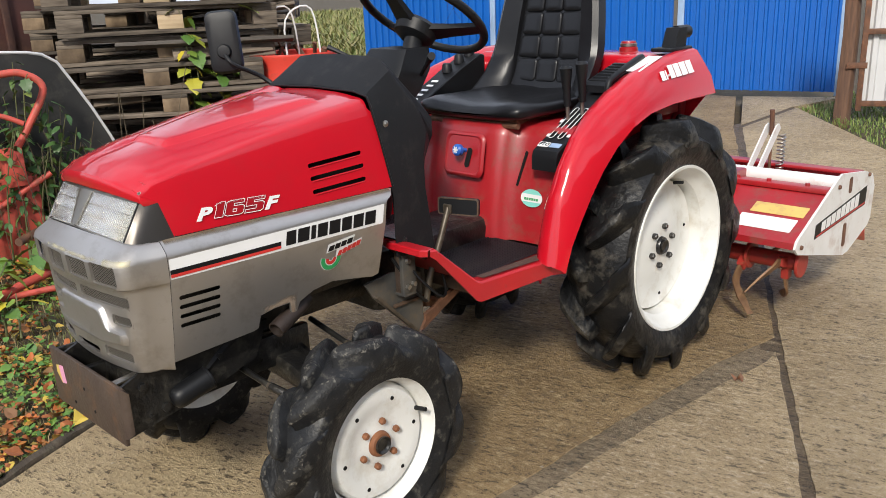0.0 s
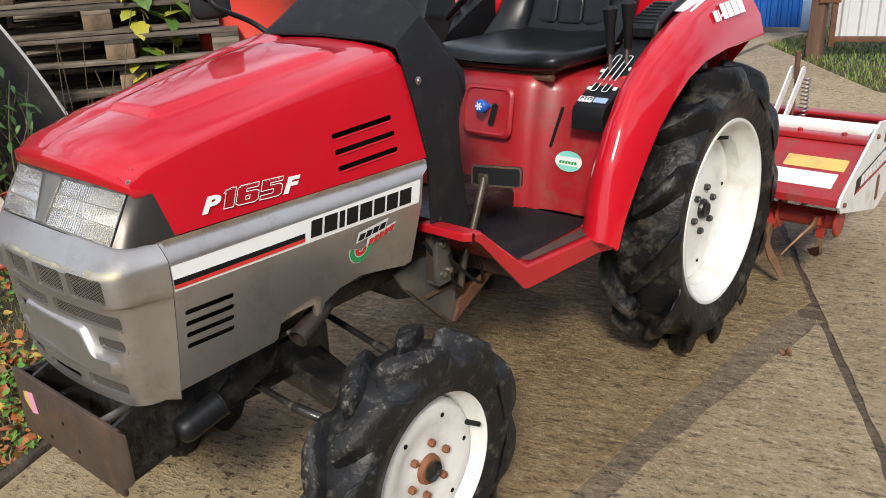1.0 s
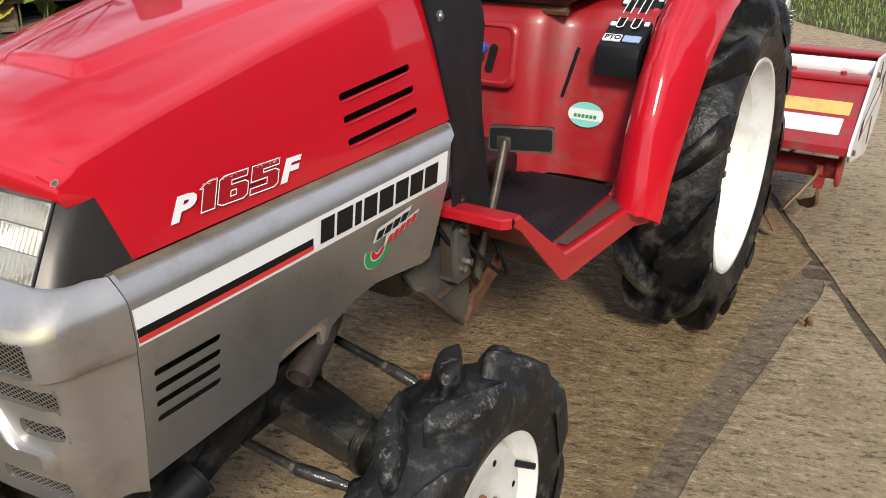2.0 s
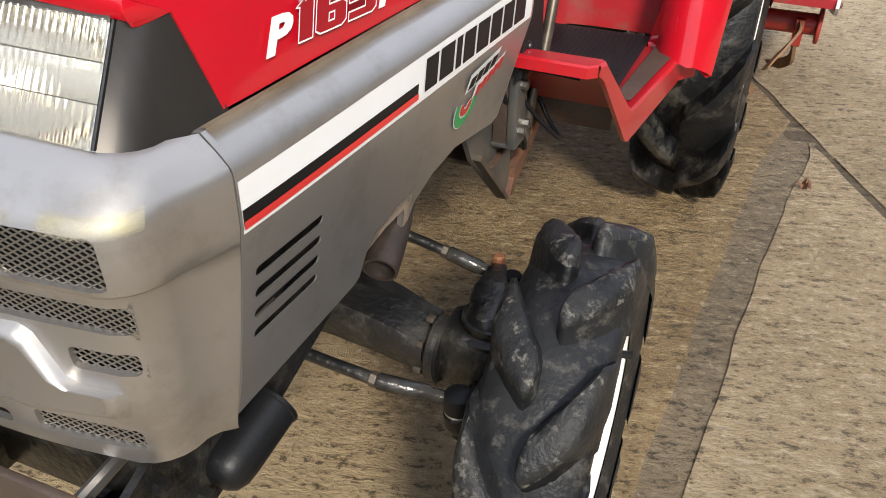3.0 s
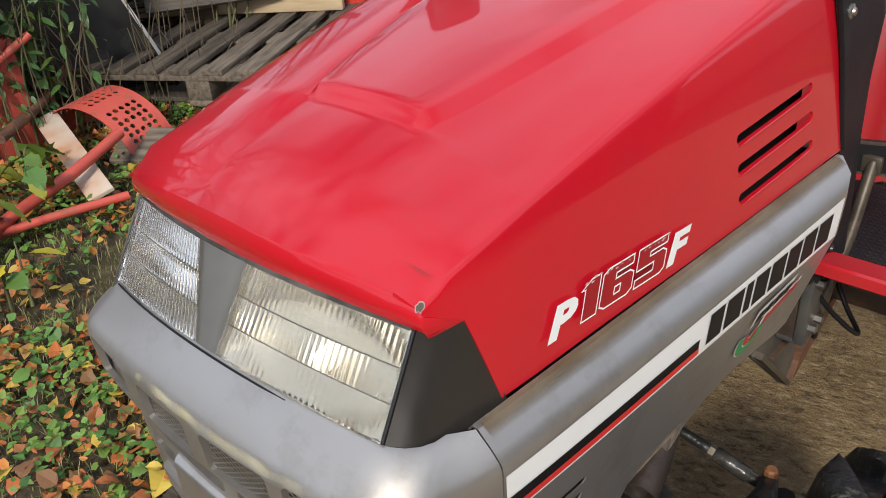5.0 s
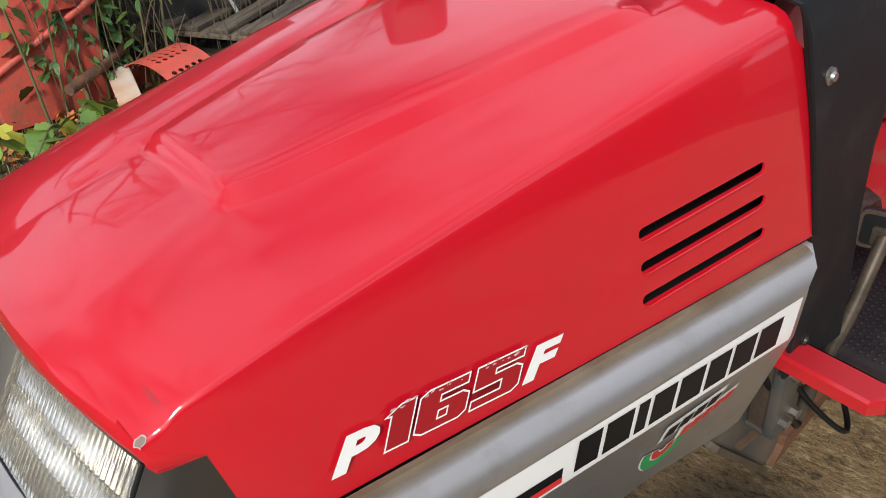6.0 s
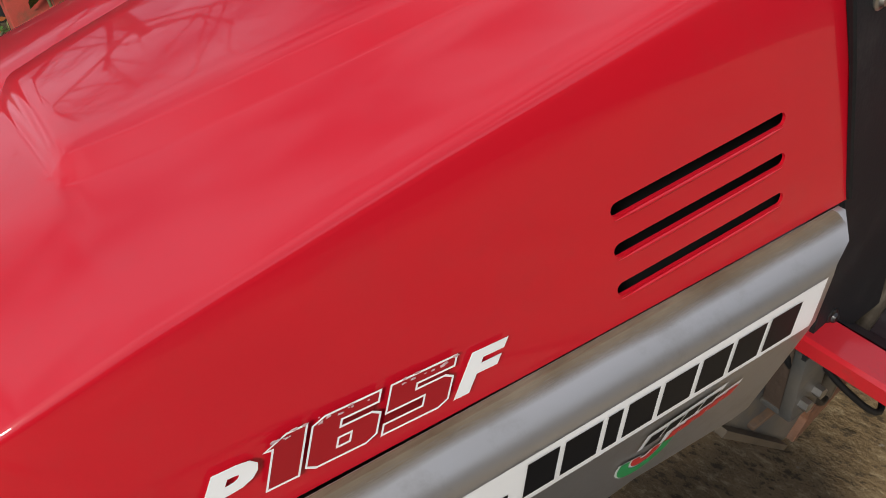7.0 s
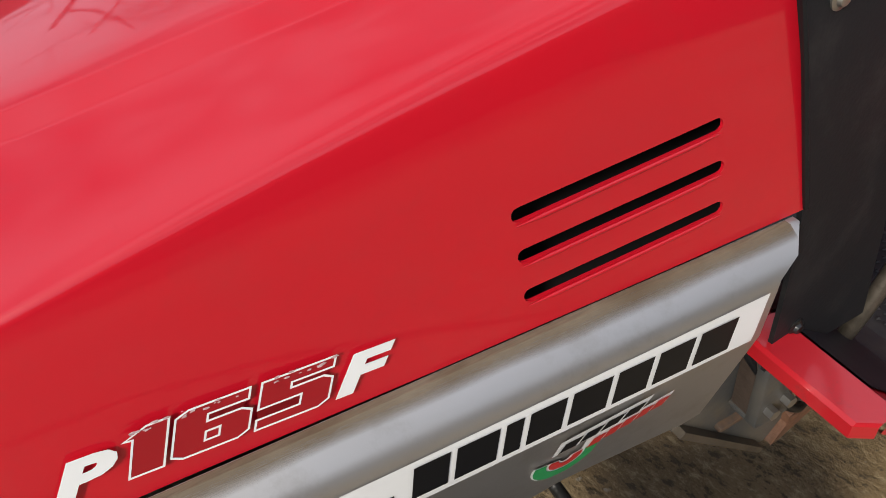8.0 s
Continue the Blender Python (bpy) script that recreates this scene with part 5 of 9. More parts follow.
    for k in range(holes):
        a = 2 * math.pi * (k + 0.1) / holes
        bm = bmesh.new()
        c = Matrix.Translation((0.0052 if dish != "deep" else -0.0135, rim * 0.67 * math.cos(a), rim * 0.67 * math.sin(a)))
        lathe(bm, [(0.0, 0.0015), (0.0048, 0.0015), (0.0048, -0.002)], 10, m @ c)
        part("disc_hole", bm, VOID, rim_ob)
    bm = bmesh.new()
    a = radians(20) if name == "front_wheel" else radians(75)
    p = Vector((mid + w * 0.25 if dish == "deep" else 0.004, rim * 0.78 * math.cos(a), rim * 0.78 * math.sin(a)))
    q = p + Vector((0.03, rim * 0.02, 0.004))
    tube(bm, [m @ p, m @ q], [0.0055, 0.005], 8)
    part("valve", bm, BLACK_PLASTIC, rim_ob, "black rubber valve stem")
    return rim_ob


wheel("front_wheel", (0.410, 0.434, 0.256), 1, 0.262, 0.154, 0.125, "flat", 10, 0.028, 0.42, 0.062, 3, (RUBBER_MUD, RUBBER_MUD), 0.026,
      "white steel front wheel with rusty nuts and muddy tyre", 6, 0.052, 0.0036, RUST_NUT, 6)
wheel("front_wheel", (-0.410, 0.436, 0.256), 181, 0.262, 0.154, 0.125, "flat", 10, 0.031, -0.42, 0.056, 5, (RUBBER_MUD, RUBBER_MUD), 0.026,
      "white steel front wheel on the far side", 6, 0.052, 0.0036, RUST_NUT, 6)
wheel("rear_wheel", (0.395, 1.645, 0.405), 0, 0.412, 0.255, 0.200, "deep", 12, 0.046, 0.36, 0.050, 7, (RUBBER, RUBBER), 0.018,
      "white steel rear wheel with deep tread", 6, 0.062, 0.0012, DARK_IRON, 4)
wheel("rear_wheel", (-0.395, 1.645, 0.405), 180, 0.412, 0.255, 0.200, "deep", 12, 0.046, -0.36, 0.050, 9, (RUBBER, RUBBER), 0.018,
      "white steel rear wheel on the far side", 6, 0.062, 0.0012, DARK_IRON, 4)


# ---- front axle ----
def build_axle():
    yA = 0.440
    bm = bmesh.new()
    for s in (1, -1):
        # cast housing with a flat top, a raised rear lip and a rounded belly
        rows = []
        for x, w, top, low in ((0.02, 0.046, 0.400, 0.330), (0.10, 0.042, 0.387, 0.320), (0.16, 0.038, 0.372, 0.310), (0.200, 0.035, 0.358, 0.300), (0.214, 0.036, 0.353, 0.296)):
            rows.append([(s * x, yA + dy * w, lerp(low, top, f)) for dy, f in ((-0.62, 0.0), (-0.92, 0.18), (-1.0, 0.5), (-0.98, 0.82), (-0.86, 0.96), (0.55, 0.97), (0.62, 1.10), (0.86, 1.10), (0.94, 0.96), (1.0, 0.5), (0.9, 0.15), (0.6, 0.0))])
        loft(bm, rows)
    beam = tp("axle_beam", bm, DARK_IRON, label="black greasy front axle housing", smooth=38)
    for s in (1, -1):
        kx, ky = 0.278, yA + 0.018
        bm = bmesh.new()
        lathe(bm, [(0.0, -0.006), (0.040, -0.006), (0.043, -0.003), (0.043, 0.008), (0.040, 0.011), (0.0, 0.011)], 18, Matrix.Translation((s * 0.222, yA, 0.325)) @ Matrix.Scale(s, 4, (1, 0, 0)))
        fl = part("flange_ring", bm, DARK_IRON, beam, "bolted flange at the axle end", smooth=30)
        for k in range(6):
            a = radians(60 * k + 20)
            bm = bmesh.new()
            lathe(bm, [(0, 0.018), (0.0052, 0.018), (0.0060, 0.014), (0.0060, 0.008)], 6, Matrix.Translation((s * 0.222, yA + 0.036 * math.cos(a), 0.325 + 0.036 * math.sin(a))) @ Matrix.Scale(-s, 4, (1, 0, 0)))
            part("bolt", bm, RUST_ARM, fl)
        bm = bmesh.new()
        # gear casing between the flange and the kingpin, then the upright drum with its bearing cap
        rows = []
        for x, w, top, low in ((0.228, 0.040, 0.362, 0.290), (0.250, 0.046, 0.372, 0.276), (0.285, 0.046, 0.372, 0.262), (0.318, 0.040, 0.350, 0.240), (0.350, 0.036, 0.320, 0.222), (0.376, 0.034, 0.296, 0.218)):
            rows.append([(s * x, ky + w * math.copysign(abs(math.cos(a)) ** 0.55, math.cos(a)), lerp(low, top, 0.5 + 0.5 * math.copysign(abs(math.sin(a)) ** 0.55, math.sin(a)))) for a in [2 * math.pi * k / 16 for k in range(16)]])
        loft(bm, rows)
        part("gear_casing", bm, DARK_IRON, beam, "black greasy gear casing", smooth=45)
        bm = bmesh.new()
        up = Matrix.Translation((s * kx, ky, 0.352)) @ Matrix.Rotation(radians(s * 5), 4, "Y") @ Matrix.Rotation(radians(-90), 4, "Y")
        lathe(bm, [(0.0, 0.044), (0.014, 0.044), (0.022, 0.041), (0.027, 0.035), (0.029, 0.028), (0.0335, 0.027), (0.0345, 0.022), (0.032, 0.020), (0.032, 0.014), (0.037, 0.012), (0.041, 0.010), (0.041, -0.012), (0.037, -0.018),
                   (0.038, -0.024), (0.038, -0.050), (0.033, -0.062), (0.032, -0.095), (0.026, -0.115), (0.0, -0.12)], 26, up)
        part("steering_knuckle", bm, DARK_IRON, beam, "black final drive casting at the kingpin", smooth=32)
        # steering arm: a tapered casting from the bearing cap back to the rusty bolt
        bm = bmesh.new()
        rows = []
        for t, w, z1, z0 in ((-0.16, 0.016, 0.394, 0.376), (0.0, 0.026, 0.404, 0.378), (0.16, 0.026, 0.411, 0.378), (0.38, 0.020, 0.410, 0.376), (0.70, 0.0135, 0.401, 0.370), (0.94, 0.012, 0.394, 0.366), (1.05, 0.009, 0.390, 0.367)):
            x, y = lerp(kx, 0.258, t), lerp(ky + 0.004, 0.553, t)
            rows.append([(s * (x + u * w), y, lerp(z0, z1, f)) for u, f in ((-1, 0), (-1.0, 0.6), (-0.8, 0.88), (-0.35, 1.0), (0.35, 1.0), (0.8, 0.88), (1.0, 0.6), (1, 0))])
        loft(bm, rows)
        part("steering_arm", bm, DARK_IRON, beam, smooth=50)
        bm = bmesh.new()
        lathe(bm, [(0, 0.015), (0.006, 0.015), (0.0085, 0.012), (0.0085, 0.000), (0.011, 0.0), (0.011, -0.012), (0, -0.012)], 8, Matrix.Translation((s * 0.257, 0.552, 0.388)) @ Matrix.Rotation(radians(-90), 4, "Y"))
        part("bolt", bm, RUST_NUT, beam, "rusty steering arm bolt")
        bm = bmesh.new()
        lathe(bm, [(0, 0.020), (0.012, 0.020), (0.014, 0.014), (0.014, 0.002), (0.016, 0.0), (0.016, -0.010), (0.013, -0.014), (0.013, -0.026), (0.0, -0.028)], 14, Matrix.Translation((s * 0.282, 0.532, 0.372)) @ Matrix.Rotation(radians(-90), 4, "Y"))
        part("rubber_boot", bm, BLACK_PLASTIC, beam, "black rubber boot beside the bolt")
        # tie rods, each with a thicker threaded sleeve and a lock nut
        for a, b, c in (((0.250, 0.549, 0.374), (0.192, 0.545, 0.392), (0.05, 0.540, 0.425)), ((0.278, 0.333, 0.356), (0.208, 0.308, 0.376), (0.06, 0.298, 0.400))):
            a, b, c = [Vector((s * p[0], p[1], p[2])) for p in (a, b, c)]
            bm = bmesh.new()
            tube(bm, [b, c], 0.0072, 10)
            rod = part("tie_rod", bm, DARK_IRON, beam, smooth=60)
            bm = bmesh.new()
            tube(bm, [a, a.lerp(b, 0.25), a.lerp(b, 0.3), b, b + (c - b).normalized() * 0.002], [0.0075, 0.0080, 0.0098, 0.0098, 0.0085], 12)
            part("sleeve", bm, GREASY, rod, "grease-shiny threaded sleeve", smooth=35)
            bm = bmesh.new()
            d = (c - b).normalized()
            tube(bm, [b + d * 0.003, b + d * 0.010], 0.0092, 6)
            part("lock_nut", bm, RUST_ARM, rod)
        bm = bmesh.new()
        joint = Matrix.Translation((s * 0.291, 0.334, 0.348)) @ Matrix.Rotation(radians(-90), 4, "Y")
        lathe(bm, [(0, 0.022), (0.010, 0.022), (0.016, 0.018), (0.0175, 0.010), (0.0175, -0.002), (0.0150, -0.004), (0.0150, -0.007), (0.0175, -0.009), (0.0165, -0.024), (0.012, -0.034), (0.008, -0.036), (0.008, -0.044), (0, -0.044)], 18, joint)
        ball = part("ball_joint", bm, BLACK_PLASTIC, beam, "black rubber boot of a ball joint", smooth=40)
        bm = bmesh.new()
        lathe(bm, [(0.0154, -0.0035), (0.0166, -0.0045), (0.0166, -0.0065), (0.0154, -0.0075)], 18, joint)
        part("wire_clip", bm, STEEL, ball, "bright wire clip round the boot")
        bm = bmesh.new()
        tube(bm, bend([(s * 0.291, 0.334, 0.318), (s * 0.292, 0.362, 0.308), (s * 0.288, 0.41, 0.300)], 4), [0.012] * 3 + [0.016] * 6, 10)
        part("knuckle_arm", bm, DARK_IRON, beam)


build_axle()


def build_underside():
    bm = bmesh.new()
    tube(bm, [(0.125, 0.15, 0.40), (0.135, 0.24, 0.47), (0.14, 0.28, 0.50)], 0.011, 8)
    tp("hose", bm, BLACK_PLASTIC, label="black rubber hose under the side panel")
    bm = bmesh.new()
    lathe(bm, [(0.0, -0.046), (0.012, -0.045), (0.020, -0.040), (0.0245, -0.030), (0.0255, -0.018), (0.0255, 0.040), (0.0268, 0.041), (0.0268, 0.045), (0.022, 0.047), (0.0, 0.047)], 24,
          Matrix.Translation((0.152, 0.148, 0.416)) @ Matrix.Rotation(radians(84), 4, "Z") @ Matrix.Rotation(radians(-17), 4, "Y"))
    tp("reservoir", bm, BLACK_PLASTIC, label="black rounded plastic canister under the grille")
    bm = bmesh.new()
    p = bend([(0.166, 0.450, 0.532), (0.184, 0.400, 0.518), (0.196, 0.342, 0.497)], 5)
    tube(bm, p, 0.0195, 14, caps=False)
    tube(bm, p, 0.0165, 14, caps=False)
    for k in range(14):        # the mouth's rim
        bm.verts.ensure_lookup_table()
        n = len(p) * 14
        a, b = n - 14 + k, n - 14 + (k + 1) % 14
        bm.faces.new([bm.verts[i] for i in (a, b, b + n, a + n)])
    tp("exhaust", bm, SOOTY, label="sooty exhaust outlet below the side panel")
    bm = bmesh.new()
    box(bm, -0.10, 0.10, 0.72, 1.75, 0.385, 0.56, 0.03)
    lathe(bm, [(0, -0.36), (0.055, -0.36), (0.055, -0.2), (0.09, -0.14), (0.09, 0.14), (0.055, 0.2), (0.055, 0.36), (0, 0.36)], 20, Matrix.Translation((0, 1.595, 0.415)))
    tp("transmission", bm, DARK_IRON, label="black gearbox housing and rear axle")
    # folded bracket under the foot plate: a hanging plate that ends in a point, and a strut behind it
    side = Matrix(((0, 0, 1, 0.176), (1, 0, 0, 0), (0, 1, 0, 0), (0, 0, 0, 1)))
    bm = bmesh.new()
    prism(bm, [(0.615, 0.520), (0.70, 0.530), (0.802, 0.505), (0.806, 0.372), (0.786, 0.346), (0.770, 0.352), (0.640, 0.478)], 0.007, side)
    ob = tp("step_bracket", bm, GRIMY_PLATE, label="greasy rust-edged iron bracket under the foot plate")
    bm = bmesh.new()
    prism(bm, [(0.788, 0.347), (0.806, 0.372), (0.806, 0.385), (0.955, 0.440), (0.958, 0.424), (0.80, 0.350)], 0.012, Matrix.Translation((0.004, 0, 0)) @ side)
    part("strut", bm, RUST, ob, "rusty strut behind the bracket")
    bm = bmesh.new()
    prism(bm, [(0.640, 0.480), (0.766, 0.354), (0.772, 0.358), (0.646, 0.486)], 0.016, Matrix.Translation((0.003, 0, 0)) @ side)
    part("folded_edge", bm, RUST_ARM, ob, "folded lower edge with grime")
    for x0, x1, y0, y1, z0, z1, mat in ((0.12, 0.191, 0.70, 0.80, 0.435, 0.443, RUST_PLATE), (0.184, 0.218, 0.712, 0.722, 0.47, 0.605, RUST_PLATE), (0.206, 0.220, 0.708, 0.752, 0.472, 0.603, GRIMY_PLATE), (0.183, 0.22, 0.71, 0.752, 0.468, 0.476, GRIMY_PLATE)):
        bm = bmesh.new()
        box(bm, x0, x1, y0, y1, z0, z1, 0.003)
        part("strap", bm, mat, ob, "grimy iron strap")
    bm = bmesh.new()
    box(bm, 0.11, 0.315, 0.885, 0.891, 0.440, 0.491, 0.002)
    part("under_plate", bm, RUST_PLATE, ob, "dusty brown plate under the step")
    bm = bmesh.new()
    tube(bm, [(0.205, 0.708, 0.596), (0.300, 0.712, 0.590)], 0.006, 10)
    part("cross_tube", bm, BLACK_PLASTIC, ob, "black tube under the step's front edge")
    bm = bmesh.new()
    tube(bm, bend([(0.20, 0.73, 0.56), (0.235, 0.76, 0.50), (0.26, 0.80, 0.455), (0.225, 0.85, 0.46), (0.19, 0.86, 0.52)], 6), 0.0035, 7)
    tube(bm, bend([(0.19, 0.70, 0.57), (0.215, 0.74, 0.49), (0.205, 0.80, 0.43), (0.16, 0.86, 0.46)], 6), 0.0045, 7)
    part("cable", bm, BLACK_PLASTIC, ob, "black cables under the step", smooth=60)
    for y, z in ((0.720, 0.495), (0.740, 0.499), (0.722, 0.562)):
        bm = bmesh.new()
        lathe(bm, [(0, 0.008), (0.0065, 0.008), (0.0065, -0.004)], 6, Matrix.Translation((0.221, y, z)))
        part("bolt", bm, STEEL, ob)
    bm = bmesh.new()
    box(bm, 0.10, 0.16, 0.80, 0.90, 0.40, 0.42, 0.004, Matrix.Translation((0.1, 0.8, 0.4)) @ Matrix.Rotation(radians(-14), 4, "X") @ Matrix.Translation((-0.1, -0.8, -0.4)))
    tp("guard_plate", bm, RUST, label="rusty strap under the step")


build_underside()


# ---- cowl and dashboard ----
def build_cowl():
    bm = bmesh.new()
    # half contour from the top's middle round to the low side: front x, z; ridge x, y, z; back x, y, z
    contour = [(0.0, 0.9885, 0.0, 0.735, 1.055, 0.0, 0.90, 0.93), (0.10, 0.9855, 0.10, 0.735, 1.053, 0.10, 0.90, 0.93), (0.158, 0.981, 0.155, 0.732, 1.047, 0.13, 0.895, 0.91),
               (0.194, 0.9745, 0.190, 0.726, 1.022, 0.17, 0.88, 0.89), (0.2015, 0.962, 0.1965, 0.742, 0.995, 0.18, 0.87, 0.87), (0.210, 0.91, 0.202, 0.80, 0.93, 0.18, 0.87, 0.85),
               (0.2185, 0.86, 0.206, 0.826, 0.870, 0.17, 0.87, 0.83), (0.2245, 0.80, 0.209, 0.808, 0.80, 0.16, 0.86, 0.79), (0.229, 0.73, 0.212, 0.806, 0.73, 0.16, 0.85, 0.73),
               (0.2305, 0.66, 0.214, 0.815, 0.66, 0.16, 0.86, 0.66), (0.2305, 0.585, 0.215, 0.828, 0.555, 0.16, 0.87, 0.555)]
    rows = []
    for fx, fz, rx, ry, rz, bx, by, bz in contour[:0:-1] + contour:
        fy = 0.6835 - 0.036 * min(1.0, max(0.0, (fz - 0.77) / 0.19))
        rows.append([(fx, fy, fz), (lerp(fx, rx, 0.08), lerp(fy, ry, 0.08), lerp(fz, rz, 0.09) + 0.0015), (lerp(fx, rx, 0.5), lerp(fy, ry, 0.5), lerp(fz, rz, 0.5) + 0.001),
                     (lerp(fx, rx, 0.94), lerp(fy, ry, 0.94), lerp(fz, rz, 0.95)), (rx, ry, rz), (lerp(rx, bx, 0.08), lerp(ry, by, 0.08), lerp(rz, bz, 0.06)), (bx, by, bz)])
    rows = [[(-x, y, z) for x, y, z in r] for r in rows[:len(contour) - 1]] + rows[len(contour) - 1:]
    sheet(bm, rows)
    cowl = tp("cowl", bm, COWL_GREY, label="dark grey plastic cowl behind the hood", smooth=32)
    thicken(cowl, 0.004)
    for y, z in ((0.688, 0.905), (0.712, 0.62)):
        bm = bmesh.new()
        x = 0.2115 if z > 0.8 else 0.229
        lathe(bm, [(0, 0.004), (0.004, 0.0035), (0.0052, 0.001), (0.0080, 0.0), (0.0080, -0.004)], 14, Matrix.Translation((x, y, z)))
        part("screw", bm, DARK_IRON if z < 0.8 else STEEL, cowl)
    bm = bmesh.new()
    tube(bm, [(-0.196, 0.648, 0.972), (-0.15, 0.648, 0.981), (0, 0.648, 0.985), (0.15, 0.648, 0.981), (0.196, 0.648, 0.971), (0.204, 0.651, 0.95), (0.216, 0.664, 0.87), (0.228, 0.683, 0.76)], 0.0025, 6)
    part("rubber_seal", bm, BLACK_PLASTIC, cowl)
    # instrument pod and column
    bm = bmesh.new()
    rows = []
    for z, y0, y1, w in ((0.62, 0.80, 0.84, 0.05), (0.88, 0.82, 0.89, 0.06), (0.95, 0.83, 0.95, 0.085), (1.00, 0.86, 0.985, 0.085), (1.055, 0.90, 0.995, 0.07)):
        rows.append([(-w, y0, z), (-w * 0.8, y0 - 0.01, z), (w * 0.8, y0 - 0.01, z), (w, y0, z), (w, y1 - 0.02, z), (w * 0.8, y1, z), (-w * 0.8, y1, z), (-w, y1 - 0.02, z)])
    loft(bm, rows)
    part("column_shroud", bm, BLACK_PLASTIC, cowl, "black steering column shroud")
    bm = bmesh.new()
    tube(bm, [(0.02, 0.96, 1.02), (0.01, 0.985, 1.075)], [0.03, 0.024], 14)
    part("column", bm, BLACK_PLASTIC, cowl)
    for a, b, r in (((0.09, 0.93, 0.99), (0.20, 0.86, 1.045), 0.008), ((-0.09, 0.93, 1.0), (-0.2, 0.86, 1.06), 0.006)):
        bm = bmesh.new()
        tube(bm, [a, Vector(a).lerp(Vector(b), 0.6), b], [r * 0.7, r * 0.8, r * 1.3], 8)
        part("lever", bm, BLACK_PLASTIC, cowl)


build_cowl()


def build_steering_wheel():
    c, tilt = Vector((0.0, 1.012, 1.105)), Matrix.Rotation(radians(-35), 4, "X")
    m = Matrix.Translation(c) @ tilt
    bm = bmesh.new()
    R = 0.178
    tube(bm, [m @ Vector((R * math.cos(a), R * math.sin(a), 0.035)) for a in [2 * math.pi * k / 40 for k in range(41)]], 0.0115, 10, caps=False)
    ob = tp("steering_wheel", bm, BLACK_PLASTIC, label="black steering wheel with three spokes", smooth=60)
    bm = bmesh.new()
    lathe(bm, [(0, 0.012), (0.05, 0.010), (0.06, -0.002), (0.055, -0.03), (0.03, -0.045), (0, -0.045)], 24, m @ Matrix.Rotation(radians(-90), 4, "Y"))
    part("boss", bm, BLACK_PLASTIC, ob, smooth=40)
    for a in (20, 160, 270):
        bm = bmesh.new()
        d = Vector((math.cos(radians(a)), math.sin(radians(a)), 0))
        rows = []
        side = Vector((-d.y, d.x, 0))
        for t, w, h, z in ((0.04, 0.030, 0.011, -0.005), (0.10, 0.022, 0.009, 0.012), (0.176, 0.018, 0.008, 0.034)):
            rows.append([m @ (d * t + side * (w * sx) + Vector((0, 0, z + h * sz))) for sx, sz in ((-1, -1), (1, -1), (1, 0.6), (0.7, 1), (-0.7, 1), (-1, 0.6))])
        loft(bm, rows)
        part("spoke", bm, BLACK_PLASTIC, ob)


build_steering_wheel()


def build_mirror():
    bm = bmesh.new()
    m = Matrix.Translation((-0.30, 0.60, 1.090)) @ Matrix.Rotation(radians(48), 4, "Z") @ Matrix.Rotation(radians(-4), 4, "Y") @ Matrix.Rotation(radians(-6), 4, "X")
    rows = []
    for y, g in ((-0.014, 0.72), (-0.010, 0.93), (0.0, 1.0), (0.012, 1.0)):
        rows.append([m @ Vector((u * g, y, v * g)) for u, v in rounded(0.083, 0.160, 0.02, 4)])
    loft(bm, rows)
    ob = tp("mirror", bm, BLACK_PLASTIC, label="black rear-view mirror on a thin rod", smooth=45)
    bm = bmesh.new()
    sheet(bm, [[m @ Vector((u, 0.0135, v)) for u in (-0.036, 0.036)] for v in (-0.074, 0.074)])
    part("mirror_glass", bm, CHROME, ob, "mirror glass")
    bm = bmesh.new()
    tube(bm, bend([m @ Vector((0.0, -0.02, -0.03)), m @ Vector((0.02, -0.03, -0.06)), Vector((-0.24, 0.66, 1.0)), Vector((-0.205, 0.69, 0.965))], 6), 0.006, 8)
    part("mirror_rod", bm, BLACK_PLASTIC, ob)
    bm = bmesh.new()
    lathe(bm, [(0, 0.01), (0.016, 0.008), (0.02, -0.006)], 14, m @ Matrix.Translation((0.0, -0.018, -0.025)) @ Matrix.Rotation(radians(-90), 4, "Z"))
    part("pivot", bm, BLACK_PLASTIC, ob)


build_mirror()


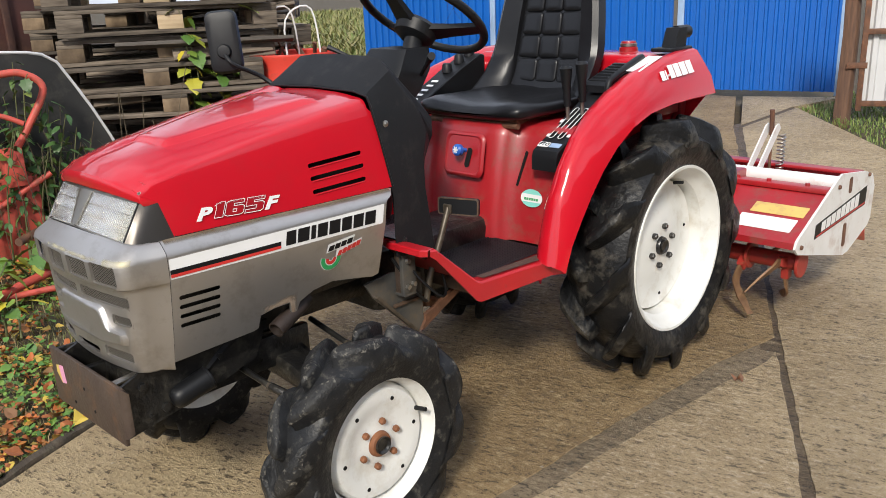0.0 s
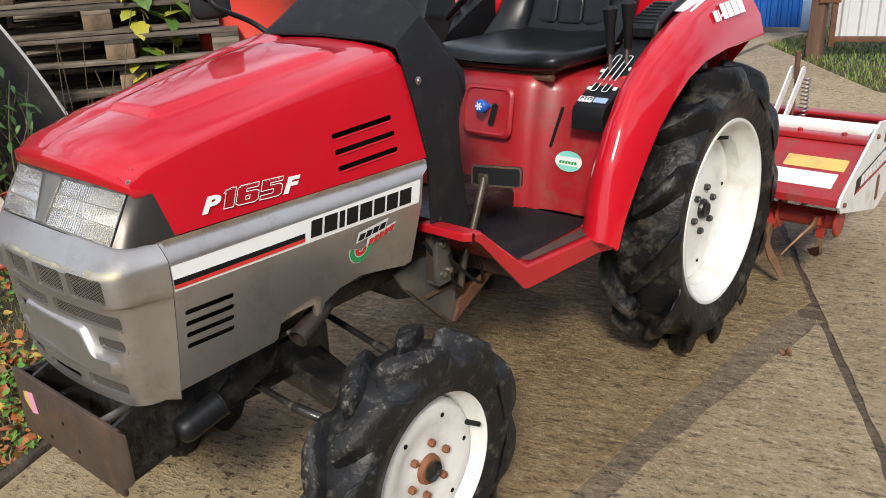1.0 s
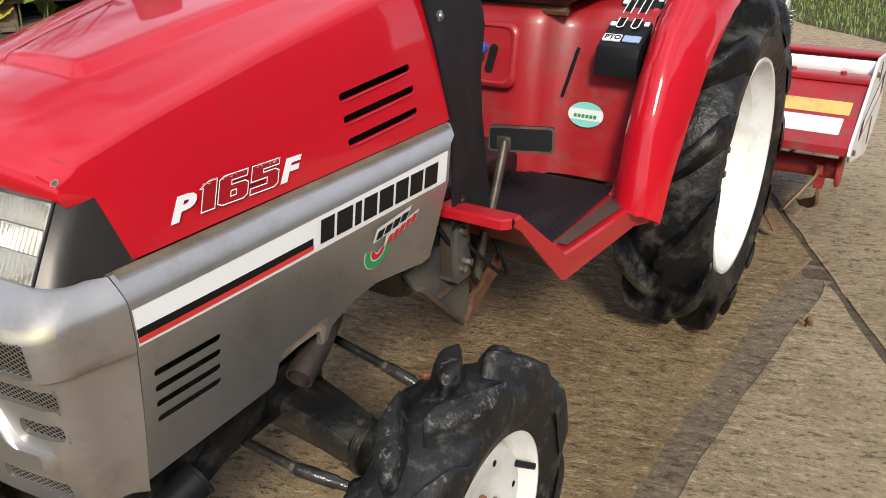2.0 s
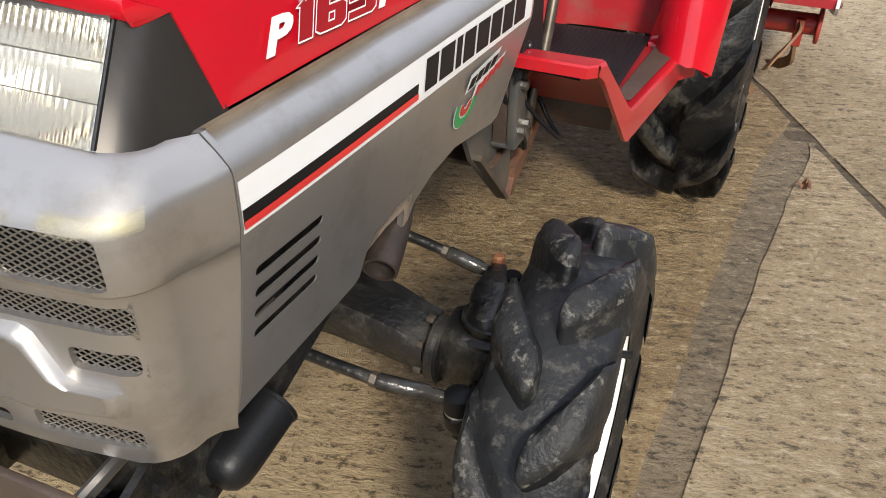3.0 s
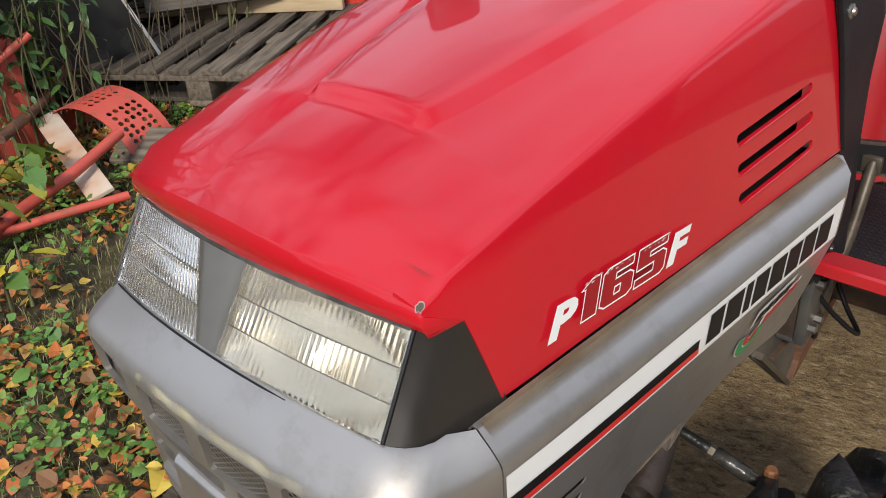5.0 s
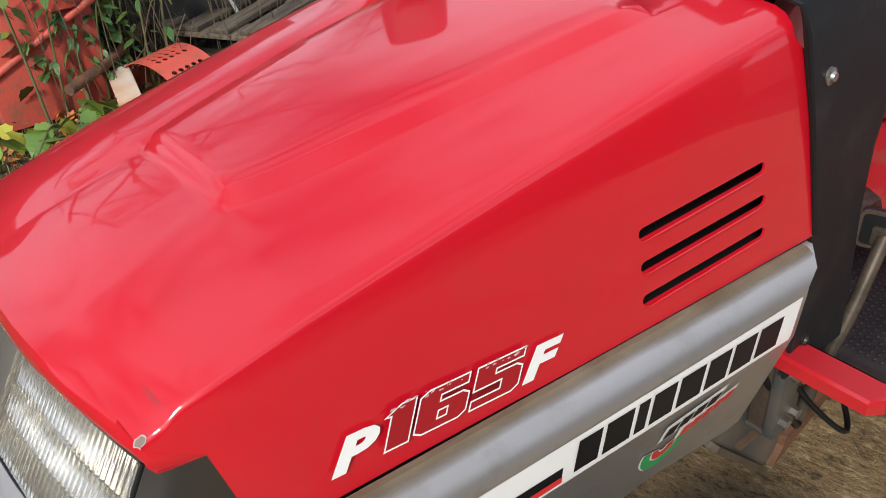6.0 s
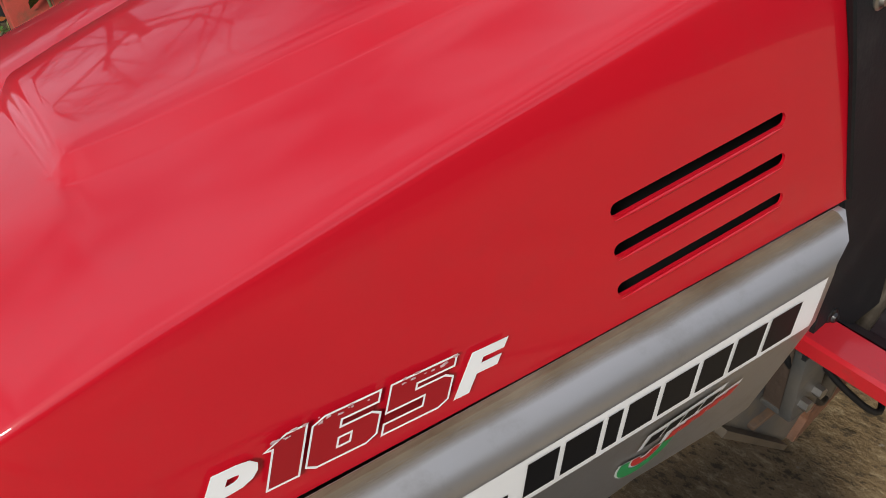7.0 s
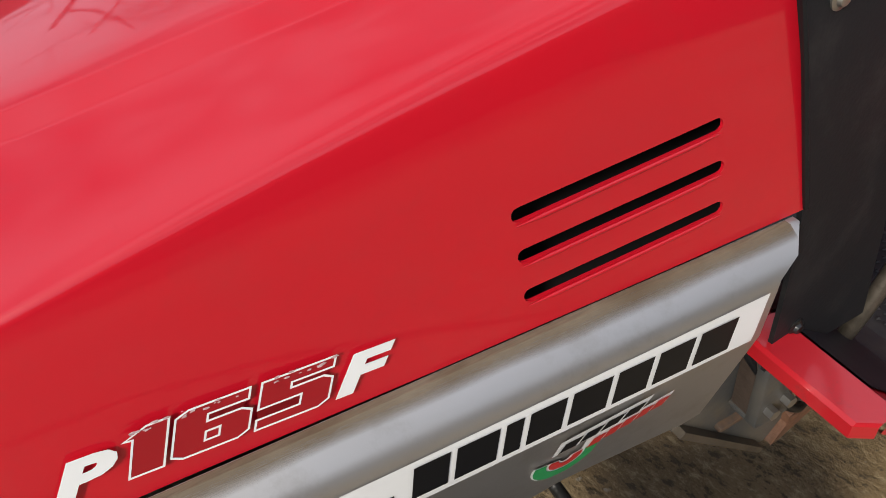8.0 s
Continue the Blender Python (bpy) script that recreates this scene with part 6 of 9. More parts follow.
# ---- platform, fenders and seat ----
def build_platform():
    for s in (1, -1):
        bm = bmesh.new()
        t = 0.004
        # flat tread and its sloping toe board
        def strip(y, z, x0, x1):
            return [(s * x0, y, z), (s * x1, y, z)]
        sheet(bm, [strip(1.17, 0.495, 0.10, 0.385), strip(1.10, 0.495, 0.10, 0.378), strip(0.868, 0.495, 0.10, 0.345), strip(0.84, 0.502, 0.10, 0.341), strip(0.714, 0.612, 0.10, 0.322)])
        plate = tp("foot_plate", bm, RED_WORN_SHADED, label="red sheet-metal foot plate with black mat and worn edge")
        thicken(plate, t)
        # outer flange
        bm = bmesh.new()
        rows = []
        for x, y, z, d in ((0.400, 1.12, 0.497, 0.040), (0.378, 1.10, 0.4975, 0.044), (0.347, 0.850, 0.4975, 0.052), (0.345, 0.838, 0.503, 0.052), (0.328, 0.715, 0.612, 0.024), (0.3235, 0.700, 0.6135, 0.014)):
            rows.append([(s * (x - 0.034), y, z + 0.0015), (s * (x - 0.003), y, z + 0.003), (s * (x + 0.001), y, z + 0.002), (s * (x + 0.004), y, z - 0.003), (s * (x + 0.002), y, z - d), (s * (x - 0.004), y, z - d)])
        sheet(bm, rows)
        part("flange", bm, RED_EDGE, plate, smooth=24)
        bm = bmesh.new()
        rows = []
        for x, y, z in ((0.326, 0.698, 0.612), (0.316, 0.681, 0.6145), (0.235, 0.678, 0.6165), (0.205, 0.678, 0.6165)):
            rows.append([(s * x, 0.717, 0.611), (s * x, 0.713, 0.6165), (s * x, y - 0.002, z + 0.004), (s * x, y - 0.0055, z + 0.0015), (s * x, y - 0.006, z - 0.012)])
        sheet(bm, rows)
        part("front_lip", bm, RED_EDGE, plate, smooth=24)
        # mat
        bm = bmesh.new()
        sheet(bm, [[(s * x, y, z + 0.004) for x in (0.10, 0.30, x1)] for y, z, x1 in ((1.165, 0.495, 0.315), (0.868, 0.495, 0.312), (0.84, 0.502, 0.312), (0.717, 0.6105, 0.296))])
        rng = random.Random(3)
        for i in range(26):
            for j in range(22):
                y, x = 0.885 + 0.0106 * i, 0.112 + 0.009 * j
                if x < 0.306:
                    h = 0.5005
                    a = [(x - 0.0032, y), (x, y - 0.004), (x + 0.0032, y), (x, y + 0.004)]
                    vs = [bm.verts.new((s * u, v, h)) for u, v in a] + [bm.verts.new((s * x, y, h + 0.0016))]
                    for q in range(4):
                        bm.faces.new((vs[q], vs[(q + 1) % 4], vs[4]))
        part("mat", bm, MAT_RUBBER, plate, "black studded rubber mat", smooth=0)
        # worn bare ledge
        bm = bmesh.new()
        sheet(bm, [[(s * lerp(0.317, 0.332, k / 10) + 0.002 * noise.noise((k, 1, 0)), lerp(0.868, 1.11, k / 10), 0.5030), (s * lerp(0.342, 0.371, k / 10) + 0.003 * noise.noise((k, 5, 0)), lerp(0.866, 1.11, k / 10), 0.5036)] for k in range(11)])
        part("worn_edge", bm, RUST_PLATE, plate, "worn rusty tread edge")


build_platform()


def build_pedal():
    for s, x, lab in ((1, 0.236, "black pedal plate with worn brown rim on a steel arm"), (-1, -0.22, "black pedal plate on the far side")):
        m = Matrix.Translation((x, 0.900, 0.666)) @ Matrix.Rotation(radians(19 * s), 4, "Z") @ Matrix.Rotation(radians(86), 4, "X")
        bm = bmesh.new()
        rows = []
        for g, w in ((0.95, -0.008), (1.0, -0.005), (1.0, 0.004), (0.95, 0.007)):
            rows.append([m @ Vector((u * g, v * g, w)) for u, v in rounded(0.112, 0.044, 0.007, 3)])
        loft(bm, rows)
        ob = tp("pedal", bm, BLACK_PLASTIC, label=lab, smooth=40)
        bm = bmesh.new()
        outer, inner = rounded(0.113, 0.045, 0.007, 3), rounded(0.106, 0.038, 0.005, 3)
        loft(bm, [[m @ Vector((u, v, w)) for u, v in line] for line, w in ((outer, 0.004), (outer, 0.0085), (inner, 0.0085), (inner, 0.006))], True, False)
        part("pedal_rim", bm, RUST_PLATE, ob, "worn brown metal rim")
        bm = bmesh.new()
        px = x - 0.023 * s
        tube(bm, bend([(px, 0.884, 0.664), (px, 0.874, 0.640), (px, 0.842, 0.568), (px - 0.006 * s, 0.815, 0.50), (px - 0.01 * s, 0.80, 0.43)], 4), 0.0082, 10)
        part("pedal_arm", bm, RUST_ARM, ob, "brownish bare steel pedal arm", smooth=60)
        bm = bmesh.new()
        box(bm, px - 0.014, px + 0.012, 0.877, 0.886, 0.648, 0.672, 0.003)
        part("pedal_lug", bm, RUST_ARM, ob)


build_pedal()

TOP = [(1.062, 0.495), (1.075, 0.56), (1.105, 0.660), (1.150, 0.745), (1.205, 0.815), (1.275, 0.870), (1.36, 0.913), (1.46, 0.950), (1.58, 0.978), (1.70, 0.992), (1.80, 0.994)]
LIP = [(1.092, 0.472), (1.115, 0.54), (1.150, 0.600), (1.190, 0.660), (1.240, 0.722), (1.300, 0.775), (1.374, 0.820), (1.46, 0.846), (1.58, 0.858), (1.70, 0.861), (1.838, 0.862)]


def build_fender(s):
    bm = bmesh.new()
    rows = []
    n = 40
    for k in range(n + 1):
        f = k / n * (len(TOP) - 1)
        i = min(int(f), len(TOP) - 2)
        t = f - i
        ty, tz = lerp(TOP[i][0], TOP[i + 1][0], t), lerp(TOP[i][1], TOP[i + 1][1], t)
        ly, lz = lerp(LIP[i][0], LIP[i + 1][0], t), lerp(LIP[i][1], LIP[i + 1][1], t)
        inner = 0.336
        ridge = lerp(0.395, 0.405, k / n)
        lip = lerp(0.430, 0.452, min(1, k / n * 1.6))
        # the inner wall drops to the platform
        iy, iz = ty + 0.06 * (1 - k / n), max(0.50, tz - 0.30)
        pts = [(inner - 0.02, lerp(ty, iy, 1), lerp(tz, iz, 1)), (inner - 0.003, ty + 0.050, tz - 0.080), (inner, ty + 0.030, tz - 0.052), (inner + 0.009, ty + 0.014, tz - 0.026), (inner + 0.026, ty + 0.003, tz - 0.006), (ridge - 0.016, ty, tz + 0.001),
               (ridge - 0.002, lerp(ty, ly, 0.04), tz - 0.004), (ridge + 0.008, lerp(ty, ly, 0.16), lerp(tz, lz, 0.16)), (lerp(ridge, lip, 0.8), lerp(ty, ly, 0.6), lerp(tz, lz, 0.6)), (lip, ly, lz), (lip - 0.006, ly + 0.001, lz - 0.004), (lip - 0.02, ly + 0.006, lz + 0.004)]
        rows.append([(s * x, y, z) for x, y, z in pts])
    sheet(bm, rows)
    end = [Vector(p) for p in rows[-1]]
    bm.faces.new([bm.verts.new(p) for p in end])
    ob = tp("fender", bm, RED, label="red rear fender with white maker's block letters", smooth=45)
    return thicken(ob, 0.004, 0.0, 45)


fender_left = build_fender(1)
fender_right = build_fender(-1)


def frame_on(p, along, up):
    """A drawing frame at p: u along, v up, w out of the surface."""
    u = Vector(along).normalized()
    v = Vector(up)
    v = (v - u * v.dot(u)).normalized()
    return Matrix.Translation(p) @ Matrix((u, v, u.cross(v))).transposed().to_4x4()


def build_fender_marks():
    # white blocks of the maker's mark on the outer skirt
    base = frame_on((0.4355, 1.548, 0.9245), (0.010, 0.175, 0.011), (-0.55, 0, 1))
    x = 0.0
    for w, h in ((0.023, 0.028), (0.008, 0.028), (0.008, 0.007), (0.026, 0.040), (0.029, 0.040), (0.031, 0.040), (0.030, 0.040)):
        bm = bmesh.new()
        v0 = 0.008 if h < 0.01 else 0
        prism(bm, [(x, v0), (x + w - 0.003, v0), (x + w + 0.001, v0 + h), (x + 0.004, v0 + h)], 0.0012, base)
        part("mark_block", bm, DECAL_WHITE, fender_left)
        x += w + 0.002
    bm = bmesh.new()
    prism(bm, rounded(0.125, 0.046, 0.002), 0.0012, frame_on((0.376, 1.545, 0.9715), (0, 1, 0.27), (-1, 0, 0)))
    part("label", bm, DECAL_WHITE, fender_left, "white warning label")
    bm = bmesh.new()
    prism(bm, rounded(0.010, 0.044, 0.001), 0.0016, frame_on((0.376, 1.598, 0.9838), (0, 1, 0.27), (-1, 0, 0)))
    part("label_bar", bm, DECAL_BLACK, fender_left)


build_fender_marks()


def build_bulkhead():
    """Red cover over the gearbox, between the fenders, with a central hump."""
    bm = bmesh.new()
    xs = [-0.334, -0.20, -0.155, -0.135, -0.115, -0.06, 0, 0.06, 0.115, 0.135, 0.155, 0.20, 0.334]
    rows = []
    for x in xs:
        a = abs(x)
        hump = 1.0 if a < 0.116 else (0.6 if a < 0.14 else (0.12 if a < 0.16 else 0.0))
        base = 1.205 - 0.055 * hump
        row = []
        for z, back in ((0.49, 0.0), (0.52, 0.004), (0.60, 0.012), (0.70, 0.03), (0.78, 0.05), (0.812, 0.065), (0.822, 0.10), (0.822, 0.48)):
            row.append((x, base + back if back < 0.4 else 1.66, z + 0.012 * hump * (z > 0.75)))
        rows.append(row)
    sheet(bm, rows)
    # darker red than the fenders: the shade below the seat is in the colour
    ob = tp("gearbox_cover", bm, RED_WORN_SHADED, label="red sheet-metal gearbox cover under the seat", smooth=50)
    # pressed plate with the blue knob
    bm = bmesh.new()
    m = frame_on((0.014, 1.1635, 0.735), (1, 0, 0), (0, 0.18, 1))
    rings = []
    for g, w in ((1.0, -0.002), (0.93, 0.005), (0.86, 0.006), (0.80, 0.002)):
        rings.append([m @ Vector((u * g, v * g, w)) for u, v in rounded(0.155, 0.13, 0.024, 4)])
    loft(bm, rings, True, False)
    bm.faces.new([bm.verts.new(p) for p in rings[-1]])
    part("pressed_plate", bm, RED_WORN_SHADED, ob, smooth=50)
    bm = bmesh.new()
    prism(bm, rounded(0.018, 0.058, 0.008), 0.001, m @ Matrix.Translation((0.022, -0.008, 0.004)) @ Matrix.Rotation(radians(-12), 4, "Z"))
    part("slot", bm, VOID, ob, "black slot")
    bm = bmesh.new()
    lathe(bm, [(0, 0.045), (0.012, 0.045), (0.017, 0.040), (0.017, 0.028), (0.007, 0.025), (0.007, 0.0)], 16, m @ Matrix.Translation((0.006, 0.012, 0)) @ Matrix.Rotation(radians(-90), 4, "Y"))
    part("knob", bm, BLUE_KNOB, ob, "round blue knob")
    for k in range(3):
        bm = bmesh.new()
        prism(bm, rounded(0.02, 0.004, 0.001), 0.0008, m @ Matrix.Translation((0.006, 0.012, 0.045)) @ Matrix.Rotation(radians(60 * k), 4, "Z"))
        part("knob_mark", bm, DECAL_WHITE, ob)
    # oval safety sticker with bars for its small writing
    bm = bmesh.new()
    m = frame_on((0.222, 1.2175, 0.620), (1, 0.0, 0), (0, 0.17, 1))
    oval = [(0.038 * math.cos(a), 0.0255 * math.sin(a)) for a in [2 * math.pi * k / 28 for k in range(28)]]
    prism(bm, oval, 0.0008, m @ Matrix.Translation((0, 0, 0.001)))
    st = part("sticker", bm, DECAL_TEAL, ob, "oval teal and white safety sticker")
    bm = bmesh.new()
    prism(bm, [(x, y) for x, y in oval if abs(y) < 0.014], 0.0006, m @ Matrix.Translation((0, 0, 0.0018)))
    part("sticker_field", bm, DECAL_WHITE, ob)
    for k in range(6):
        bm = bmesh.new()
        prism(bm, rounded(0.0065, 0.007, 0.001), 0.0004, m @ Matrix.Translation((-0.022 + 0.0085 * k, -0.003, 0.0026)))
        part("sticker_bar", bm, DECAL_GREEN, ob)
    bm = bmesh.new()
    tube(bm, [m @ Vector((-0.055, 0.03, 0.003)), m @ Vector((-0.03, 0.13, 0.003))], 0.004, 6)
    part("slot", bm, VOID, ob, "long black slot")
    # rear deck with the filler cap
    bm = bmesh.new()
    box(bm, -0.345, 0.345, 1.64, 1.83, 0.80, 0.985, 0.02, None, 3)
    deck = tp("rear_deck", bm, RED, label="red rear deck between the fenders")
    bm = bmesh.new()
    lathe(bm, [(0, 0.035), (0.022, 0.035), (0.024, 0.03), (0.024, 0.018), (0.029, 0.016), (0.029, 0.004), (0.034, 0.0), (0.034, -0.01)], 20, Matrix.Translation((0.205, 1.735, 0.985)) @ Matrix.Rotation(radians(-90), 4, "Y"))
    part("filler_cap", bm, RED_WORN_SHADED, deck, "red filler cap with bare steel ring")
    bm = bmesh.new()
    lathe(bm, [(0.0245, 0.029), (0.0262, 0.028), (0.0262, 0.020), (0.0245, 0.019)], 20, Matrix.Translation((0.205, 1.735, 0.985)) @ Matrix.Rotation(radians(-90), 4, "Y"))
    part("cap_ring", bm, STEEL, deck)


build_bulkhead()


def build_levers():
    for s in (1, -1):
        bm = bmesh.new()
        rows = []
        for y, z, low in ((1.188, 0.750, 0.712), (1.194, 0.7670, 0.714), (1.26, 0.8000, 0.74), (1.34, 0.8392, 0.77), (1.44, 0.8882, 0.80), (1.54, 0.930, 0.83), (1.56, 0.925, 0.84)):
            z, low = (z, low) if s > 0 else (z + 0.058, low + 0.03)
            rows.append([(s * 0.246, y, low), (s * 0.246, y, z - 0.003), (s * 0.249, y, z), (s * 0.327, y, z), (s * 0.330, y, z - 0.003), (s * 0.330, y, low)])
        loft(bm, rows)
        ob = tp("lever_console", bm, BLACK_PLASTIC, label="black lever console along the fender with white marks" if s > 0 else "black switch console along the far fender", smooth=30)
        top = frame_on((s * 0.288, 1.205, 0.775), (-1 * s, 0, 0), (0, 0.25, 0.118))
        if s > 0:
            top = frame_on((0.288, 1.205, 0.7735), (1, 0, 0), (0, 0.245, 0.12))
            for x in (-0.018, 0.012):
                bm = bmesh.new()
                out = rounded(0.017, 0.15, 0.008, 4, x, 0.115)
                inn = rounded(0.012, 0.145, 0.0058, 4, x, 0.115)
                rings = [[top @ Vector((u, v, 0.0040)) for u, v in out], [top @ Vector((u, v, 0.0040)) for u, v in inn]]
                loft(bm, rings, True, False)
                part("slot_outline", bm, DECAL_WHITE, ob, "white outline round a lever slot")
                bm = bmesh.new()
                prism(bm, inn, 0.0030, top)
                part("lever_slot", bm, VOID, ob)
            for x, v, mat in ((-0.034, 0.055, DECAL_WHITE), (-0.034, 0.125, DECAL_WHITE), (0.032, 0.06, DECAL_WHITE), (0.034, 0.105, DECAL_RED), (0.034, 0.14, DECAL_WHITE), (-0.034, 0.085, DECAL_RED)):
                bm = bmesh.new()
                prism(bm, rounded(0.010, 0.012, 0.002), 0.002, top @ Matrix.Translation((x, v, 0)))
                part("mark", bm, mat, ob)
            bm = bmesh.new()
            prism(bm, rounded(0.036, 0.020, 0.002), 0.002, top @ Matrix.Translation((-0.020, 0.012, 0)))
            part("label", bm, DECAL_WHITE, ob, "white label with black letters")
            lettering("letters", "PTO", 0.017, DECAL_BLACK, ob, top @ Matrix.Translation((-0.035, 0.007, 0.0025)), 0, 0.0003)
            bm = bmesh.new()
            prism(bm, rounded(0.034, 0.018, 0.002), 0.002, top @ Matrix.Translation((0.019, 0.012, 0)))
            part("label", bm, BLUE_PALE, ob, "pale blue label")
            for x, y, z, lean in ((0.270, 1.325, 0.842, 0.004), (0.300, 1.35, 0.853, 0.012)):
                bm = bmesh.new()
                tube(bm, [(x, y, z - 0.02), (x + lean * 0.5, y - 0.012, z + 0.08)], 0.0055, 8)
                lv = part("lever", bm, STEEL, ob)
                bm = bmesh.new()
                tube(bm, [(x + lean * 0.4, y - 0.006, z + 0.03), (x + lean * 0.5, y - 0.012, z + 0.09), (x + lean * 0.6, y - 0.014, z + 0.112), (x + lean * 0.6, y - 0.016, z + 0.135), (x + lean * 0.6, y - 0.016, z + 0.142)], [0.010, 0.0125, 0.0155, 0.018, 0.012], 12)
                part("grip", bm, BLACK_PLASTIC, ob, "black lever grip")
        else:
            for k in range(7):
                bm = bmesh.new()
                p = Vector(table([(0, -0.288, 1.215, 0.839), (6, -0.288, 1.36, 0.910)], k))
                prism(bm, rounded(0.028, 0.010, 0.002), 0.0012, frame_on(p + Vector((0, 0, 0.002)), (1, 0, 0), (0, 0.245, 0.12)))
                part("label", bm, DECAL_WHITE, ob)
            for y, z in ((1.42, 0.935), (1.48, 0.960), (1.53, 0.978)):
                bm = bmesh.new()
                lathe(bm, [(0, 0.03), (0.012, 0.03), (0.016, 0.024), (0.018, 0.0)], 14, Matrix.Translation((-0.288, y, z)) @ Matrix.Rotation(radians(-90), 4, "Y"))
                part("switch_knob", bm, BLACK_PLASTIC, ob, "black rotary switch knob")
    # black arm pad and grab bar by the seat
    bm = bmesh.new()
    rows = []
    for y, z in ((1.43, 0.918), (1.44, 0.926), (1.50, 0.945), (1.585, 0.968), (1.60, 0.966)):
        rows.append([(0.246, y, z - 0.02), (0.246, y, z - 0.003), (0.251, y, z), (0.327, y, z), (0.332, y, z - 0.003), (0.332, y, z - 0.02)])
    loft(bm, rows)
    ob = tp("arm_pad", bm, BLACK_PLASTIC, label="ribbed black arm pad on the fender")
    for k in range(7):
        bm = bmesh.new()
        y = 1.447 + 0.02 * k
        z = table([(1.44, 0.927), (1.50, 0.946), (1.585, 0.969)], y)[0]
        box(bm, 0.254, 0.324, y, y + 0.009, z - 0.002, z + 0.003, 0.001)
        part("rib", bm, BLACK_PLASTIC, ob)
    bm = bmesh.new()
    tube(bm, bend([(0.335, 1.60, 0.975), (0.345, 1.57, 0.985), (0.345, 1.44, 0.945), (0.345, 1.41, 0.925), (0.343, 1.405, 0.885)], 4), 0.0095, 10)
    part("grab_bar", bm, BLACK_PLASTIC, ob, smooth=60)
    # rear lamp bracket on the fender
    bm = bmesh.new()
    box(bm, 0.315, 0.385, 1.68, 1.81, 0.992, 1.004, 0.004)
    ob = tp("work_lamp", bm, BLACK_PLASTIC, label="small black work lamp on the fender top")
    bm = bmesh.new()
    loft(bm, [[(x, y, z) for x, y in ((0.33, a), (0.375, a), (0.375, b), (0.33, b))] for a, b, z in ((1.72, 1.785, 1.004), (1.735, 1.79, 1.045), (1.745, 1.79, 1.06))])
    tube(bm, [(0.352, 1.76, 1.045), (0.352, 1.83, 1.045)], 0.020, 14)
    part("lamp_arm", bm, BLACK_PLASTIC, ob)
    bm = bmesh.new()
    lathe(bm, [(0, 0.008), (0.012, 0.006), (0.019, 0.0)], 14, Matrix.Translation((0.352, 1.831, 1.045)) @ Matrix.Rotation(radians(90), 4, "Z"))
    part("lamp_lens", bm, STEEL, ob)


build_levers()


def build_seat():
    bm = bmesh.new()
    rows = []
    # cushion, from front to back: y, half width, low z, high z
    for y, w, lo, hi in ((1.185, 0.15, 0.850, 0.864), (1.190, 0.185, 0.842, 0.876), (1.205, 0.200, 0.834, 0.886), (1.26, 0.212, 0.832, 0.891), (1.40, 0.217, 0.834, 0.888), (1.52, 0.215, 0.840, 0.892), (1.60, 0.205, 0.848, 0.905), (1.645, 0.18, 0.86, 0.90)):
        ring = []
        for k in range(24):
            a = 2 * math.pi * k / 24
            cx, cz = math.copysign(abs(math.cos(a)) ** 0.45, math.cos(a)), math.copysign(abs(math.sin(a)) ** 0.6, math.sin(a))
            dip = -0.016 * max(0, 1 - (cx / 0.75) ** 2) * (1 if cz > 0 else 0)
            ring.append((w * cx, y, (lo + hi) / 2 + (hi - lo) / 2 * cz + dip))
        rows.append(ring)
    loft(bm, rows)
    ob = tp("seat", bm, VINYL, label="black vinyl driver's seat with stitched squares", smooth=50)
    # one-piece wrap of the back
    def back(u, v, d):
        """u -1..1 across, v 0..1 up, d: out of the face."""
        w = table([(0, 0.213), (0.25, 0.207), (0.55, 0.192), (0.85, 0.17), (1, 0.14)], v)[0]
        z = lerp(0.868, 1.30, v)
        y = table([(0, 1.565), (0.12, 1.592), (0.5, 1.625), (1, 1.668)], v)[0]
        wing = (0.035 + 0.085 * max(0.0, 1 - v / 0.34) ** 1.6) * max(0, abs(u) - 0.55) / 0.45
        return Vector((w * u, y - wing - d, z))
    bm = bmesh.new()
    rings = []
    us = [-1, -0.92, -0.7, -0.62, -0.60, -0.3, 0, 0.3, 0.60, 0.62, 0.7, 0.92, 1]
    for k in range(15):
        v = k / 14
        front = [back(u, v, 0.026 if 0.61 < abs(u) < 0.95 else (0.012 if abs(u) < 0.61 else 0.008)) for u in us]
        rear = [back(u, v, -0.03) for u in us[::-1]]
        rings.append(front + rear)
    loft(bm, rings)
    part("backrest", bm, VINYL, ob, "black vinyl backrest with side bolsters", smooth=50)
    for i in range(3):
        for j in range(5):
            bm = bmesh.new()
            u0, u1 = -0.585 + 0.39 * i, -0.585 + 0.39 * (i + 1)
            v0, v1 = 0.08 + 0.165 * j, 0.08 + 0.165 * (j + 1)
            rows = []
            for g, d in ((0.995, 0.010), (0.97, 0.0155), (0.86, 0.0185), (0.4, 0.0195)):
                cu, cv = (u0 + u1) / 2, (v0 + v1) / 2
                rows.append([back(cu + (u1 - u0) * x * g, cv + (v1 - v0) * y * g, d) for x, y in rounded(1, 1, 0.16, 3)])
            loft(bm, rows)
            part("pad_square", bm, VINYL, ob, smooth=60)
    bm = bmesh.new()
    box(bm, -0.15, 0.15, 1.24, 1.56, 0.818, 0.834, 0.004)
    tube(bm, [(-0.17, 1.225, 0.820), (0.17, 1.225, 0.820)], 0.010, 8)
    tube(bm, [(-0.17, 1.225, 0.836), (0.17, 1.225, 0.836)], 0.008, 8)
    part("seat_slide", bm, RUST, ob, "rusty seat slide")


build_seat()


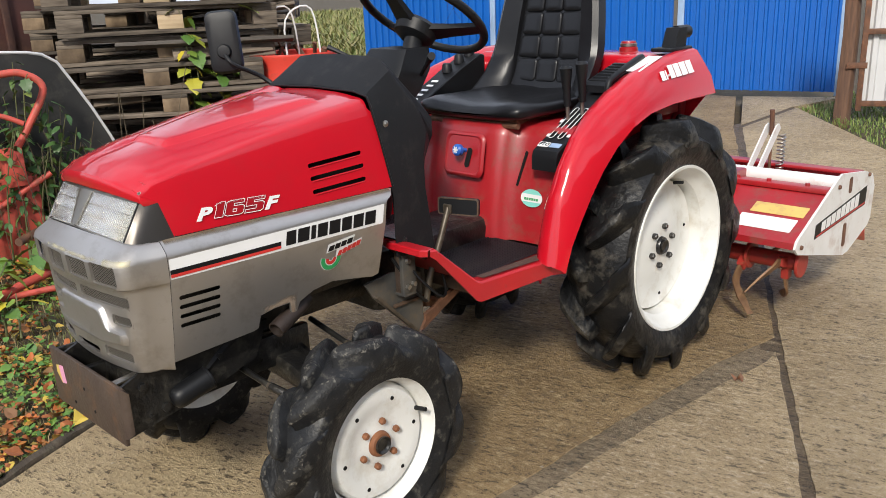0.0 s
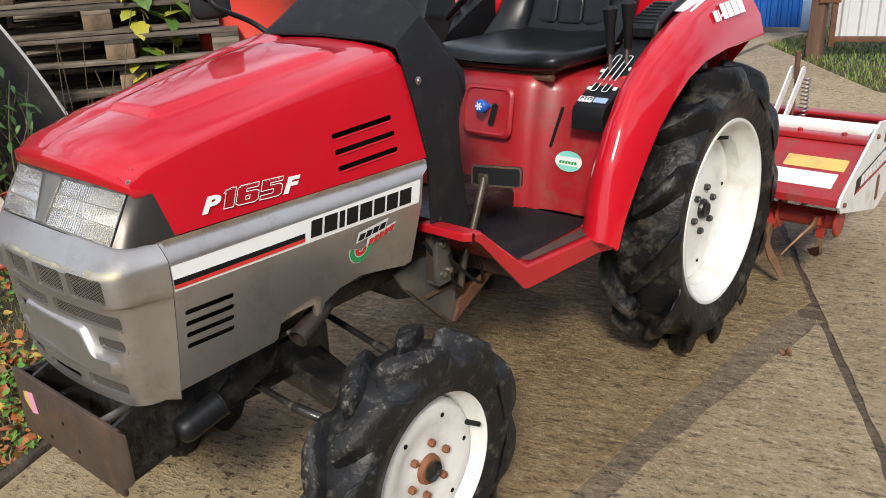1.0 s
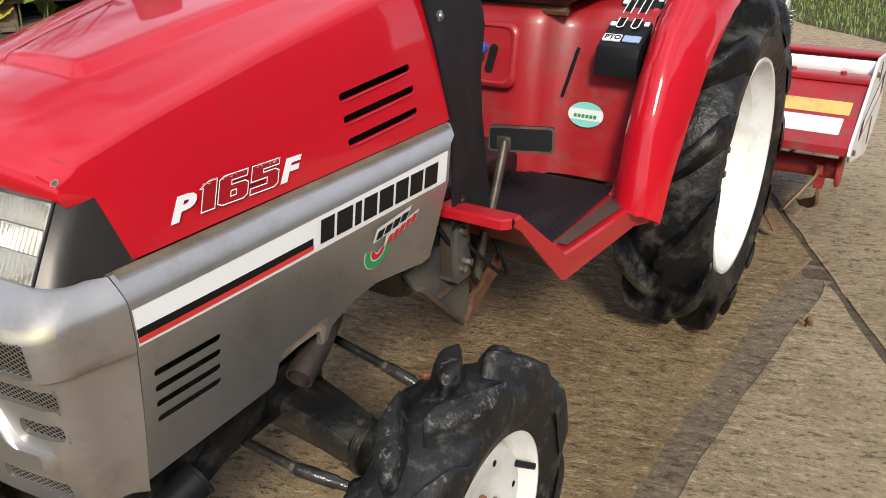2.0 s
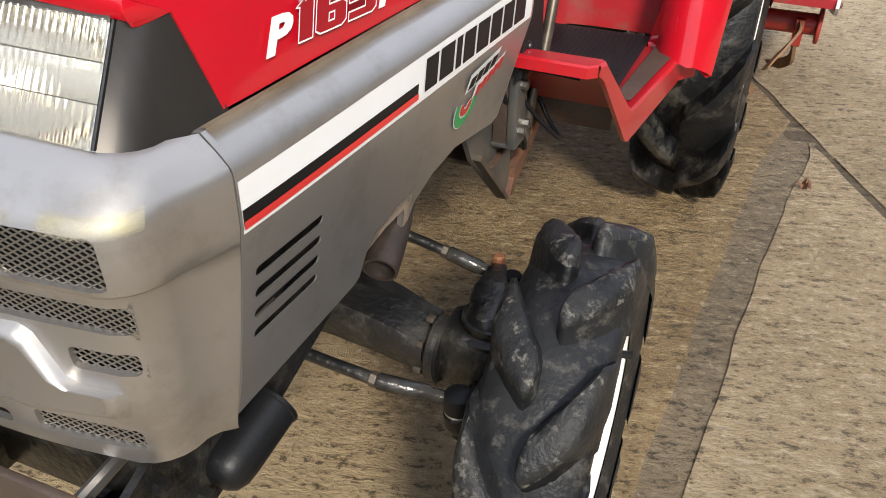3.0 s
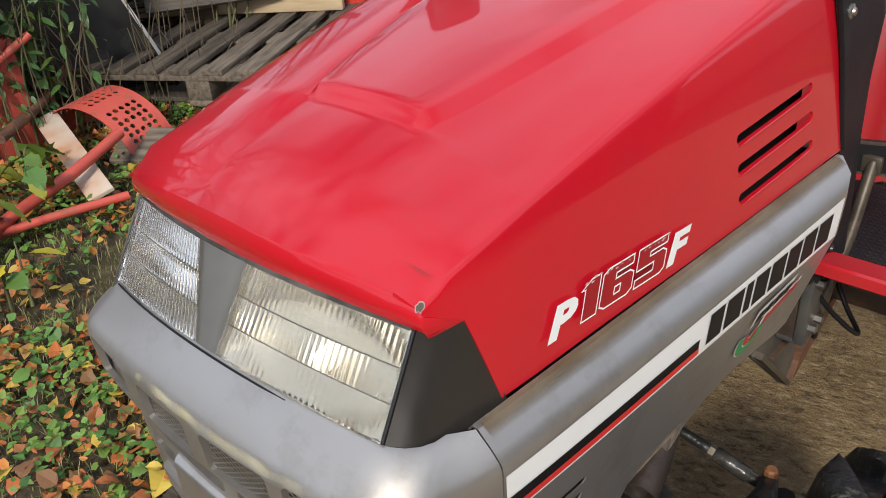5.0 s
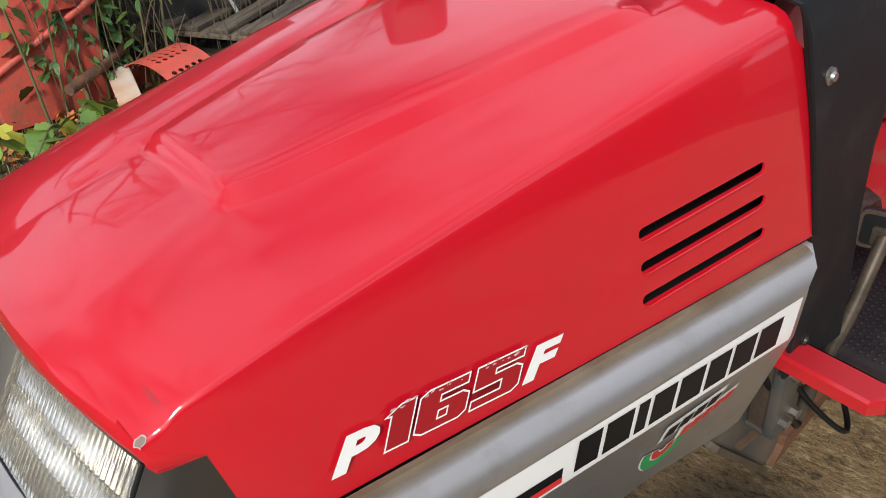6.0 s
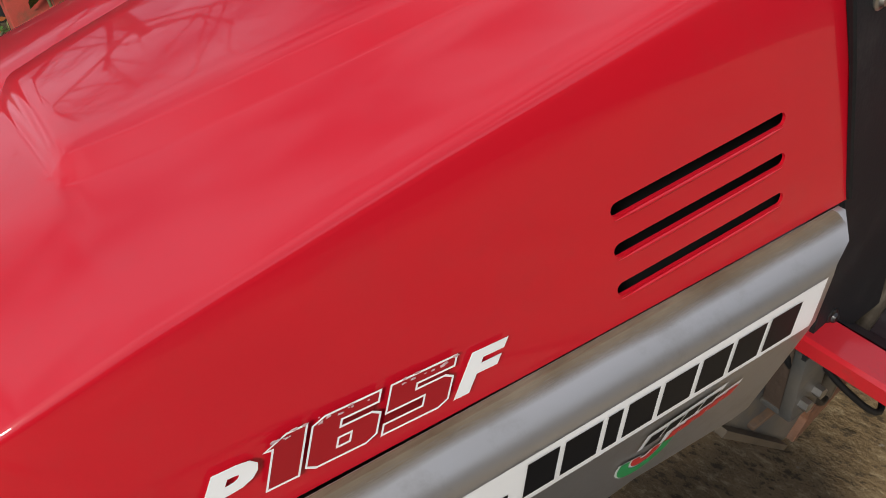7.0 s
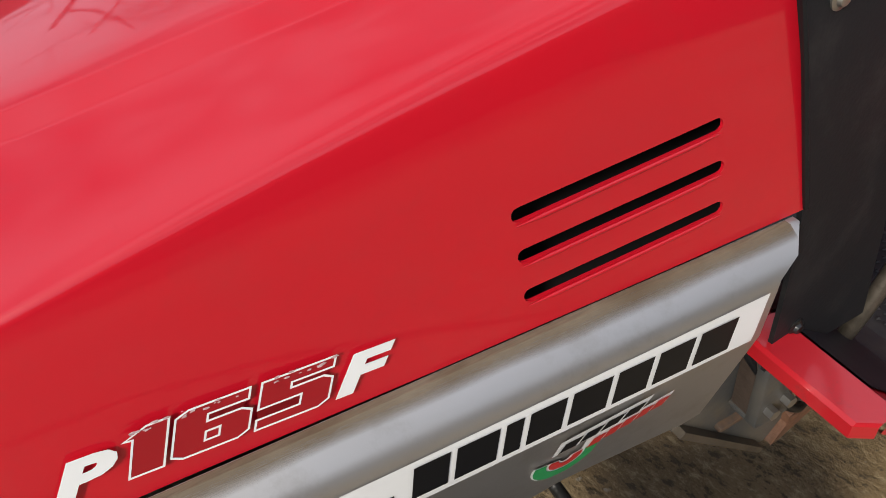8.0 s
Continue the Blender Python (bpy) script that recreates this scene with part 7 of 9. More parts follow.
def build_hitch():
    bm = bmesh.new()
    for s in (1, -1):
        box(bm, s * 0.11 - 0.006, s * 0.11 + 0.006, 1.82, 2.30, 0.66, 0.73, 0.003)
        box(bm, s * 0.11 - 0.02, s * 0.11 + 0.02, 2.10, 2.16, 0.36, 0.70, 0.004)
        box(bm, s * 0.27 - 0.008, s * 0.27 + 0.008, 1.72, 1.86, 0.60, 0.80, 0.003)
    box(bm, -0.30, 0.30, 1.83, 1.87, 0.60, 0.80, 0.005)
    ob = tp("hitch_frame", bm, RED_WORN_SHADED, label="red three-point hitch frame behind the rear deck")
    for s in (1, -1):
        bm = bmesh.new()
        box(bm, s * 0.345 - 0.016, s * 0.345 + 0.016, 1.800, 1.832, 0.66, 0.865, 0.004)
        box(bm, s * 0.345 - 0.006, s * 0.345 + 0.006, 1.66, 1.800, 0.80, 0.855, 0.003)
        part("fender_stay", bm, RED_WORN_SHADED, ob, "red stay under the fender")
    for y in (1.95, 2.2):
        bm = bmesh.new()
        lathe(bm, [(0, 0.012), (0.012, 0.010), (0.012, 0.0)], 10, Matrix.Translation((0.116, y, 0.695)))
        part("bolt", bm, STEEL, ob)


build_hitch()

# ---- rotary tiller behind the tractor ----
tiller = thing("rotary_tiller", "red and white rotary tiller hitched behind the tractor", "tiller", Matrix.Translation((0, 2.4, 0)))
THERE = Matrix.Translation((0, -2.4, 0))


def rp(name, bm, mat, label="", smooth=35, parent=None):
    return part(name, bm, mat, parent or tiller, label, smooth, THERE if parent is None else None)


def build_tiller():
    W = 0.635
    bm = bmesh.new()
    rows = []
    for y, z in ((2.105, 0.318), (2.105, 0.338), (2.12, 0.350), (2.33, 0.432), (2.345, 0.448), (2.41, 0.465)):
        rows.append([(-W, y, z), (W, y, z)])
    sheet(bm, rows)
    deck = rp("deck", bm, RED_WORN_SHADED, "red sloping deck with white and yellow labels")
    thicken(deck, 0.006)
    f = frame_on((0.47, 2.225, 0.394), (1, 0, 0), (0, 0.21, 0.082))
    for mat, u, v, w, h, lab in ((DECAL_WHITE, 0.03, -0.055, 0.20, 0.075, "white label"), (DECAL_YELLOW, 0.045, 0.03, 0.19, 0.062, "faded yellow label")):
        bm = bmesh.new()
        prism(bm, rounded(w, h, 0.004), 0.0012, f @ Matrix.Translation((u, v, 0.004)))
        part("label", bm, mat, deck, lab)
    bm = bmesh.new()
    box(bm, -W, W, 2.345, 2.40, 0.458, 0.478, 0.004)
    for x in (0.3, 0.42, 0.56):
        lathe(bm, [(0, 0.012), (0.009, 0.010), (0.009, 0)], 8, Matrix.Translation((x, 2.37, 0.477)) @ Matrix.Rotation(radians(-90), 4, "Y"))
    rp("cross_bar", bm, RED_WORN_SHADED, "red cross bar")
    bm = bmesh.new()
    tube(bm, [(-W, 2.47, 0.472), (W, 2.47, 0.472)], 0.030, 18)
    rp("tube", bm, WHITE_PAINT, "white round frame tube", 60)
    bm = bmesh.new()
    box(bm, -W, W, 2.70, 2.72, 0.405, 0.475, 0.004)
    box(bm, -W, W, 2.66, 2.72, 0.47, 0.482, 0.003)
    rp("rear_board", bm, RED_WORN_SHADED, "red rear levelling board")
    bm = bmesh.new()
    loft(bm, [[(x, y, z) for x in (-W, W)] for y, z in ((2.715, 0.42), (2.78, 0.30), (2.82, 0.18))], False, False)
    ob = rp("rear_flap", bm, RED_OLD, "red rear flap")
    thicken(ob, 0.005)
    bm = bmesh.new()
    sheet(bm, [[(x, y, z) for x in (-W, W)] for y, z in ((2.41, 0.465), (2.56, 0.40), (2.70, 0.41))])
    rp("hood_rear", bm, RED_WORN_SHADED, "red rotor cover")
    # white side plates with the dark mark
    for s in (1, -1):
        bm = bmesh.new()
        out = [(2.085, 0.325), (2.10, 0.350), (2.43, 0.500), (2.47, 0.512), (2.72, 0.478), (2.80, 0.455), (2.835, 0.40), (2.825, 0.275), (2.80, 0.250), (2.60, 0.190), (2.55, 0.188), (2.11, 0.300)]
        prism(bm, out, 0.008, Matrix(((0, 0, 1, s * 0.640 - 0.004), (1, 0, 0, 0), (0, 1, 0, 0), (0, 0, 0, 1))))
        plate = rp("side_plate", bm, WHITE_PAINT, "white side plate with rust marks")
        if s > 0:
            m = Matrix(((0, 0, 1, 0.6445), (1, 0, 0, 0), (0, 1, 0, 0), (0, 0, 0, 1)))
            bm = bmesh.new()
            prism(bm, [(2.245, 0.322), (2.74, 0.345), (2.745, 0.418), (2.25, 0.372)], 0.0008, m)
            part("mark_band", bm, DECAL_BLACK, plate, "black band on the plate")
            bm = bmesh.new()
            prism(bm, [(2.26, 0.326), (2.735, 0.350), (2.735, 0.356), (2.26, 0.331)], 0.0014, m)
            part("mark_line", bm, DECAL_RED, plate)
            for k in range(8):
                y = 2.30 + 0.046 * k
                z = 0.338 + 0.0022 * k
                bm = bmesh.new()
                prism(bm, [(y, z), (y + 0.037, z + 0.002), (y + 0.042, z + 0.036 + 0.002 * k), (y + 0.005, z + 0.033 + 0.002 * k)], 0.0018, m)
                part("mark_block", bm, DECAL_WHITE, plate)
            for y, z0, z1 in ((2.56, 0.425, 0.485), (2.54, 0.225, 0.315)):
                bm = bmesh.new()
                prism(bm, rounded(0.032, z1 - z0, 0.012, 4, y, (z0 + z1) / 2), 0.0012, m)
                part("rust_slot", bm, RUST, plate, "rusty slot")
            for y, z in ((2.13, 0.322), (2.44, 0.47), (2.75, 0.46)):
                bm = bmesh.new()
                lathe(bm, [(0, 0.008), (0.007, 0.007), (0.0085, 0.0)], 10, Matrix.Translation((0.645, y, z)))
                part("bolt", bm, RUST, plate)
    # rotor with square sockets and curved tines
    ry, rz = 2.235, 0.232
    bm = bmesh.new()
    tube(bm, [(-0.60, ry, rz), (0.605, ry, rz)], 0.030, 16)
    rotor = rp("rotor", bm, RED_RUSTY, "red rusty rotor shaft with curved tines", 60)
    for x in (-0.60, -0.2, 0.2, 0.43, 0.612):
        bm = bmesh.new()
        lathe(bm, [(0.0, 0.006), (0.050, 0.006), (0.053, 0.003), (0.053, -0.003), (0.050, -0.006), (0.0, -0.006)], 12, Matrix.Translation((x, ry, rz)))
        part("rotor_flange", bm, RED_RUSTY, rotor, "rusty red flange")
    for k in range(9):
        x = -0.59 + 0.144 * k
        for a in ((215, 330) if k % 2 else (275, 170)):
            d, e = Vector((0, math.cos(radians(a)), math.sin(radians(a)))), Vector((0, -math.sin(radians(a)), math.cos(radians(a))))
            c = Vector((x, ry, rz))
            bm = bmesh.new()
            loft(bm, [[c + d * r + e * (u * w) + Vector((v * w * 0.8, 0, 0)) for u, v in ((-1, -1), (1, -1), (1, 1), (-1, 1))] for r, w in ((0.020, 0.017), (0.062, 0.016), (0.066, 0.013))])
            hold = part("tine_socket", bm, RED_RUSTY, rotor, "red tine socket")
            bm = bmesh.new()
            tube(bm, [c + d * 0.05 + e * 0.014, c + d * 0.05 + e * 0.024], 0.007, 6)
            part("bolt", bm, RUST, hold)
            bm = bmesh.new()
            bow = 1 if k % 2 else -1
            rings = []
            for q in range(11):
                t = q / 10
                p = c + d * lerp(0.045, 0.182, t ** 0.85) + e * (0.11 * t ** 2.4) + Vector((bow * 0.065 * max(0.0, t - 0.45) ** 1.4 * 2.2, 0, 0))
                w, th = lerp(0.013, 0.019, t) * (1 if t < 0.9 else 0.6), lerp(0.005, 0.0028, t)
                out = (e * (1 - 0.6 * t) - d * 0.6 * t).normalized()
                twist = Vector((bow * 0.8 * t, 0, 0))
                flat = (out + twist).normalized()
                nrm = (Vector((1, 0, 0)) - flat * flat.x).normalized()
                rings.append([p - flat * w - nrm * th, p + flat * w - nrm * th, p + flat * w + nrm * th, p - flat * w + nrm * th])
            for ring in rings:
                for p in ring:
                    p.z = max(p.z, 0.008)
            loft(bm, rings)
            part("tine", bm, TINE_RUST, rotor, "rusty curved tine", smooth=40)
    # mast arms and spring
    bm = bmesh.new()
    for x in (0.285, 0.325):
        prism(bm, [(2.43, 0.455), (2.48, 0.455), (2.66, 0.625), (2.64, 0.645), (2.62, 0.64)], 0.006, Matrix(((0, 0, 1, x), (1, 0, 0, 0), (0, 1, 0, 0), (0, 0, 0, 1))))
    rp("mast_arm", bm, WHITE_PAINT, "white mast arms with rusty edges")
    bm = bmesh.new()
    tube(bm, [(0.308, 2.63, 0.60), (0.308, 2.62, 0.70)], 0.010, 8)
    tube(bm, [(0.308, 2.63, 0.46), (0.308, 2.63, 0.61)], 0.006, 8)
    rp("adjuster_rod", bm, RUST, "rusty adjuster rod")
    bm = bmesh.new()
    tube(bm, [(0.335 + 0.014 * math.cos(a), 2.665 + 0.014 * math.sin(a), 0.44 + 0.16 * k / 110) for k, a in enumerate([2 * math.pi * 11 * k / 110 for k in range(111)])], 0.0032, 6)
    rp("spring", bm, STEEL, "steel coil spring", 60)
    bm = bmesh.new()
    box(bm, -0.17, 0.17, 2.12, 2.36, 0.42, 0.53, 0.02)
    box(bm, 0.24, 0.30, 2.15, 2.45, 0.44, 0.50, 0.008)
    rp("gear_case", bm, RED_WORN_SHADED, "red tiller gear case")


build_tiller()

# ---- fence and gate ----
def corrugated(length, height, pitch, depth, z0=0.04):
    """A trapezoid sheet along x, ribs upright."""
    bm = bmesh.new()
    low, high = [], []
    n = int(length / pitch)
    for k in range(n):
        x = k * pitch
        for f, d in ((0.0, 0), (0.55, 0), (0.65, depth), (0.90, depth)):
            low.append((x + f * pitch, -d, z0))
            high.append((x + f * pitch, -d, z0 + height))
    low.append((n * pitch, 0, z0))
    high.append((n * pitch, 0, z0 + height))
    sheet(bm, [low, high])
    return bm


def build_fence():
    a, b = Vector((-7.1, 6.94, 0)), Vector((-1.44, 8.36, 0))
    way = (b - a).normalized()
    turn = math.atan2(way.y, way.x)
    fence = thing("fence", "bright blue corrugated steel yard fence with pale joint strips", "fence", Matrix.Translation(a) @ Matrix.Rotation(turn, 4, "Z"))
    L = (b - a).length
    cuts = [0.0, 1.93, L - 1.62, L]
    for c, d in zip(cuts, cuts[1:]):
        bm = corrugated(d - c, 2.1, 0.100, 0.028)
        ob = part("fence_sheet", bm, BLUE, fence, smooth=0, at=Matrix.Translation((c, 0, 0)))
        thicken(ob, 0.002)
    for c in cuts[1:3]:
        bm = bmesh.new()
        box(bm, c - 0.035, c + 0.035, -0.03, -0.006, 0.03, 2.1, 0.003)
        part("joint_strip", bm, BLUE_PALE, fence, "pale blue joint strip")
    for z in (0.4, 1.7):
        bm = bmesh.new()
        box(bm, 0, L, 0.02, 0.06, z, z + 0.06, 0.003)
        part("rail", bm, BLUE, fence)
    bm = bmesh.new()
    box(bm, L - 0.03, L + 0.05, -0.03, 0.05, 0, 2.2, 0.006)
    part("end_post", bm, BLUE_PALE, fence)


build_fence()


def build_gate():
    bm = bmesh.new()
    rows = []
    for z, w in ((-0.1, 0.062), (0.05, 0.06), (0.7, 0.056), (1.32, 0.052)):
        rows.append([(-0.93 + 0.02 * noise.noise((z, 1, 0)) + w * u, 7.05 + 0.02 * noise.noise((z, 5, 0)) + w * v, z) for u, v in rounded(2, 2, 0.35, 2)])
    loft(bm, rows)
    tagged(finish("gate_post", bm, POST_WOOD), "rough brown wooden gate post in the grass", "post")
    a, b = Vector((-0.84, 7.08, 0)), Vector((0.9, 7.75, 0))
    way = (b - a).normalized()
    gate = thing("gate", "pale corrugated gate leaf in a rusty steel frame", "gate", Matrix.Translation(a) @ Matrix.Rotation(math.atan2(way.y, way.x), 4, "Z"))
    L = (b - a).length
    bm = corrugated(L, 1.2, 0.14, 0.022, 0.1)
    ob = part("gate_sheet", bm, WHITE_SHEET, gate, smooth=0)
    thicken(ob, 0.002)
    for z in (0.10, 0.70, 1.26):
        bm = bmesh.new()
        box(bm, 0, L, -0.07, -0.03, z, z + 0.045, 0.003)
        part("frame_rail", bm, RUST, gate)
    bm = bmesh.new()
    box(bm, 0, 0.045, -0.072, -0.03, 0.06, 1.32, 0.003)
    part("frame_stile", bm, RUST, gate)
    for z in (0.42, 1.0):
        bm = bmesh.new()
        box(bm, -0.10, 0.06, -0.085, -0.07, z, z + 0.05, 0.003)
        part("hinge", bm, RUST, gate)


build_gate()


# ---- pallets ----
def build_pallet(name, mats, length=1.2, width=0.8, slats=5, seed=0, label=""):
    rng = random.Random(seed)
    p = thing(name, label or "weathered wooden pallet in the stack", "pallet", group="stacked pallets")
    sw = 0.12 if slats == 5 else 0.085
    for k in range(slats):
        y = lerp(sw / 2, width - sw / 2, k / (slats - 1))
        bm = bmesh.new()
        box(bm, 0, length, y - sw / 2, y + sw / 2, 0.122, 0.144, 0.003)
        part("slat", bm, mats[0], p, smooth=30)
    for x in (0, length / 2 - 0.07, length - 0.14):
        bm = bmesh.new()
        box(bm, x, x + 0.14, 0.002, width - 0.002, 0.1, 0.1215, 0.002)
        part("cross_board", bm, mats[0], p)
        for y in (0, width / 2 - 0.05, width - 0.1):
            bm = bmesh.new()
            box(bm, x, x + 0.14, y, y + 0.1, 0.0225, 0.0995, 0.004)
            part("block", bm, mats[1] if rng.random() < 0.6 else mats[0], p)
    for y in (0, width / 2 - 0.05, width - 0.1):
        bm = bmesh.new()
        box(bm, 0, length, y, y + 0.1, 0.0, 0.022, 0.002)
        part("bottom_board", bm, mats[0], p)
    return p


def build_stack():
    rng = random.Random(11)
    first = build_pallet("pallet", (OLD_WOOD, BLOCK_WOOD), seed=1, label="dark weathered wooden pallet in the stack")
    upper = build_pallet("pallet", (OLD_WOOD, FRESH_WOOD), seed=2, label="wooden pallet with paler blocks on top of the stack")
    base = Matrix.Translation((-3.16, 1.28, -0.02)) @ Matrix.Rotation(radians(61), 4, "Z")
    first.matrix_basis = base
    z = 0.0
    for k in range(1, 7):
        z += rng.uniform(0.142, 0.158)
        m = Matrix.Translation((rng.uniform(-0.13, 0.10), rng.uniform(-0.05, 0.09), z)) @ Matrix.Rotation(radians(rng.uniform(-7, 7)), 4, "Z") @ Matrix.Rotation(radians(rng.uniform(-1.6, 1.6)), 4, "Y") @ Matrix.Rotation(radians(rng.uniform(-1.2, 1.2)), 4, "X")
        copy_thing(first, base @ m)
    upper.matrix_basis = base @ Matrix.Translation((0.04, -0.03, z + 0.160)) @ Matrix.Rotation(radians(2), 4, "Z")
    copy_thing(upper, base @ Matrix.Translation((-0.02, 0.0, z + 0.306)) @ Matrix.Rotation(radians(-2.5), 4, "Z"))
    # the row behind keeps the gaps dark
    for bx, by, turn, count in ((-3.75, 2.15, 75, 7), (-4.25, 1.62, 58, 9), (-4.80, 2.55, 52, 8)):
        base2 = Matrix.Translation((bx, by, -0.02)) @ Matrix.Rotation(radians(turn), 4, "Z")
        z = 0.0
        for k in range(count):
            m = Matrix.Translation((rng.uniform(-0.10, 0.10), rng.uniform(-0.06, 0.08), z)) @ Matrix.Rotation(radians(rng.uniform(-8, 8)), 4, "Z") @ Matrix.Rotation(radians(rng.uniform(-1.2, 1.2)), 4, "Y")
            copy_thing(first if rng.random() < 0.8 else upper, base2 @ m)
            z += rng.uniform(0.143, 0.156)
    dark = build_pallet("pallet", (OLD_WOOD, DARK_WOOD), 1.0, 1.05, 8, 5, "dark wet wooden pallet lying on the grass")
    dark.matrix_basis = Matrix.Translation((-2.77, 1.13, 0.045)) @ Matrix.Rotation(radians(30), 4, "Z") @ Matrix(((0, 1, 0, 0), (1, 0, 0, 0), (0, 0, 1, 0), (0, 0, 0, 1))) @ Matrix.Scale(1, 4)
    under = build_pallet("pallet", (DARK_WOOD, DARK_WOOD), 1.0, 0.95, 5, 6, "rotten dark pallet half sunk in the grass")
    under.matrix_basis = Matrix.Translation((-2.90, 1.22, -0.10)) @ Matrix.Rotation(radians(122), 4, "Z") @ Matrix.Translation((0, -0.9, 0))


build_stack()


def plank(name, a, b, w, h, mat, label, seed=0, lean=0.0):
    a, b = Vector(a), Vector(b)
    d = b - a
    bm = bmesh.new()
    box(bm, 0, d.length, -w / 2, w / 2, 0, h, min(h, w) * 0.12)
    for v in bm.verts:
        v.co.y += 0.05 * w * noise.noise((v.co.x * 2, seed, 0))
        v.co.z += 0.06 * h * noise.noise((v.co.x * 3, seed, 5))
    ob = finish(name, bm, mat)
    ob.matrix_basis = Matrix.Translation(a) @ d.to_track_quat("X", "Z").to_matrix().to_4x4() @ Matrix.Rotation(radians(lean), 4, "X")
    return tagged(ob, label, "plank")


plank("plank", (-3.32, 1.645, 0.192), (-2.45, 2.285, 0.192), 0.045, 0.095, FRESH_WOOD, "pale fresh board lying across the dark pallet", 1, 0)
plank("plank", (-2.28, 1.02, -0.01), (-1.55, 1.45, 0.0), 0.16, 0.06, OLD_WOOD, "grey weathered board in the grass before the pallet", 2, 25)
for k, (a, b) in enumerate((((-3.62, 2.22, 1.05), (-3.28, 3.02, 1.13)), ((-3.66, 2.35, 1.06), (-3.22, 2.90, 1.06)), ((-3.60, 2.10, 1.08), (-3.40, 3.05, 1.09)), ((-3.50, 2.05, 1.10), (-3.30, 2.95, 1.20)))):
    plank("loose_board", a, b, 0.09, 0.022, OLD_WOOD, "loose grey board on the pallet stack", k + 5, 20 * k - 20)


rng_b = random.Random(41)
for k in range(7):
    t = rng_b.random()
    cx, cy, cz = lerp(-3.05, -2.62, t) + rng_b.uniform(-0.05, 0.08), lerp(1.35, 2.25, t), rng_b.uniform(0.25, 1.15)
    a = radians(61 + rng_b.uniform(-16, 16))
    half = rng_b.uniform(0.25, 0.55)
    d = Vector((math.cos(a), math.sin(a), rng_b.uniform(-0.10, 0.10))) * half
    c = Vector((cx - 0.06, cy, cz))
    plank("loose_board", c - d, c + d, rng_b.uniform(0.07, 0.11), 0.022, DARK_WOOD if k % 3 else OLD_WOOD, "broken dark board stuck in the pallet stack", k + 20, rng_b.uniform(-30, 60))


def build_drum():
    bm = bmesh.new()
    prof = [(0.0, 0.02), (0.275, 0.02), (0.286, 0.0), (0.290, 0.01), (0.286, 0.03), (0.284, 0.27), (0.290, 0.285), (0.284, 0.30), (0.284, 0.57), (0.290, 0.585), (0.284, 0.60), (0.284, 0.84), (0.291, 0.855), (0.288, 0.868), (0.276, 0.86), (0.274, 0.70), (0.0, 0.70)]
    lathe(bm, prof, 40, Matrix.Translation((-2.72, 2.55, 0.0)) @ Matrix.Rotation(radians(-90), 4, "Y"))
    ob = tagged(finish("drum", bm, RED_DRUM, smooth=40), "open red steel drum with scrap in it", "drum")
    rng = random.Random(8)
    for k in range(9):
        bm = bmesh.new()
        a = rng.uniform(0, 6.28)
        x, y = -2.72 + 0.17 * math.cos(a), 2.55 + 0.17 * math.sin(a)
        tube(bm, [(x, y, 0.71), (x + rng.uniform(-0.12, 0.12), y + rng.uniform(-0.12, 0.12), 0.88 + rng.uniform(0, 0.06))], rng.uniform(0.006, 0.02), 7)
        tagged(finish("scrap_rod", bm, RUST), "rusty scrap rod standing in the drum", "scrap", "scrap in the drum")
    rack = thing("wire_rack", "white wire rack standing in the drum", "rack", Matrix.Translation((-2.72, 2.5, 0.72)))
    for x in (-0.10, 0.12):
        bm = bmesh.new()
        tube(bm, bend([(x, -0.05, 0.0), (x - 0.02, -0.04, 0.34), (x + 0.03, 0.12, 0.40), (x + 0.05, 0.16, 0.05)], 5), 0.006, 8)
        part("rack_loop", bm, WHITE_PAINT, rack, smooth=60)
    for z in (0.12, 0.24):
        bm = bmesh.new()
        tube(bm, [(-0.11, -0.045, z), (0.12, -0.045, z)], 0.005, 6)
        part("rack_bar", bm, WHITE_PAINT, rack)


build_drum()


def build_container():
    bm = bmesh.new()
    box(bm, -6.6, -5.1, -1.5, 2.35, -0.1, 2.2, 0.02, Matrix.Translation((-5.1, 2.3, 0)) @ Matrix.Rotation(radians(8), 4, "Z") @ Matrix.Translation((5.1, -2.3, 0)))
    mat = material("maroon_rusty_sheet", (0.085, 0.030, 0.024), 0.75, other=(0.05, 0.028, 0.022), scale=2.5, amount=0.9, dirt=(0.16, 0.07, 0.04), dirt_amount=0.5, dirt_scale=4)
    ob = tagged(finish("shed", bm, mat, smooth=0), "dark maroon rusty sheet-metal shed behind the pallets", "shed")
    for k in range(9):
        bm = bmesh.new()
        y = -1.4 + 0.44 * k
        box(bm, 0, 0.03, y, y + 0.05, -0.1, 2.2, 0.004)
        part("rib", bm, mat, ob, at=Matrix.Translation((-5.1, 2.3, 0)) @ Matrix.Rotation(radians(8), 4, "Z") @ Matrix.Translation((0, -2.3, 0)))


build_container()


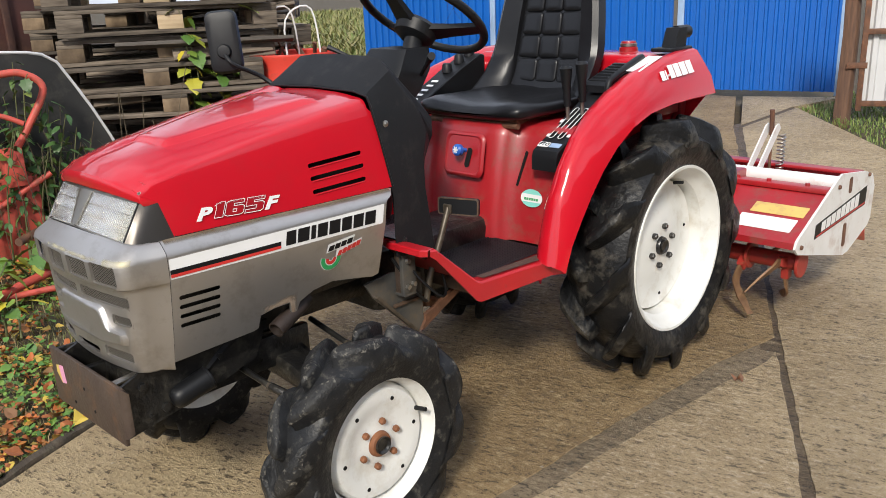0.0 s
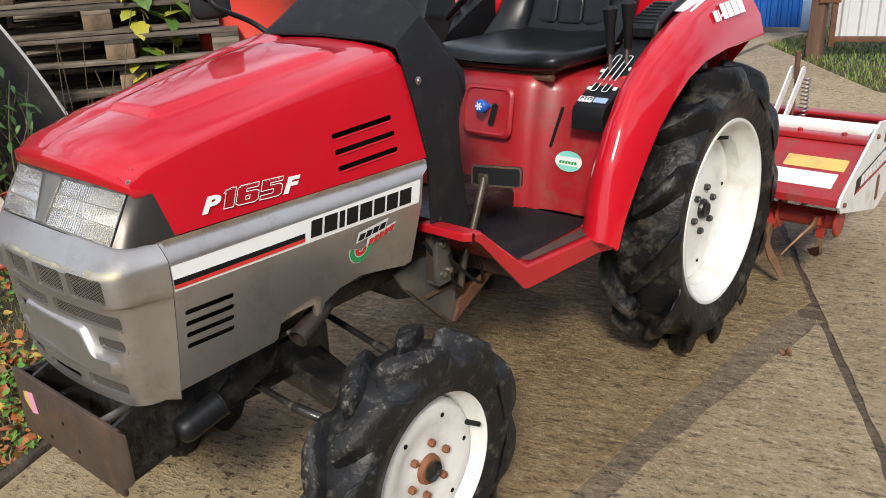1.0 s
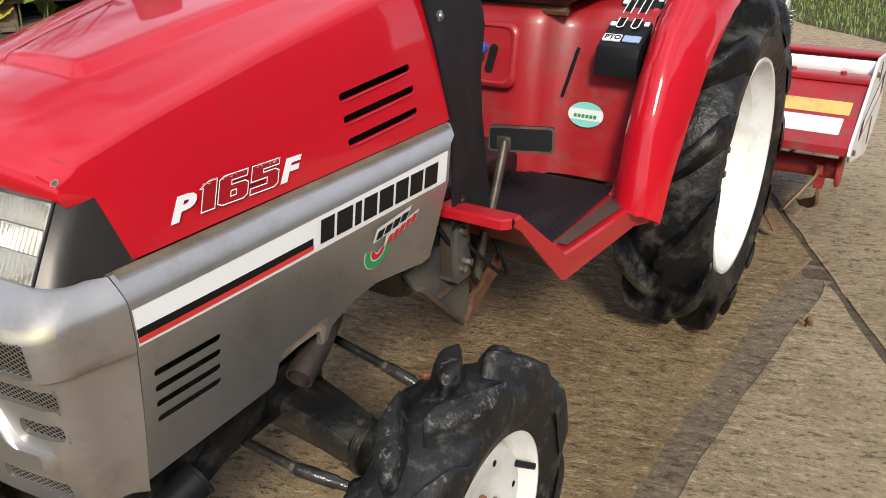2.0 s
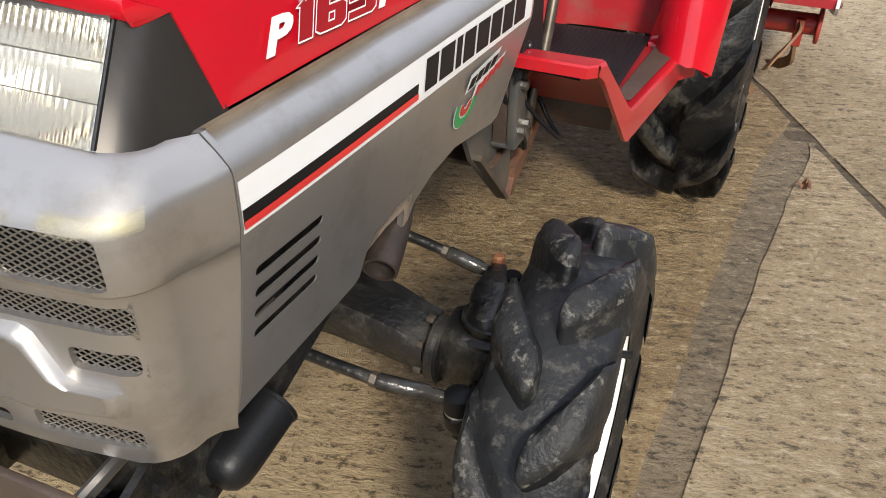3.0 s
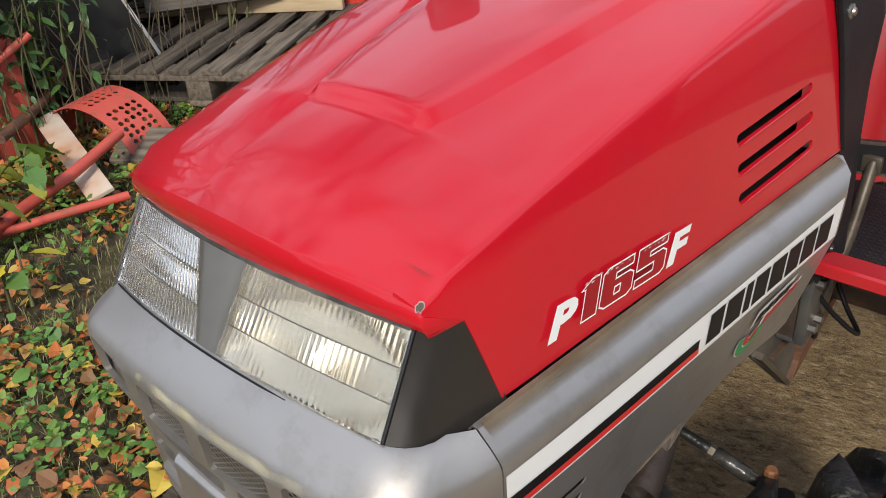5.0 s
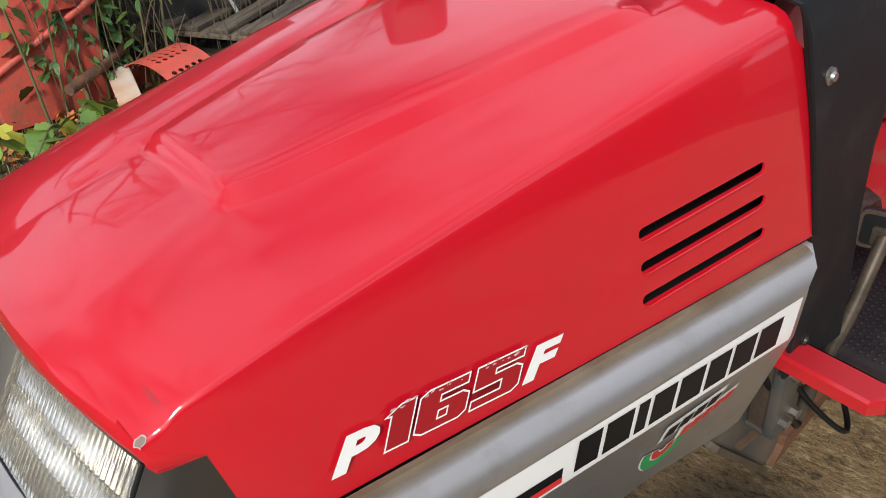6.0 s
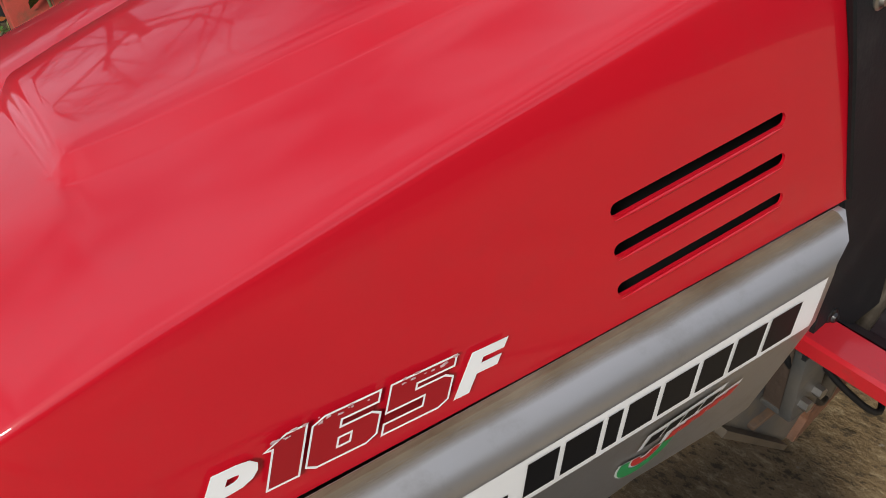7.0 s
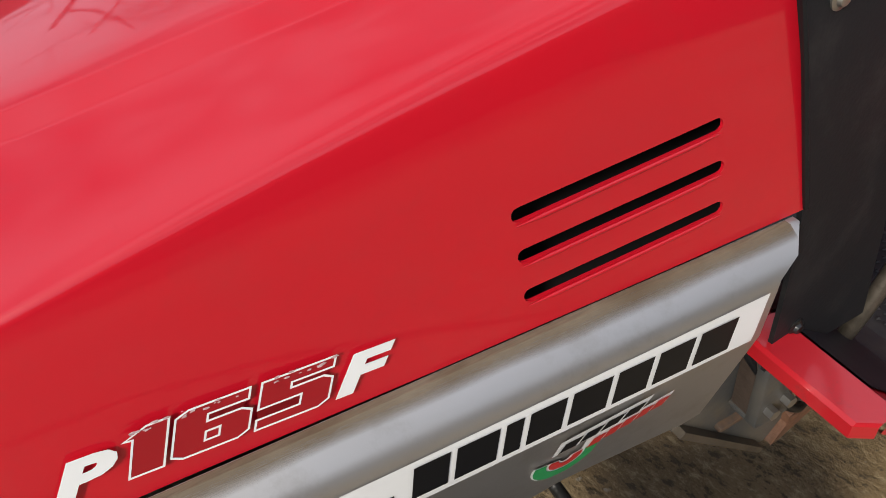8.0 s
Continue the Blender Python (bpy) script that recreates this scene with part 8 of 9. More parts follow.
def build_dark_sheet():
    bm = bmesh.new()
    rows = []
    for k in range(19):
        y = lerp(0.30, 1.52, k / 18)
        top = table([(0.30, 0.80), (0.55, 0.95), (0.85, 0.99), (1.03, 0.975), (1.12, 0.92), (1.28, 0.62), (1.45, 0.22), (1.52, 0.04)], y)[0]
        row = []
        for j in range(8):
            f = j / 7
            z = lerp(-0.05, top, f)
            row.append((-2.86 + 0.10 * f - 0.10 * (y - 0.9) ** 2 + 0.30 * (y - 0.3) * 0.25 + 0.02 * noise.noise((y * 4, f * 3, 1)), y, z))
        rows.append(row)
    sheet(bm, rows)
    mat = material("dark_dusty_sheet", (0.020, 0.021, 0.022), 0.6, other=(0.042, 0.042, 0.040), scale=4, amount=0.8, dirt=(0.13, 0.12, 0.10), dirt_amount=0.4, dirt_scale=5, grain=0.1, grain_scale=30)
    ob = tagged(finish("curved_sheet", bm, mat, smooth=60), "dark curved scrap sheet leaning behind the red implement", "scrap sheet")
    thicken(ob, 0.006)
    bm = bmesh.new()
    tube(bm, [Vector(r[-1]) + Vector((0.004, 0, 0.006)) for r in rows], 0.008, 7)
    part("edge_bead", bm, WHITE_SHEET, ob, "pale edge bead")


build_dark_sheet()


def build_implement():
    imp = thing("old_implement", "old faded red farm implement of bent pipes on the grass", "implement", Matrix.Translation((-2.56, 0.75, 0)))
    off = Vector((-2.56, 0.75, 0))

    def pipe(name, pts, r, mat=RED_OLD, lab="", soft=True):
        bm = bmesh.new()
        pts = [Vector(p) - off for p in pts]
        tube(bm, bend(pts, 6) if soft else pts, r, 10)
        return part(name, bm, mat, imp, lab, 60)

    pipe("frame_pipe", [(-2.66, 0.55, 0.86), (-2.61, 0.80, 0.90), (-2.58, 0.90, 0.895), (-2.55, 0.965, 0.82), (-2.56, 0.87, 0.65), (-2.58, 0.775, 0.50), (-2.58, 0.76, 0.36)], 0.018)
    pipe("frame_pipe", [(-2.64, 0.62, 0.75), (-2.60, 0.77, 0.71), (-2.57, 0.855, 0.665)], 0.013)
    pipe("frame_pipe", [(-2.56, 0.42, 0.17), (-2.56, 0.67, 0.29), (-2.52, 0.92, 0.42)], 0.014, soft=False)
    pipe("frame_pipe", [(-2.95, 0.72, 0.22), (-3.02, 1.22, 0.46)], 0.016, soft=False)
    bm = bmesh.new()
    box(bm, -0.06, 0.06, -0.28, 0.12, 0.0, 0.42, 0.008)
    part("plate_box", bm, RED_OLD, imp, "faded red steel plate box", at=Matrix.Translation((-0.06, 0, 0)))
    bm = bmesh.new()
    box(bm, -0.04, 0.04, -0.03, 0.06, 0.38, 0.56, 0.006)
    part("bracket", bm, RED_OLD, imp, "faded red bracket")
    for y, z in ((0.0, 0.5), (0.03, 0.42)):
        bm = bmesh.new()
        lathe(bm, [(0, 0.056), (0.014, 0.054), (0.014, 0.035)], 8, Matrix.Translation((0, y, z)))
        part("bolt", bm, RUST, imp)
    # loose handles in the grass
    for k, (pts, r, mat, lab) in enumerate(((((-1.80, 0.20, 0.03), (-1.93, 0.45, 0.07), (-2.02, 0.72, 0.10), (-2.13, 0.96, 0.13)), 0.019, RED_OLD, "faded red bent handle lying in the grass"),
                                            (((-1.95, 0.33, 0.04), (-1.90, 0.55, 0.05), (-1.83, 0.80, 0.05)), 0.014, RED_OLD, "thin red pipe lying in the grass"),
                                            (((-2.42, 0.68, 0.14), (-2.60, 0.92, 0.16), (-2.78, 1.12, 0.20)), 0.020, RUST, "rusty wooden-ended handle by the pallet"))):
        bm = bmesh.new()
        tube(bm, bend(pts, 6), r, 10)
        tagged(finish("handle", bm, mat, smooth=60), lab, "handle", "handles in the grass")


build_implement()


def build_guard():
    """Perforated half-round guard."""
    bm = bmesh.new()
    N, M, R, L = 24, 7, 0.19, 0.20

    def at(a, l):
        ang = radians(180 * a)
        return Vector((R * math.cos(ang), l * L, R * math.sin(ang)))
    cell = {}

    def vert(p):
        key = tuple(round(c, 5) for c in p)
        if key not in cell:
            cell[key] = bm.verts.new(p)
        return cell[key]
    for i in range(N):
        for j in range(M):
            a0, a1, l0, l1 = i / N, (i + 1) / N, j / M, (j + 1) / M
            if 1 <= j <= M - 2 and (2 <= i <= 8 or 11 <= i <= 19) and (i * 7 + j * 3) % 11:
                ca, cl = (a0 + a1) / 2, (l0 + l1) / 2
                outer, inner = [], []
                for k in range(8):
                    t = 2 * math.pi * k / 8
                    sx, sy = math.cos(t), math.sin(t)
                    m = max(abs(sx), abs(sy))
                    outer.append(vert(at(ca + (a1 - a0) / 2 * sx / m, cl + (l1 - l0) / 2 * sy / m)))
                    inner.append(vert(at(ca + (a1 - a0) * 0.36 * sx, cl + (l1 - l0) * 0.36 * sy)))
                for k in range(8):
                    bm.faces.new((outer[k], outer[(k + 1) % 8], inner[(k + 1) % 8], inner[k]))
            else:
                bm.faces.new([vert(at(a0, l0)), vert(at(a1, l0)), vert(at(a1, l1)), vert(at(a0, l1))])
    ob = finish("perforated_guard", bm, RED_OLD, smooth=60)
    thicken(ob, 0.004)
    ob.matrix_basis = Matrix.Translation((-2.385, 0.955, -0.01)) @ Matrix.Rotation(radians(12), 4, "Z") @ Matrix.Rotation(radians(4), 4, "X") @ Matrix.Rotation(radians(4), 4, "Y") @ Matrix.Diagonal((1.2, 1.0, 0.95, 1.0))
    tagged(ob, "faded red perforated half-round guard lying in the grass", "machine guard")
    plank("flat_bar", (-2.56, 0.90, 0.11), (-1.93, 0.76, 0.03), 0.085, 0.014, material("rusty_white_bar", (0.62, 0.56, 0.47), 0.6, other=(0.45, 0.20, 0.09), scale=5, amount=0.9), "rusty white flat bar leaning on the guard", 9, 15)


build_guard()


# ---- plants ----
def strew(name, mat, label, category, count, seed, area, shape):
    """One mesh of many small pieces; area(rng) gives a place or None; shape(rng, p) gives verts and faces."""
    rng = random.Random(seed)
    verts, faces = [], []
    for _ in range(count):
        p = area(rng)
        if p is None:
            continue
        v, f = shape(rng, p)
        n = len(verts)
        verts.extend(v)
        faces.extend(tuple(i + n for i in q) for q in f)
    me = bpy.data.meshes.new(name)
    me.from_pydata([tuple(v) for v in verts], [], faces)
    me.materials.append(mat)
    ob = new(name, me)
    return tagged(ob, label, category, kind="stuff")


def lawn(rng):
    x, y = -0.5 - 3.4 * rng.random() ** 1.3, rng.uniform(-1.2, 3.4)
    return (x, y) if slab_side(x, y) < -0.05 else None


def near_lawn(rng):
    x, y = -0.5 - 2.2 * rng.random(), rng.uniform(-0.9, 1.6)
    return (x, y) if slab_side(x, y) < -0.04 else None


def far_lawn(rng):
    x, y = rng.uniform(-15, -3.2), rng.uniform(2.5, 14)
    if y < 0.25 * (x + 2.62) + 8.5 and x > -7.3 and y > 5:
        return None
    return (x, y) if slab_side(x, y) < -0.15 else None


def meadow(rng):
    x = -7.5 - 32 * rng.random() ** 1.5
    return x, -0.84 * x + rng.uniform(-3.5, 3.5)


def gate_lawn(rng):
    x, y = rng.uniform(-1.5, 3.0), rng.uniform(4.6, 9)
    edge = table([(-1.5, 7.5), (-0.10, 5.72), (1.6, 4.5), (4, 3.6)], x)[0]
    return (x, y) if y > edge + 0.03 * rng.random() else None


def ground_z(x, y):
    return -0.035 + 0.05 * noise.noise((x * 0.6, (y - 3) * 0.6, 3))


def blade(low, high, wide):
    def shape(rng, p):
        x, y = p
        h, a, w = rng.uniform(low, high), rng.uniform(0, 6.283), wide * rng.uniform(0.6, 1.2)
        lean = h * rng.uniform(0.1, 0.8)
        dx, dy = math.cos(a), math.sin(a)
        z = ground_z(x, y) - 0.004
        px, py = -dy * w, dx * w
        m = (x + dx * lean * 0.35, y + dy * lean * 0.35, z + h * 0.62)
        t = (x + dx * lean, y + dy * lean, z + h * rng.uniform(0.75, 1.0))
        return [(x - px, y - py, z), (x + px, y + py, z), (m[0] + px * 0.8, m[1] + py * 0.8, m[2]), (m[0] - px * 0.8, m[1] - py * 0.8, m[2]), t], [(0, 1, 2, 3), (3, 2, 4)]
    return shape


def leaf(low, high, lift=0.0, upright=0.0, curl=1.0):
    """A ragged, curled leaf with a midrib."""
    def shape(rng, p):
        x, y = p
        s, a = rng.uniform(low, high), rng.uniform(0, 6.283)
        z = ground_z(x, y) + rng.uniform(0.0, 0.02) + lift * rng.random()
        tip, roll = rng.uniform(-0.5, 0.5) + upright, rng.uniform(-0.7, 0.7)
        m = Matrix.Translation((x, y, z + 0.01)) @ Matrix.Rotation(a, 4, "Z") @ Matrix.Rotation(-tip, 4, "Y") @ Matrix.Rotation(roll, 4, "X")
        fold, arch = s * rng.uniform(0.0, 0.5) * curl, s * rng.uniform(-0.5, 0.3) * curl
        wide, skew = rng.uniform(0.26, 0.46), rng.uniform(-0.12, 0.12)
        pts, faces = [], []
        line = ((0.0, 0.0), (0.10, 0.55), (0.28, 0.98), (0.48, 1.0), (0.68, 0.78), (0.86, 0.42), (1.0, 0.0))
        for u, v in line:
            mid = Vector((u * s, skew * s * u * u, arch * u * u))
            for side in (1, 0, -1):
                w = wide * v * s * rng.uniform(0.68, 1.2) * side
                pts.append(m @ (mid + Vector((rng.uniform(-0.03, 0.03) * s if side else 0, w, fold * (w / s) ** 2 * 3))))
        for k in range(len(line) - 1):
            for q in (0, 1):
                b = 3 * k + q
                faces.append((b, b + 1, b + 4, b + 3))
        return pts, faces
    return shape


def patch(x, y, k):
    return noise.noise((x * 2.3, y * 2.3, k)) + 0.5 * noise.noise((x * 6, y * 6, k + 3))


def leaf_drift(rng):
    p = near_lawn(rng)
    if p and patch(p[0], p[1], 1) + 0.35 * (slab_side(*p) > -0.25) > rng.uniform(-0.25, 0.35):
        return p


def weed_patch(rng):
    p = near_lawn(rng)
    if p and patch(p[0], p[1], 9) > rng.uniform(-0.3, 0.15):
        return p


def clover(rng, p):
    """A tuft of small leaves on short stalks."""
    pts, faces = [], []
    one = leaf(0.012, 0.030, 0.03, 0.2, 0.6)
    for k in range(rng.choice((3, 4, 5))):
        v, f = one(rng, (p[0] + rng.uniform(-0.018, 0.018), p[1] + rng.uniform(-0.018, 0.018)))
        faces += [tuple(i + len(pts) for i in q) for q in f]
        pts += v
    return pts, faces


strew("grass", GRASS, "short mixed grass beside the slab", "grass", 52000, 1, lawn, blade(0.010, 0.042, 0.0017))
strew("grass", DRY_GRASS, "dry straw in the grass", "grass", 5200, 2, lawn, blade(0.02, 0.09, 0.0013))
strew("low_weeds", GREEN_LEAF, "low green weeds among the grass", "weeds", 3400, 3, weed_patch, clover)
strew("broad_weeds", GREEN_LEAF, "broad yellow-green weed leaves in the grass", "weeds", 160, 13, weed_patch, leaf(0.03, 0.055, 0.04, 0.3, 0.7))
strew("fallen_leaves", FALLEN, "brown, orange and yellow fallen leaves", "leaves", 8200, 4, leaf_drift, leaf(0.016, 0.046, 0.015, 0.0, 1.3))
strew("fallen_leaves", FALLEN, "brown fallen leaves further off", "leaves", 600, 14, lawn, leaf(0.03, 0.06, 0.02))
strew("grass", GRASS, "rough grass behind the yard", "grass", 16000, 5, far_lawn, blade(0.08, 0.30, 0.008))
strew("grass", GRASS, "tall autumn grass of the meadow beyond the yard", "grass", 26000, 15, meadow, blade(0.15, 0.55, 0.035))
strew("grass", FRESH_GRASS, "green grass along the slab by the gate", "grass", 26000, 6, gate_lawn, blade(0.015, 0.065, 0.0042))


def slab_litter(rng):
    x, y = rng.uniform(-0.4, 3), rng.uniform(-0.3, 5)
    return (x, y)


def crumb(rng, p):
    x, y = p
    s = rng.uniform(0.001, 0.0045)
    z = 0.0005
    a = rng.uniform(0, 6)
    pts = [(x + s * math.cos(a + k * 1.57) * rng.uniform(0.6, 1.3), y + s * math.sin(a + k * 1.57) * rng.uniform(0.6, 1.3), z) for k in range(4)] + [(x, y, z + s * rng.uniform(0.5, 1.0))]
    return pts, [(0, 1, 4), (1, 2, 4), (2, 3, 4), (3, 0, 4)]


strew("grit", JOINT_DIRT, "loose grit on the concrete", "grit", 2200, 9, slab_litter, crumb)

LEAF_MESH = {}


def plant_leaf(kind, s):
    """A broad lobed leaf, shared by size."""
    key = (kind, round(s, 3))
    if key not in LEAF_MESH:
        bm = bmesh.new()
        if kind == "lobed":
            out = [(0, 0.0), (-0.12, 0.30), (0.10, 0.36), (0.22, 0.52), (0.42, 0.38), (0.62, 0.34), (0.78, 0.18), (1.0, 0.0)]
        else:
            out = [(0, 0.0), (0.15, 0.16), (0.4, 0.21), (0.7, 0.14), (1.0, 0.0)]
        mid = [bm.verts.new((u * s, 0, -0.10 * s * u * u)) for u, v in out]
        for sgn in (1, -1):
            edge = [bm.verts.new((u * s, sgn * v * s, 0.10 * s * v - 0.18 * s * u * u)) for u, v in out]
            for k in range(len(out) - 1):
                bm.faces.new((mid[k], mid[k + 1], edge[k + 1], edge[k]))
        bmesh.ops.remove_doubles(bm, verts=bm.verts[:], dist=1e-6)
        me = bpy.data.meshes.new("leaf")
        bm.to_mesh(me)
        bm.free()
        LEAF_MESH[key] = me
    return LEAF_MESH[key]


def plant_material(name, colours):
    m = material(name, colours[0], 0.5, other=colours[1], scale=25, amount=0.9, by_object=0.35)
    n, l = m.node_tree.nodes, m.node_tree.links
    info, ramp = n.new("ShaderNodeObjectInfo"), n.new("ShaderNodeValToRGB")
    el = ramp.color_ramp.elements
    el[0].color, el[1].color = (*colours[0], 1), (*colours[2], 1)
    e = el.new(0.55)
    e.color = (*colours[1], 1)
    l.new(info.outputs["Random"], ramp.inputs["Fac"])
    l.new(ramp.outputs["Color"], n["Principled BSDF"].inputs["Base Color"])
    return m


VINE = plant_material("vine_leaf", ((0.07, 0.15, 0.025), (0.17, 0.25, 0.035), (0.52, 0.42, 0.035)))
VINE_GREEN = plant_material("green_vine_leaf", ((0.03, 0.075, 0.018), (0.06, 0.12, 0.026), (0.20, 0.24, 0.04)))
NETTLE = plant_material("nettle_leaf", ((0.035, 0.09, 0.02), (0.06, 0.13, 0.03), (0.13, 0.19, 0.04)))


def build_plant(name, label, at, stems, kind, mat, size, gap, seed, bare=0.12):
    rng = random.Random(seed)
    plant = thing(name, label, "plant", Matrix.Translation(at))
    for pts in stems:
        way = bend(pts, 8)
        bm = bmesh.new()
        tube(bm, way, [lerp(0.006, 0.002, k / (len(way) - 1)) for k in range(len(way))], 6)
        part("stem", bm, STEM, plant, smooth=60)
        run = 0.0
        for a, b in zip(way, way[1:]):
            run += (b - a).length
            if run > gap and b.z > bare:
                run = 0.0
                for q in range(rng.choice((1, 2, 2))):
                    s = rng.choice((0.75, 1.0, 1.25)) * size
                    me = plant_leaf(kind, s)
                    if not me.materials:
                        me.materials.append(mat)
                    ob = new("leaf", me)
                    ob.parent = plant
                    ang = rng.uniform(0, 6.283)
                    p = b + Vector((math.cos(ang), math.sin(ang), 0.1)) * rng.uniform(0.01, 0.05)
                    ob.matrix_basis = Matrix.Translation(p) @ Matrix.Rotation(ang, 4, "Z") @ Matrix.Rotation(rng.uniform(0.0, 1.0), 4, "Y") @ Matrix.Rotation(rng.uniform(-0.5, 0.5), 4, "X")
    return plant


build_plant("vine", "climbing vine with green and yellow lobed leaves before the pallets", (-2.80, 1.88, 0), [
    [(0, 0, 0), (0.02, 0.03, 0.4), (0.0, 0.06, 0.8), (-0.02, 0.0, 1.15)], [(0.02, 0.05, 0), (0.08, 0.14, 0.5), (0.10, 0.18, 0.9), (0.12, 0.28, 1.15)],
    [(0, 0, 0.1), (0.05, 0.18, 0.55), (0.10, 0.25, 0.80)], [(-0.05, -0.05, 0), (-0.02, 0.02, 0.5), (0.02, 0.0, 0.95)]], "lobed", VINE, 0.085, 0.06, 21, 0.50)
build_plant("vine", "low vine with yellow-green leaves over the red handles", (-1.95, 0.45, 0), [
    [(-0.3, 0.2, 0), (-0.2, 0.1, 0.14), (0, 0, 0.16), (0.12, -0.1, 0.10)], [(-0.3, 0.35, 0), (-0.15, 0.2, 0.2), (0.0, 0.12, 0.15)], [(-0.4, 0.0, 0), (-0.25, -0.05, 0.18), (-0.05, -0.1, 0.13)]], "lobed", VINE, 0.075, 0.05, 22)
build_plant("nettle", "tall green weed with narrow leaves by the dark sheet", (-2.62, 0.96, 0), [
    [(0, 0, 0), (0.02, 0.0, 0.4), (0.0, 0.03, 0.75)], [(0.05, 0.06, 0), (0.06, 0.08, 0.35), (0.10, 0.12, 0.62)], [(-0.05, -0.1, 0), (-0.04, -0.12, 0.4), (-0.02, -0.15, 0.8)],
    [(0.0, 0.15, 0), (0.03, 0.17, 0.3), (0.05, 0.2, 0.55)]], "narrow", NETTLE, 0.062, 0.024, 23)
build_plant("nettle", "tall green weed with narrow leaves by the pallets", (-2.70, 0.80, 0), [
    [(0, 0, 0), (0.02, 0.05, 0.5), (0.06, 0.08, 0.95)], [(0.05, 0.12, 0), (0.06, 0.16, 0.45), (0.10, 0.2, 0.75)], [(0.02, -0.12, 0), (0.04, -0.16, 0.4), (0.02, -0.2, 0.7)]], "narrow", NETTLE, 0.060, 0.026, 24)
rng_v = random.Random(52)
for k in range(3):
    px, py = rng_v.uniform(-2.70, -2.56), 0.66 + 0.13 * k
    ways = []
    for q in range(3):
        bx, by, h = rng_v.uniform(-0.06, 0.06), rng_v.uniform(-0.08, 0.08), rng_v.uniform(0.45, 0.95)
        dx, dy = rng_v.uniform(-0.10, 0.10), rng_v.uniform(-0.22, 0.22)
        ways.append([(bx, by, 0), (bx + dx * 0.4, by + dy * 0.2, h * 0.5), (bx + dx, by + dy * 0.7, h * 0.9), (bx + dx * 1.2, by + dy * 1.5, h)])
    build_plant("vine", "climbing vine with green leaves over the dark sheet", (px, py, 0), ways, "lobed", VINE_GREEN, 0.052, 0.055, 70 + k, 0.10)


build_plant("weed", "leafy green weed at the edge of the slab", (-1.55, 0.30, 0), [
    [(0, 0, 0), (0.05, 0.0, 0.15), (0.10, 0.02, 0.22)], [(0, 0.05, 0), (-0.06, 0.08, 0.16)], [(0, -0.05, 0), (-0.02, -0.1, 0.17)]], "lobed", VINE, 0.06, 0.04, 25)


rng_w = random.Random(77)
for k in range(4):
    px, py = rng_w.uniform(-2.70, -2.56), rng_w.uniform(0.72, 1.0)
    ways = []
    for q in range(4):
        bx, by, h = rng_w.uniform(-0.08, 0.08), rng_w.uniform(-0.08, 0.08), rng_w.uniform(0.35, 0.72)
        dx, dy = rng_w.uniform(-0.14, 0.14), rng_w.uniform(-0.14, 0.14)
        ways.append([(bx, by, 0), (bx + dx * 0.3, by + dy * 0.3, h * 0.55), (bx + dx, by + dy, h)])
    build_plant("nettle", "green leafy weed growing through the scrap", (px, py, 0), ways, "narrow", NETTLE, 0.055, 0.024, 60 + k)


BARK = material("grey_bark", (0.085, 0.070, 0.055), 0.9, other=(0.045, 0.038, 0.030), scale=9, amount=0.9, stretch=(1, 1, 0.25), grain=0.6, grain_scale=26)


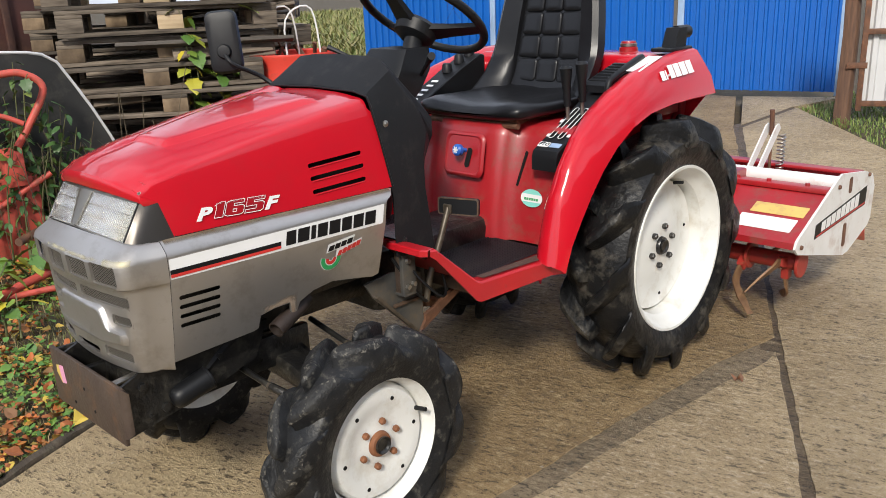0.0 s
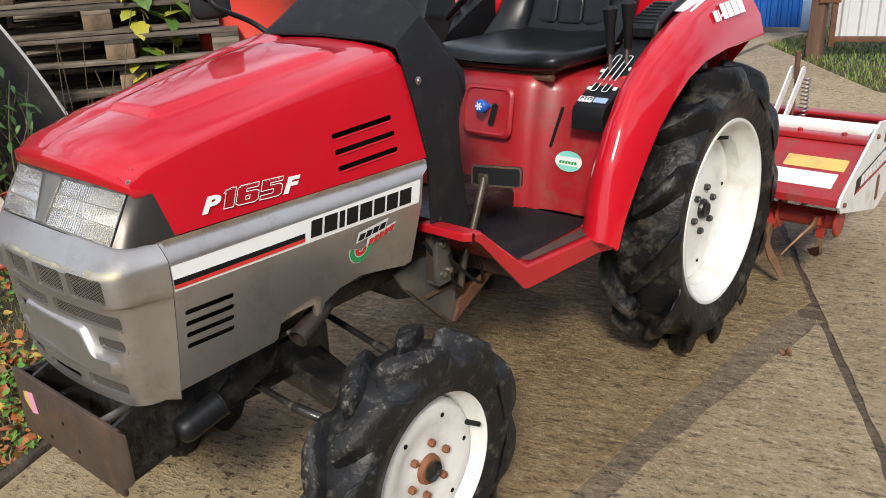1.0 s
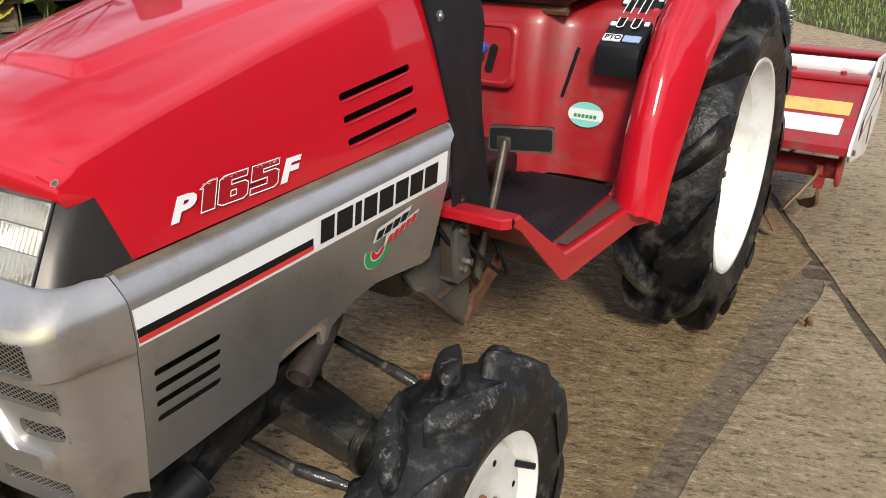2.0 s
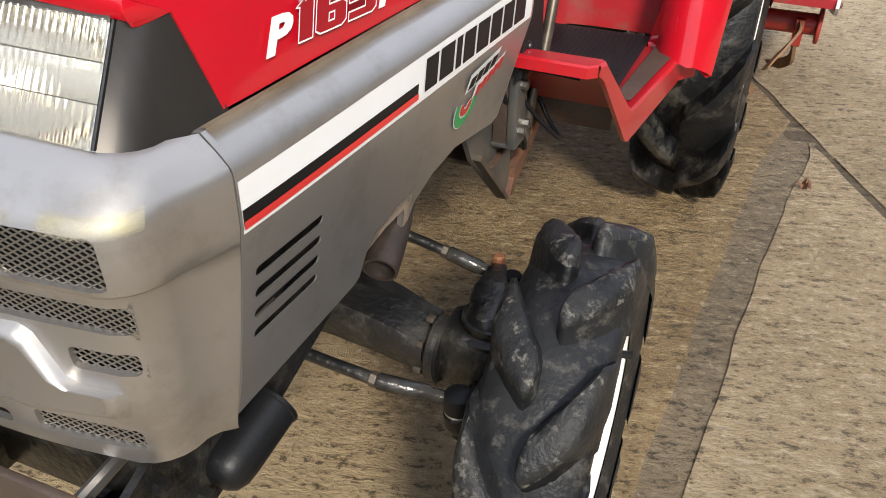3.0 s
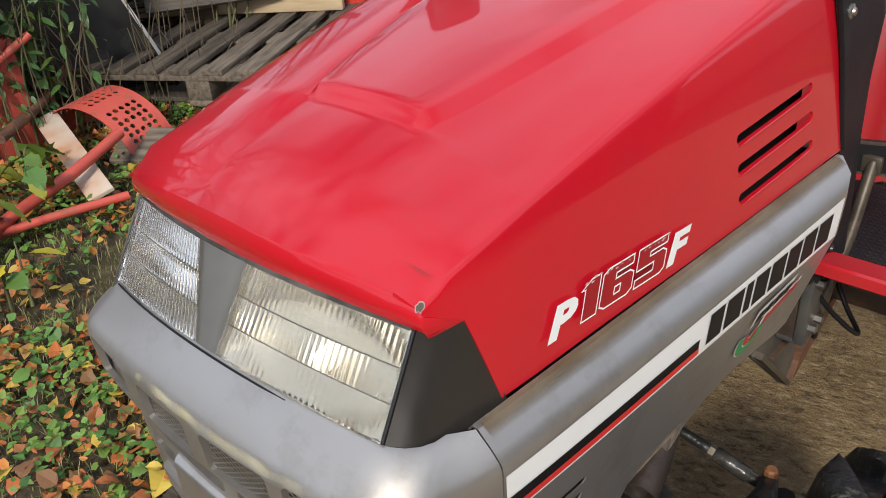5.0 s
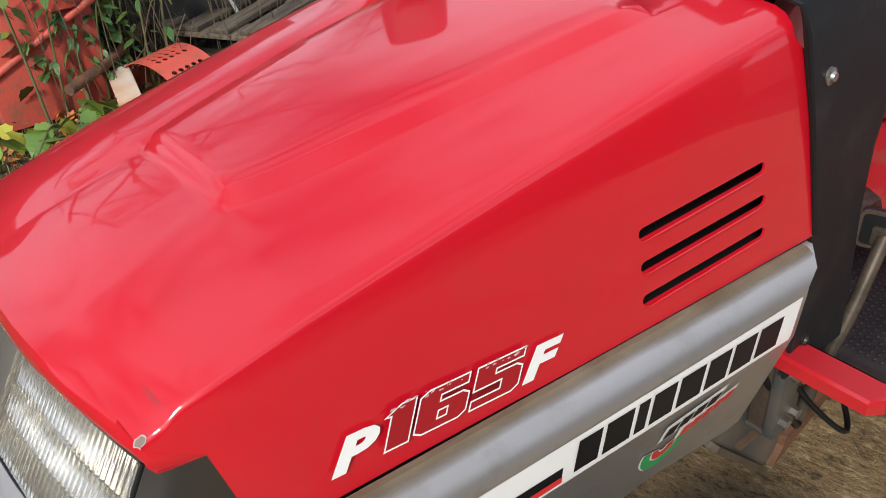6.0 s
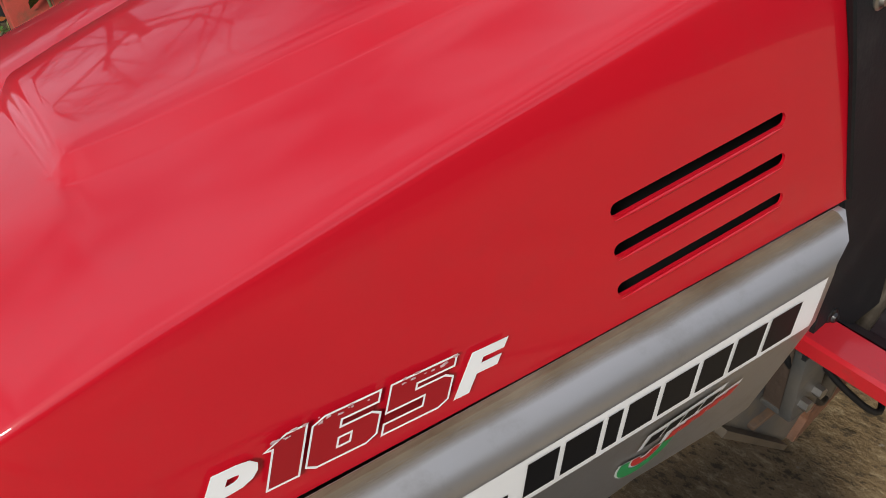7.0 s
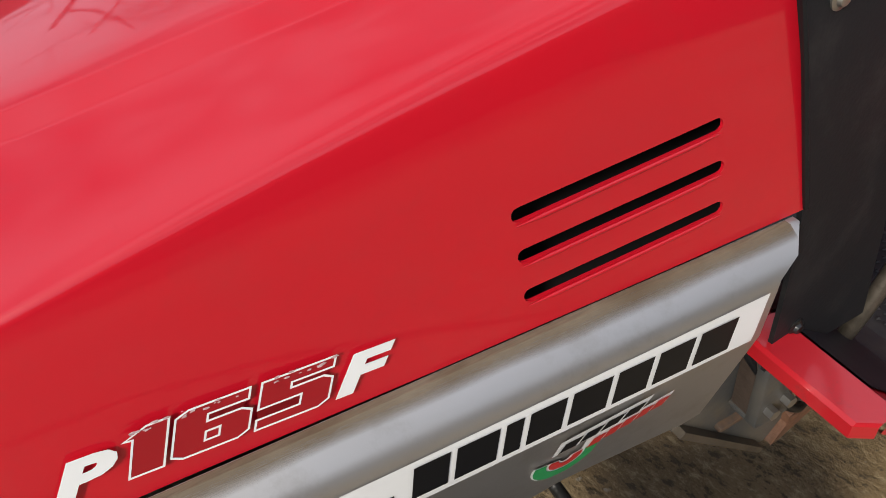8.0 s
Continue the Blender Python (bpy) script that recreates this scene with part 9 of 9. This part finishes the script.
def build_tree(at, height, seed, label):
    """A leafless tree: tapered trunk, limbs and fine twigs."""
    rng = random.Random(seed)
    tree = thing("tree", label, "tree", Matrix.Translation(at))
    limbs, twigs = bmesh.new(), bmesh.new()

    def grow(p, way, length, r, depth):
        pts, radii = [p], [r]
        n = 5 if depth < 2 else 3
        for k in range(n):
            way = (way + Vector((rng.uniform(-1, 1), rng.uniform(-1, 1), rng.uniform(-0.4, 0.8))) * (0.10 + 0.05 * depth)).normalized()
            pts.append(pts[-1] + way * (length / n))
            radii.append(r * (1 - 0.6 * (k + 1) / n))
        if depth:
            tube(limbs if depth < 3 else twigs, pts, radii, (9, 7, 5, 4, 3)[depth], caps=False)
        else:
            trunk = bmesh.new()
            tube(trunk, pts, radii, 14)
            part("trunk", trunk, BARK, tree, smooth=60)
        if depth == 4:
            return
        for k in range((8, 5, 4, 4)[depth]):
            f = rng.uniform(0.35, 1.0)
            i = min(int(f * n), n - 1)
            start = pts[i].lerp(pts[i + 1], f * n - i)
            a, up = rng.uniform(0, 6.283), rng.uniform(0.35, 1.0)
            side = way.orthogonal().normalized()
            side = (side * math.cos(a) + way.cross(side) * math.sin(a))
            grow(start, (side + way * up).normalized(), length * rng.uniform(0.42, 0.68), lerp(radii[i], radii[i + 1], 0.5) * rng.uniform(0.45, 0.7), depth + 1)

    grow(Vector((0, 0, -0.1)), Vector((0, 0, 1)), height * 0.55, height * 0.022, 0)
    part("limbs", limbs, BARK, tree, smooth=60)
    tagged(part("twigs", twigs, BARK, tree, smooth=60), "fine bare twigs", kind="stuff")


build_tree((-6.6, 4.6, 0), 6.0, 3, "tall leafless tree behind the shed and pallets")
build_tree((-4.9, 7.6, 0), 5.2, 8, "leafless tree by the blue fence")
build_tree((-8.6, 1.0, 0), 9.0, 12, "leafless tree behind the maroon shed")


def dry_stalks():
    rng = random.Random(31)
    bm = bmesh.new()
    for k in range(80):
        x, y = rng.uniform(-2.75, -2.42), rng.uniform(0.55, 1.75)
        h = rng.uniform(0.15, 0.45) * rng.uniform(1.0, 2.0)
        dx, dy = rng.uniform(-0.15, 0.15), rng.uniform(-0.15, 0.15)
        tube(bm, bend([(x, y, 0), (x + dx * 0.4, y + dy * 0.4, h * 0.6), (x + dx, y + dy, h)], 3), 0.0018, 4, caps=False)
    return tagged(finish("dry_stalks", bm, DEAD_STALK, smooth=60), "thin dry weed stalks before the pallets", "weeds", kind="stuff")


dry_stalks()


def dead_leaf_on_slab():
    bm = bmesh.new()
    for k in range(9):
        a, r = 0.7 * k, 0.028 * (0.6 + 0.4 * math.sin(3 * k))
        bm.verts.new((0.656 + r * math.cos(a), 1.683 + r * math.sin(a), 0.004 + 0.012 * (k % 3)))
    c = bm.verts.new((0.656, 1.683, 0.012))
    vs = [v for v in bm.verts if v is not c]
    for k in range(9):
        bm.faces.new((vs[k], vs[(k + 1) % 9], c))
    tagged(finish("dead_leaf", bm, RUST, smooth=0), "curled dark dead leaf on the slab joint", "leaf")


dead_leaf_on_slab()
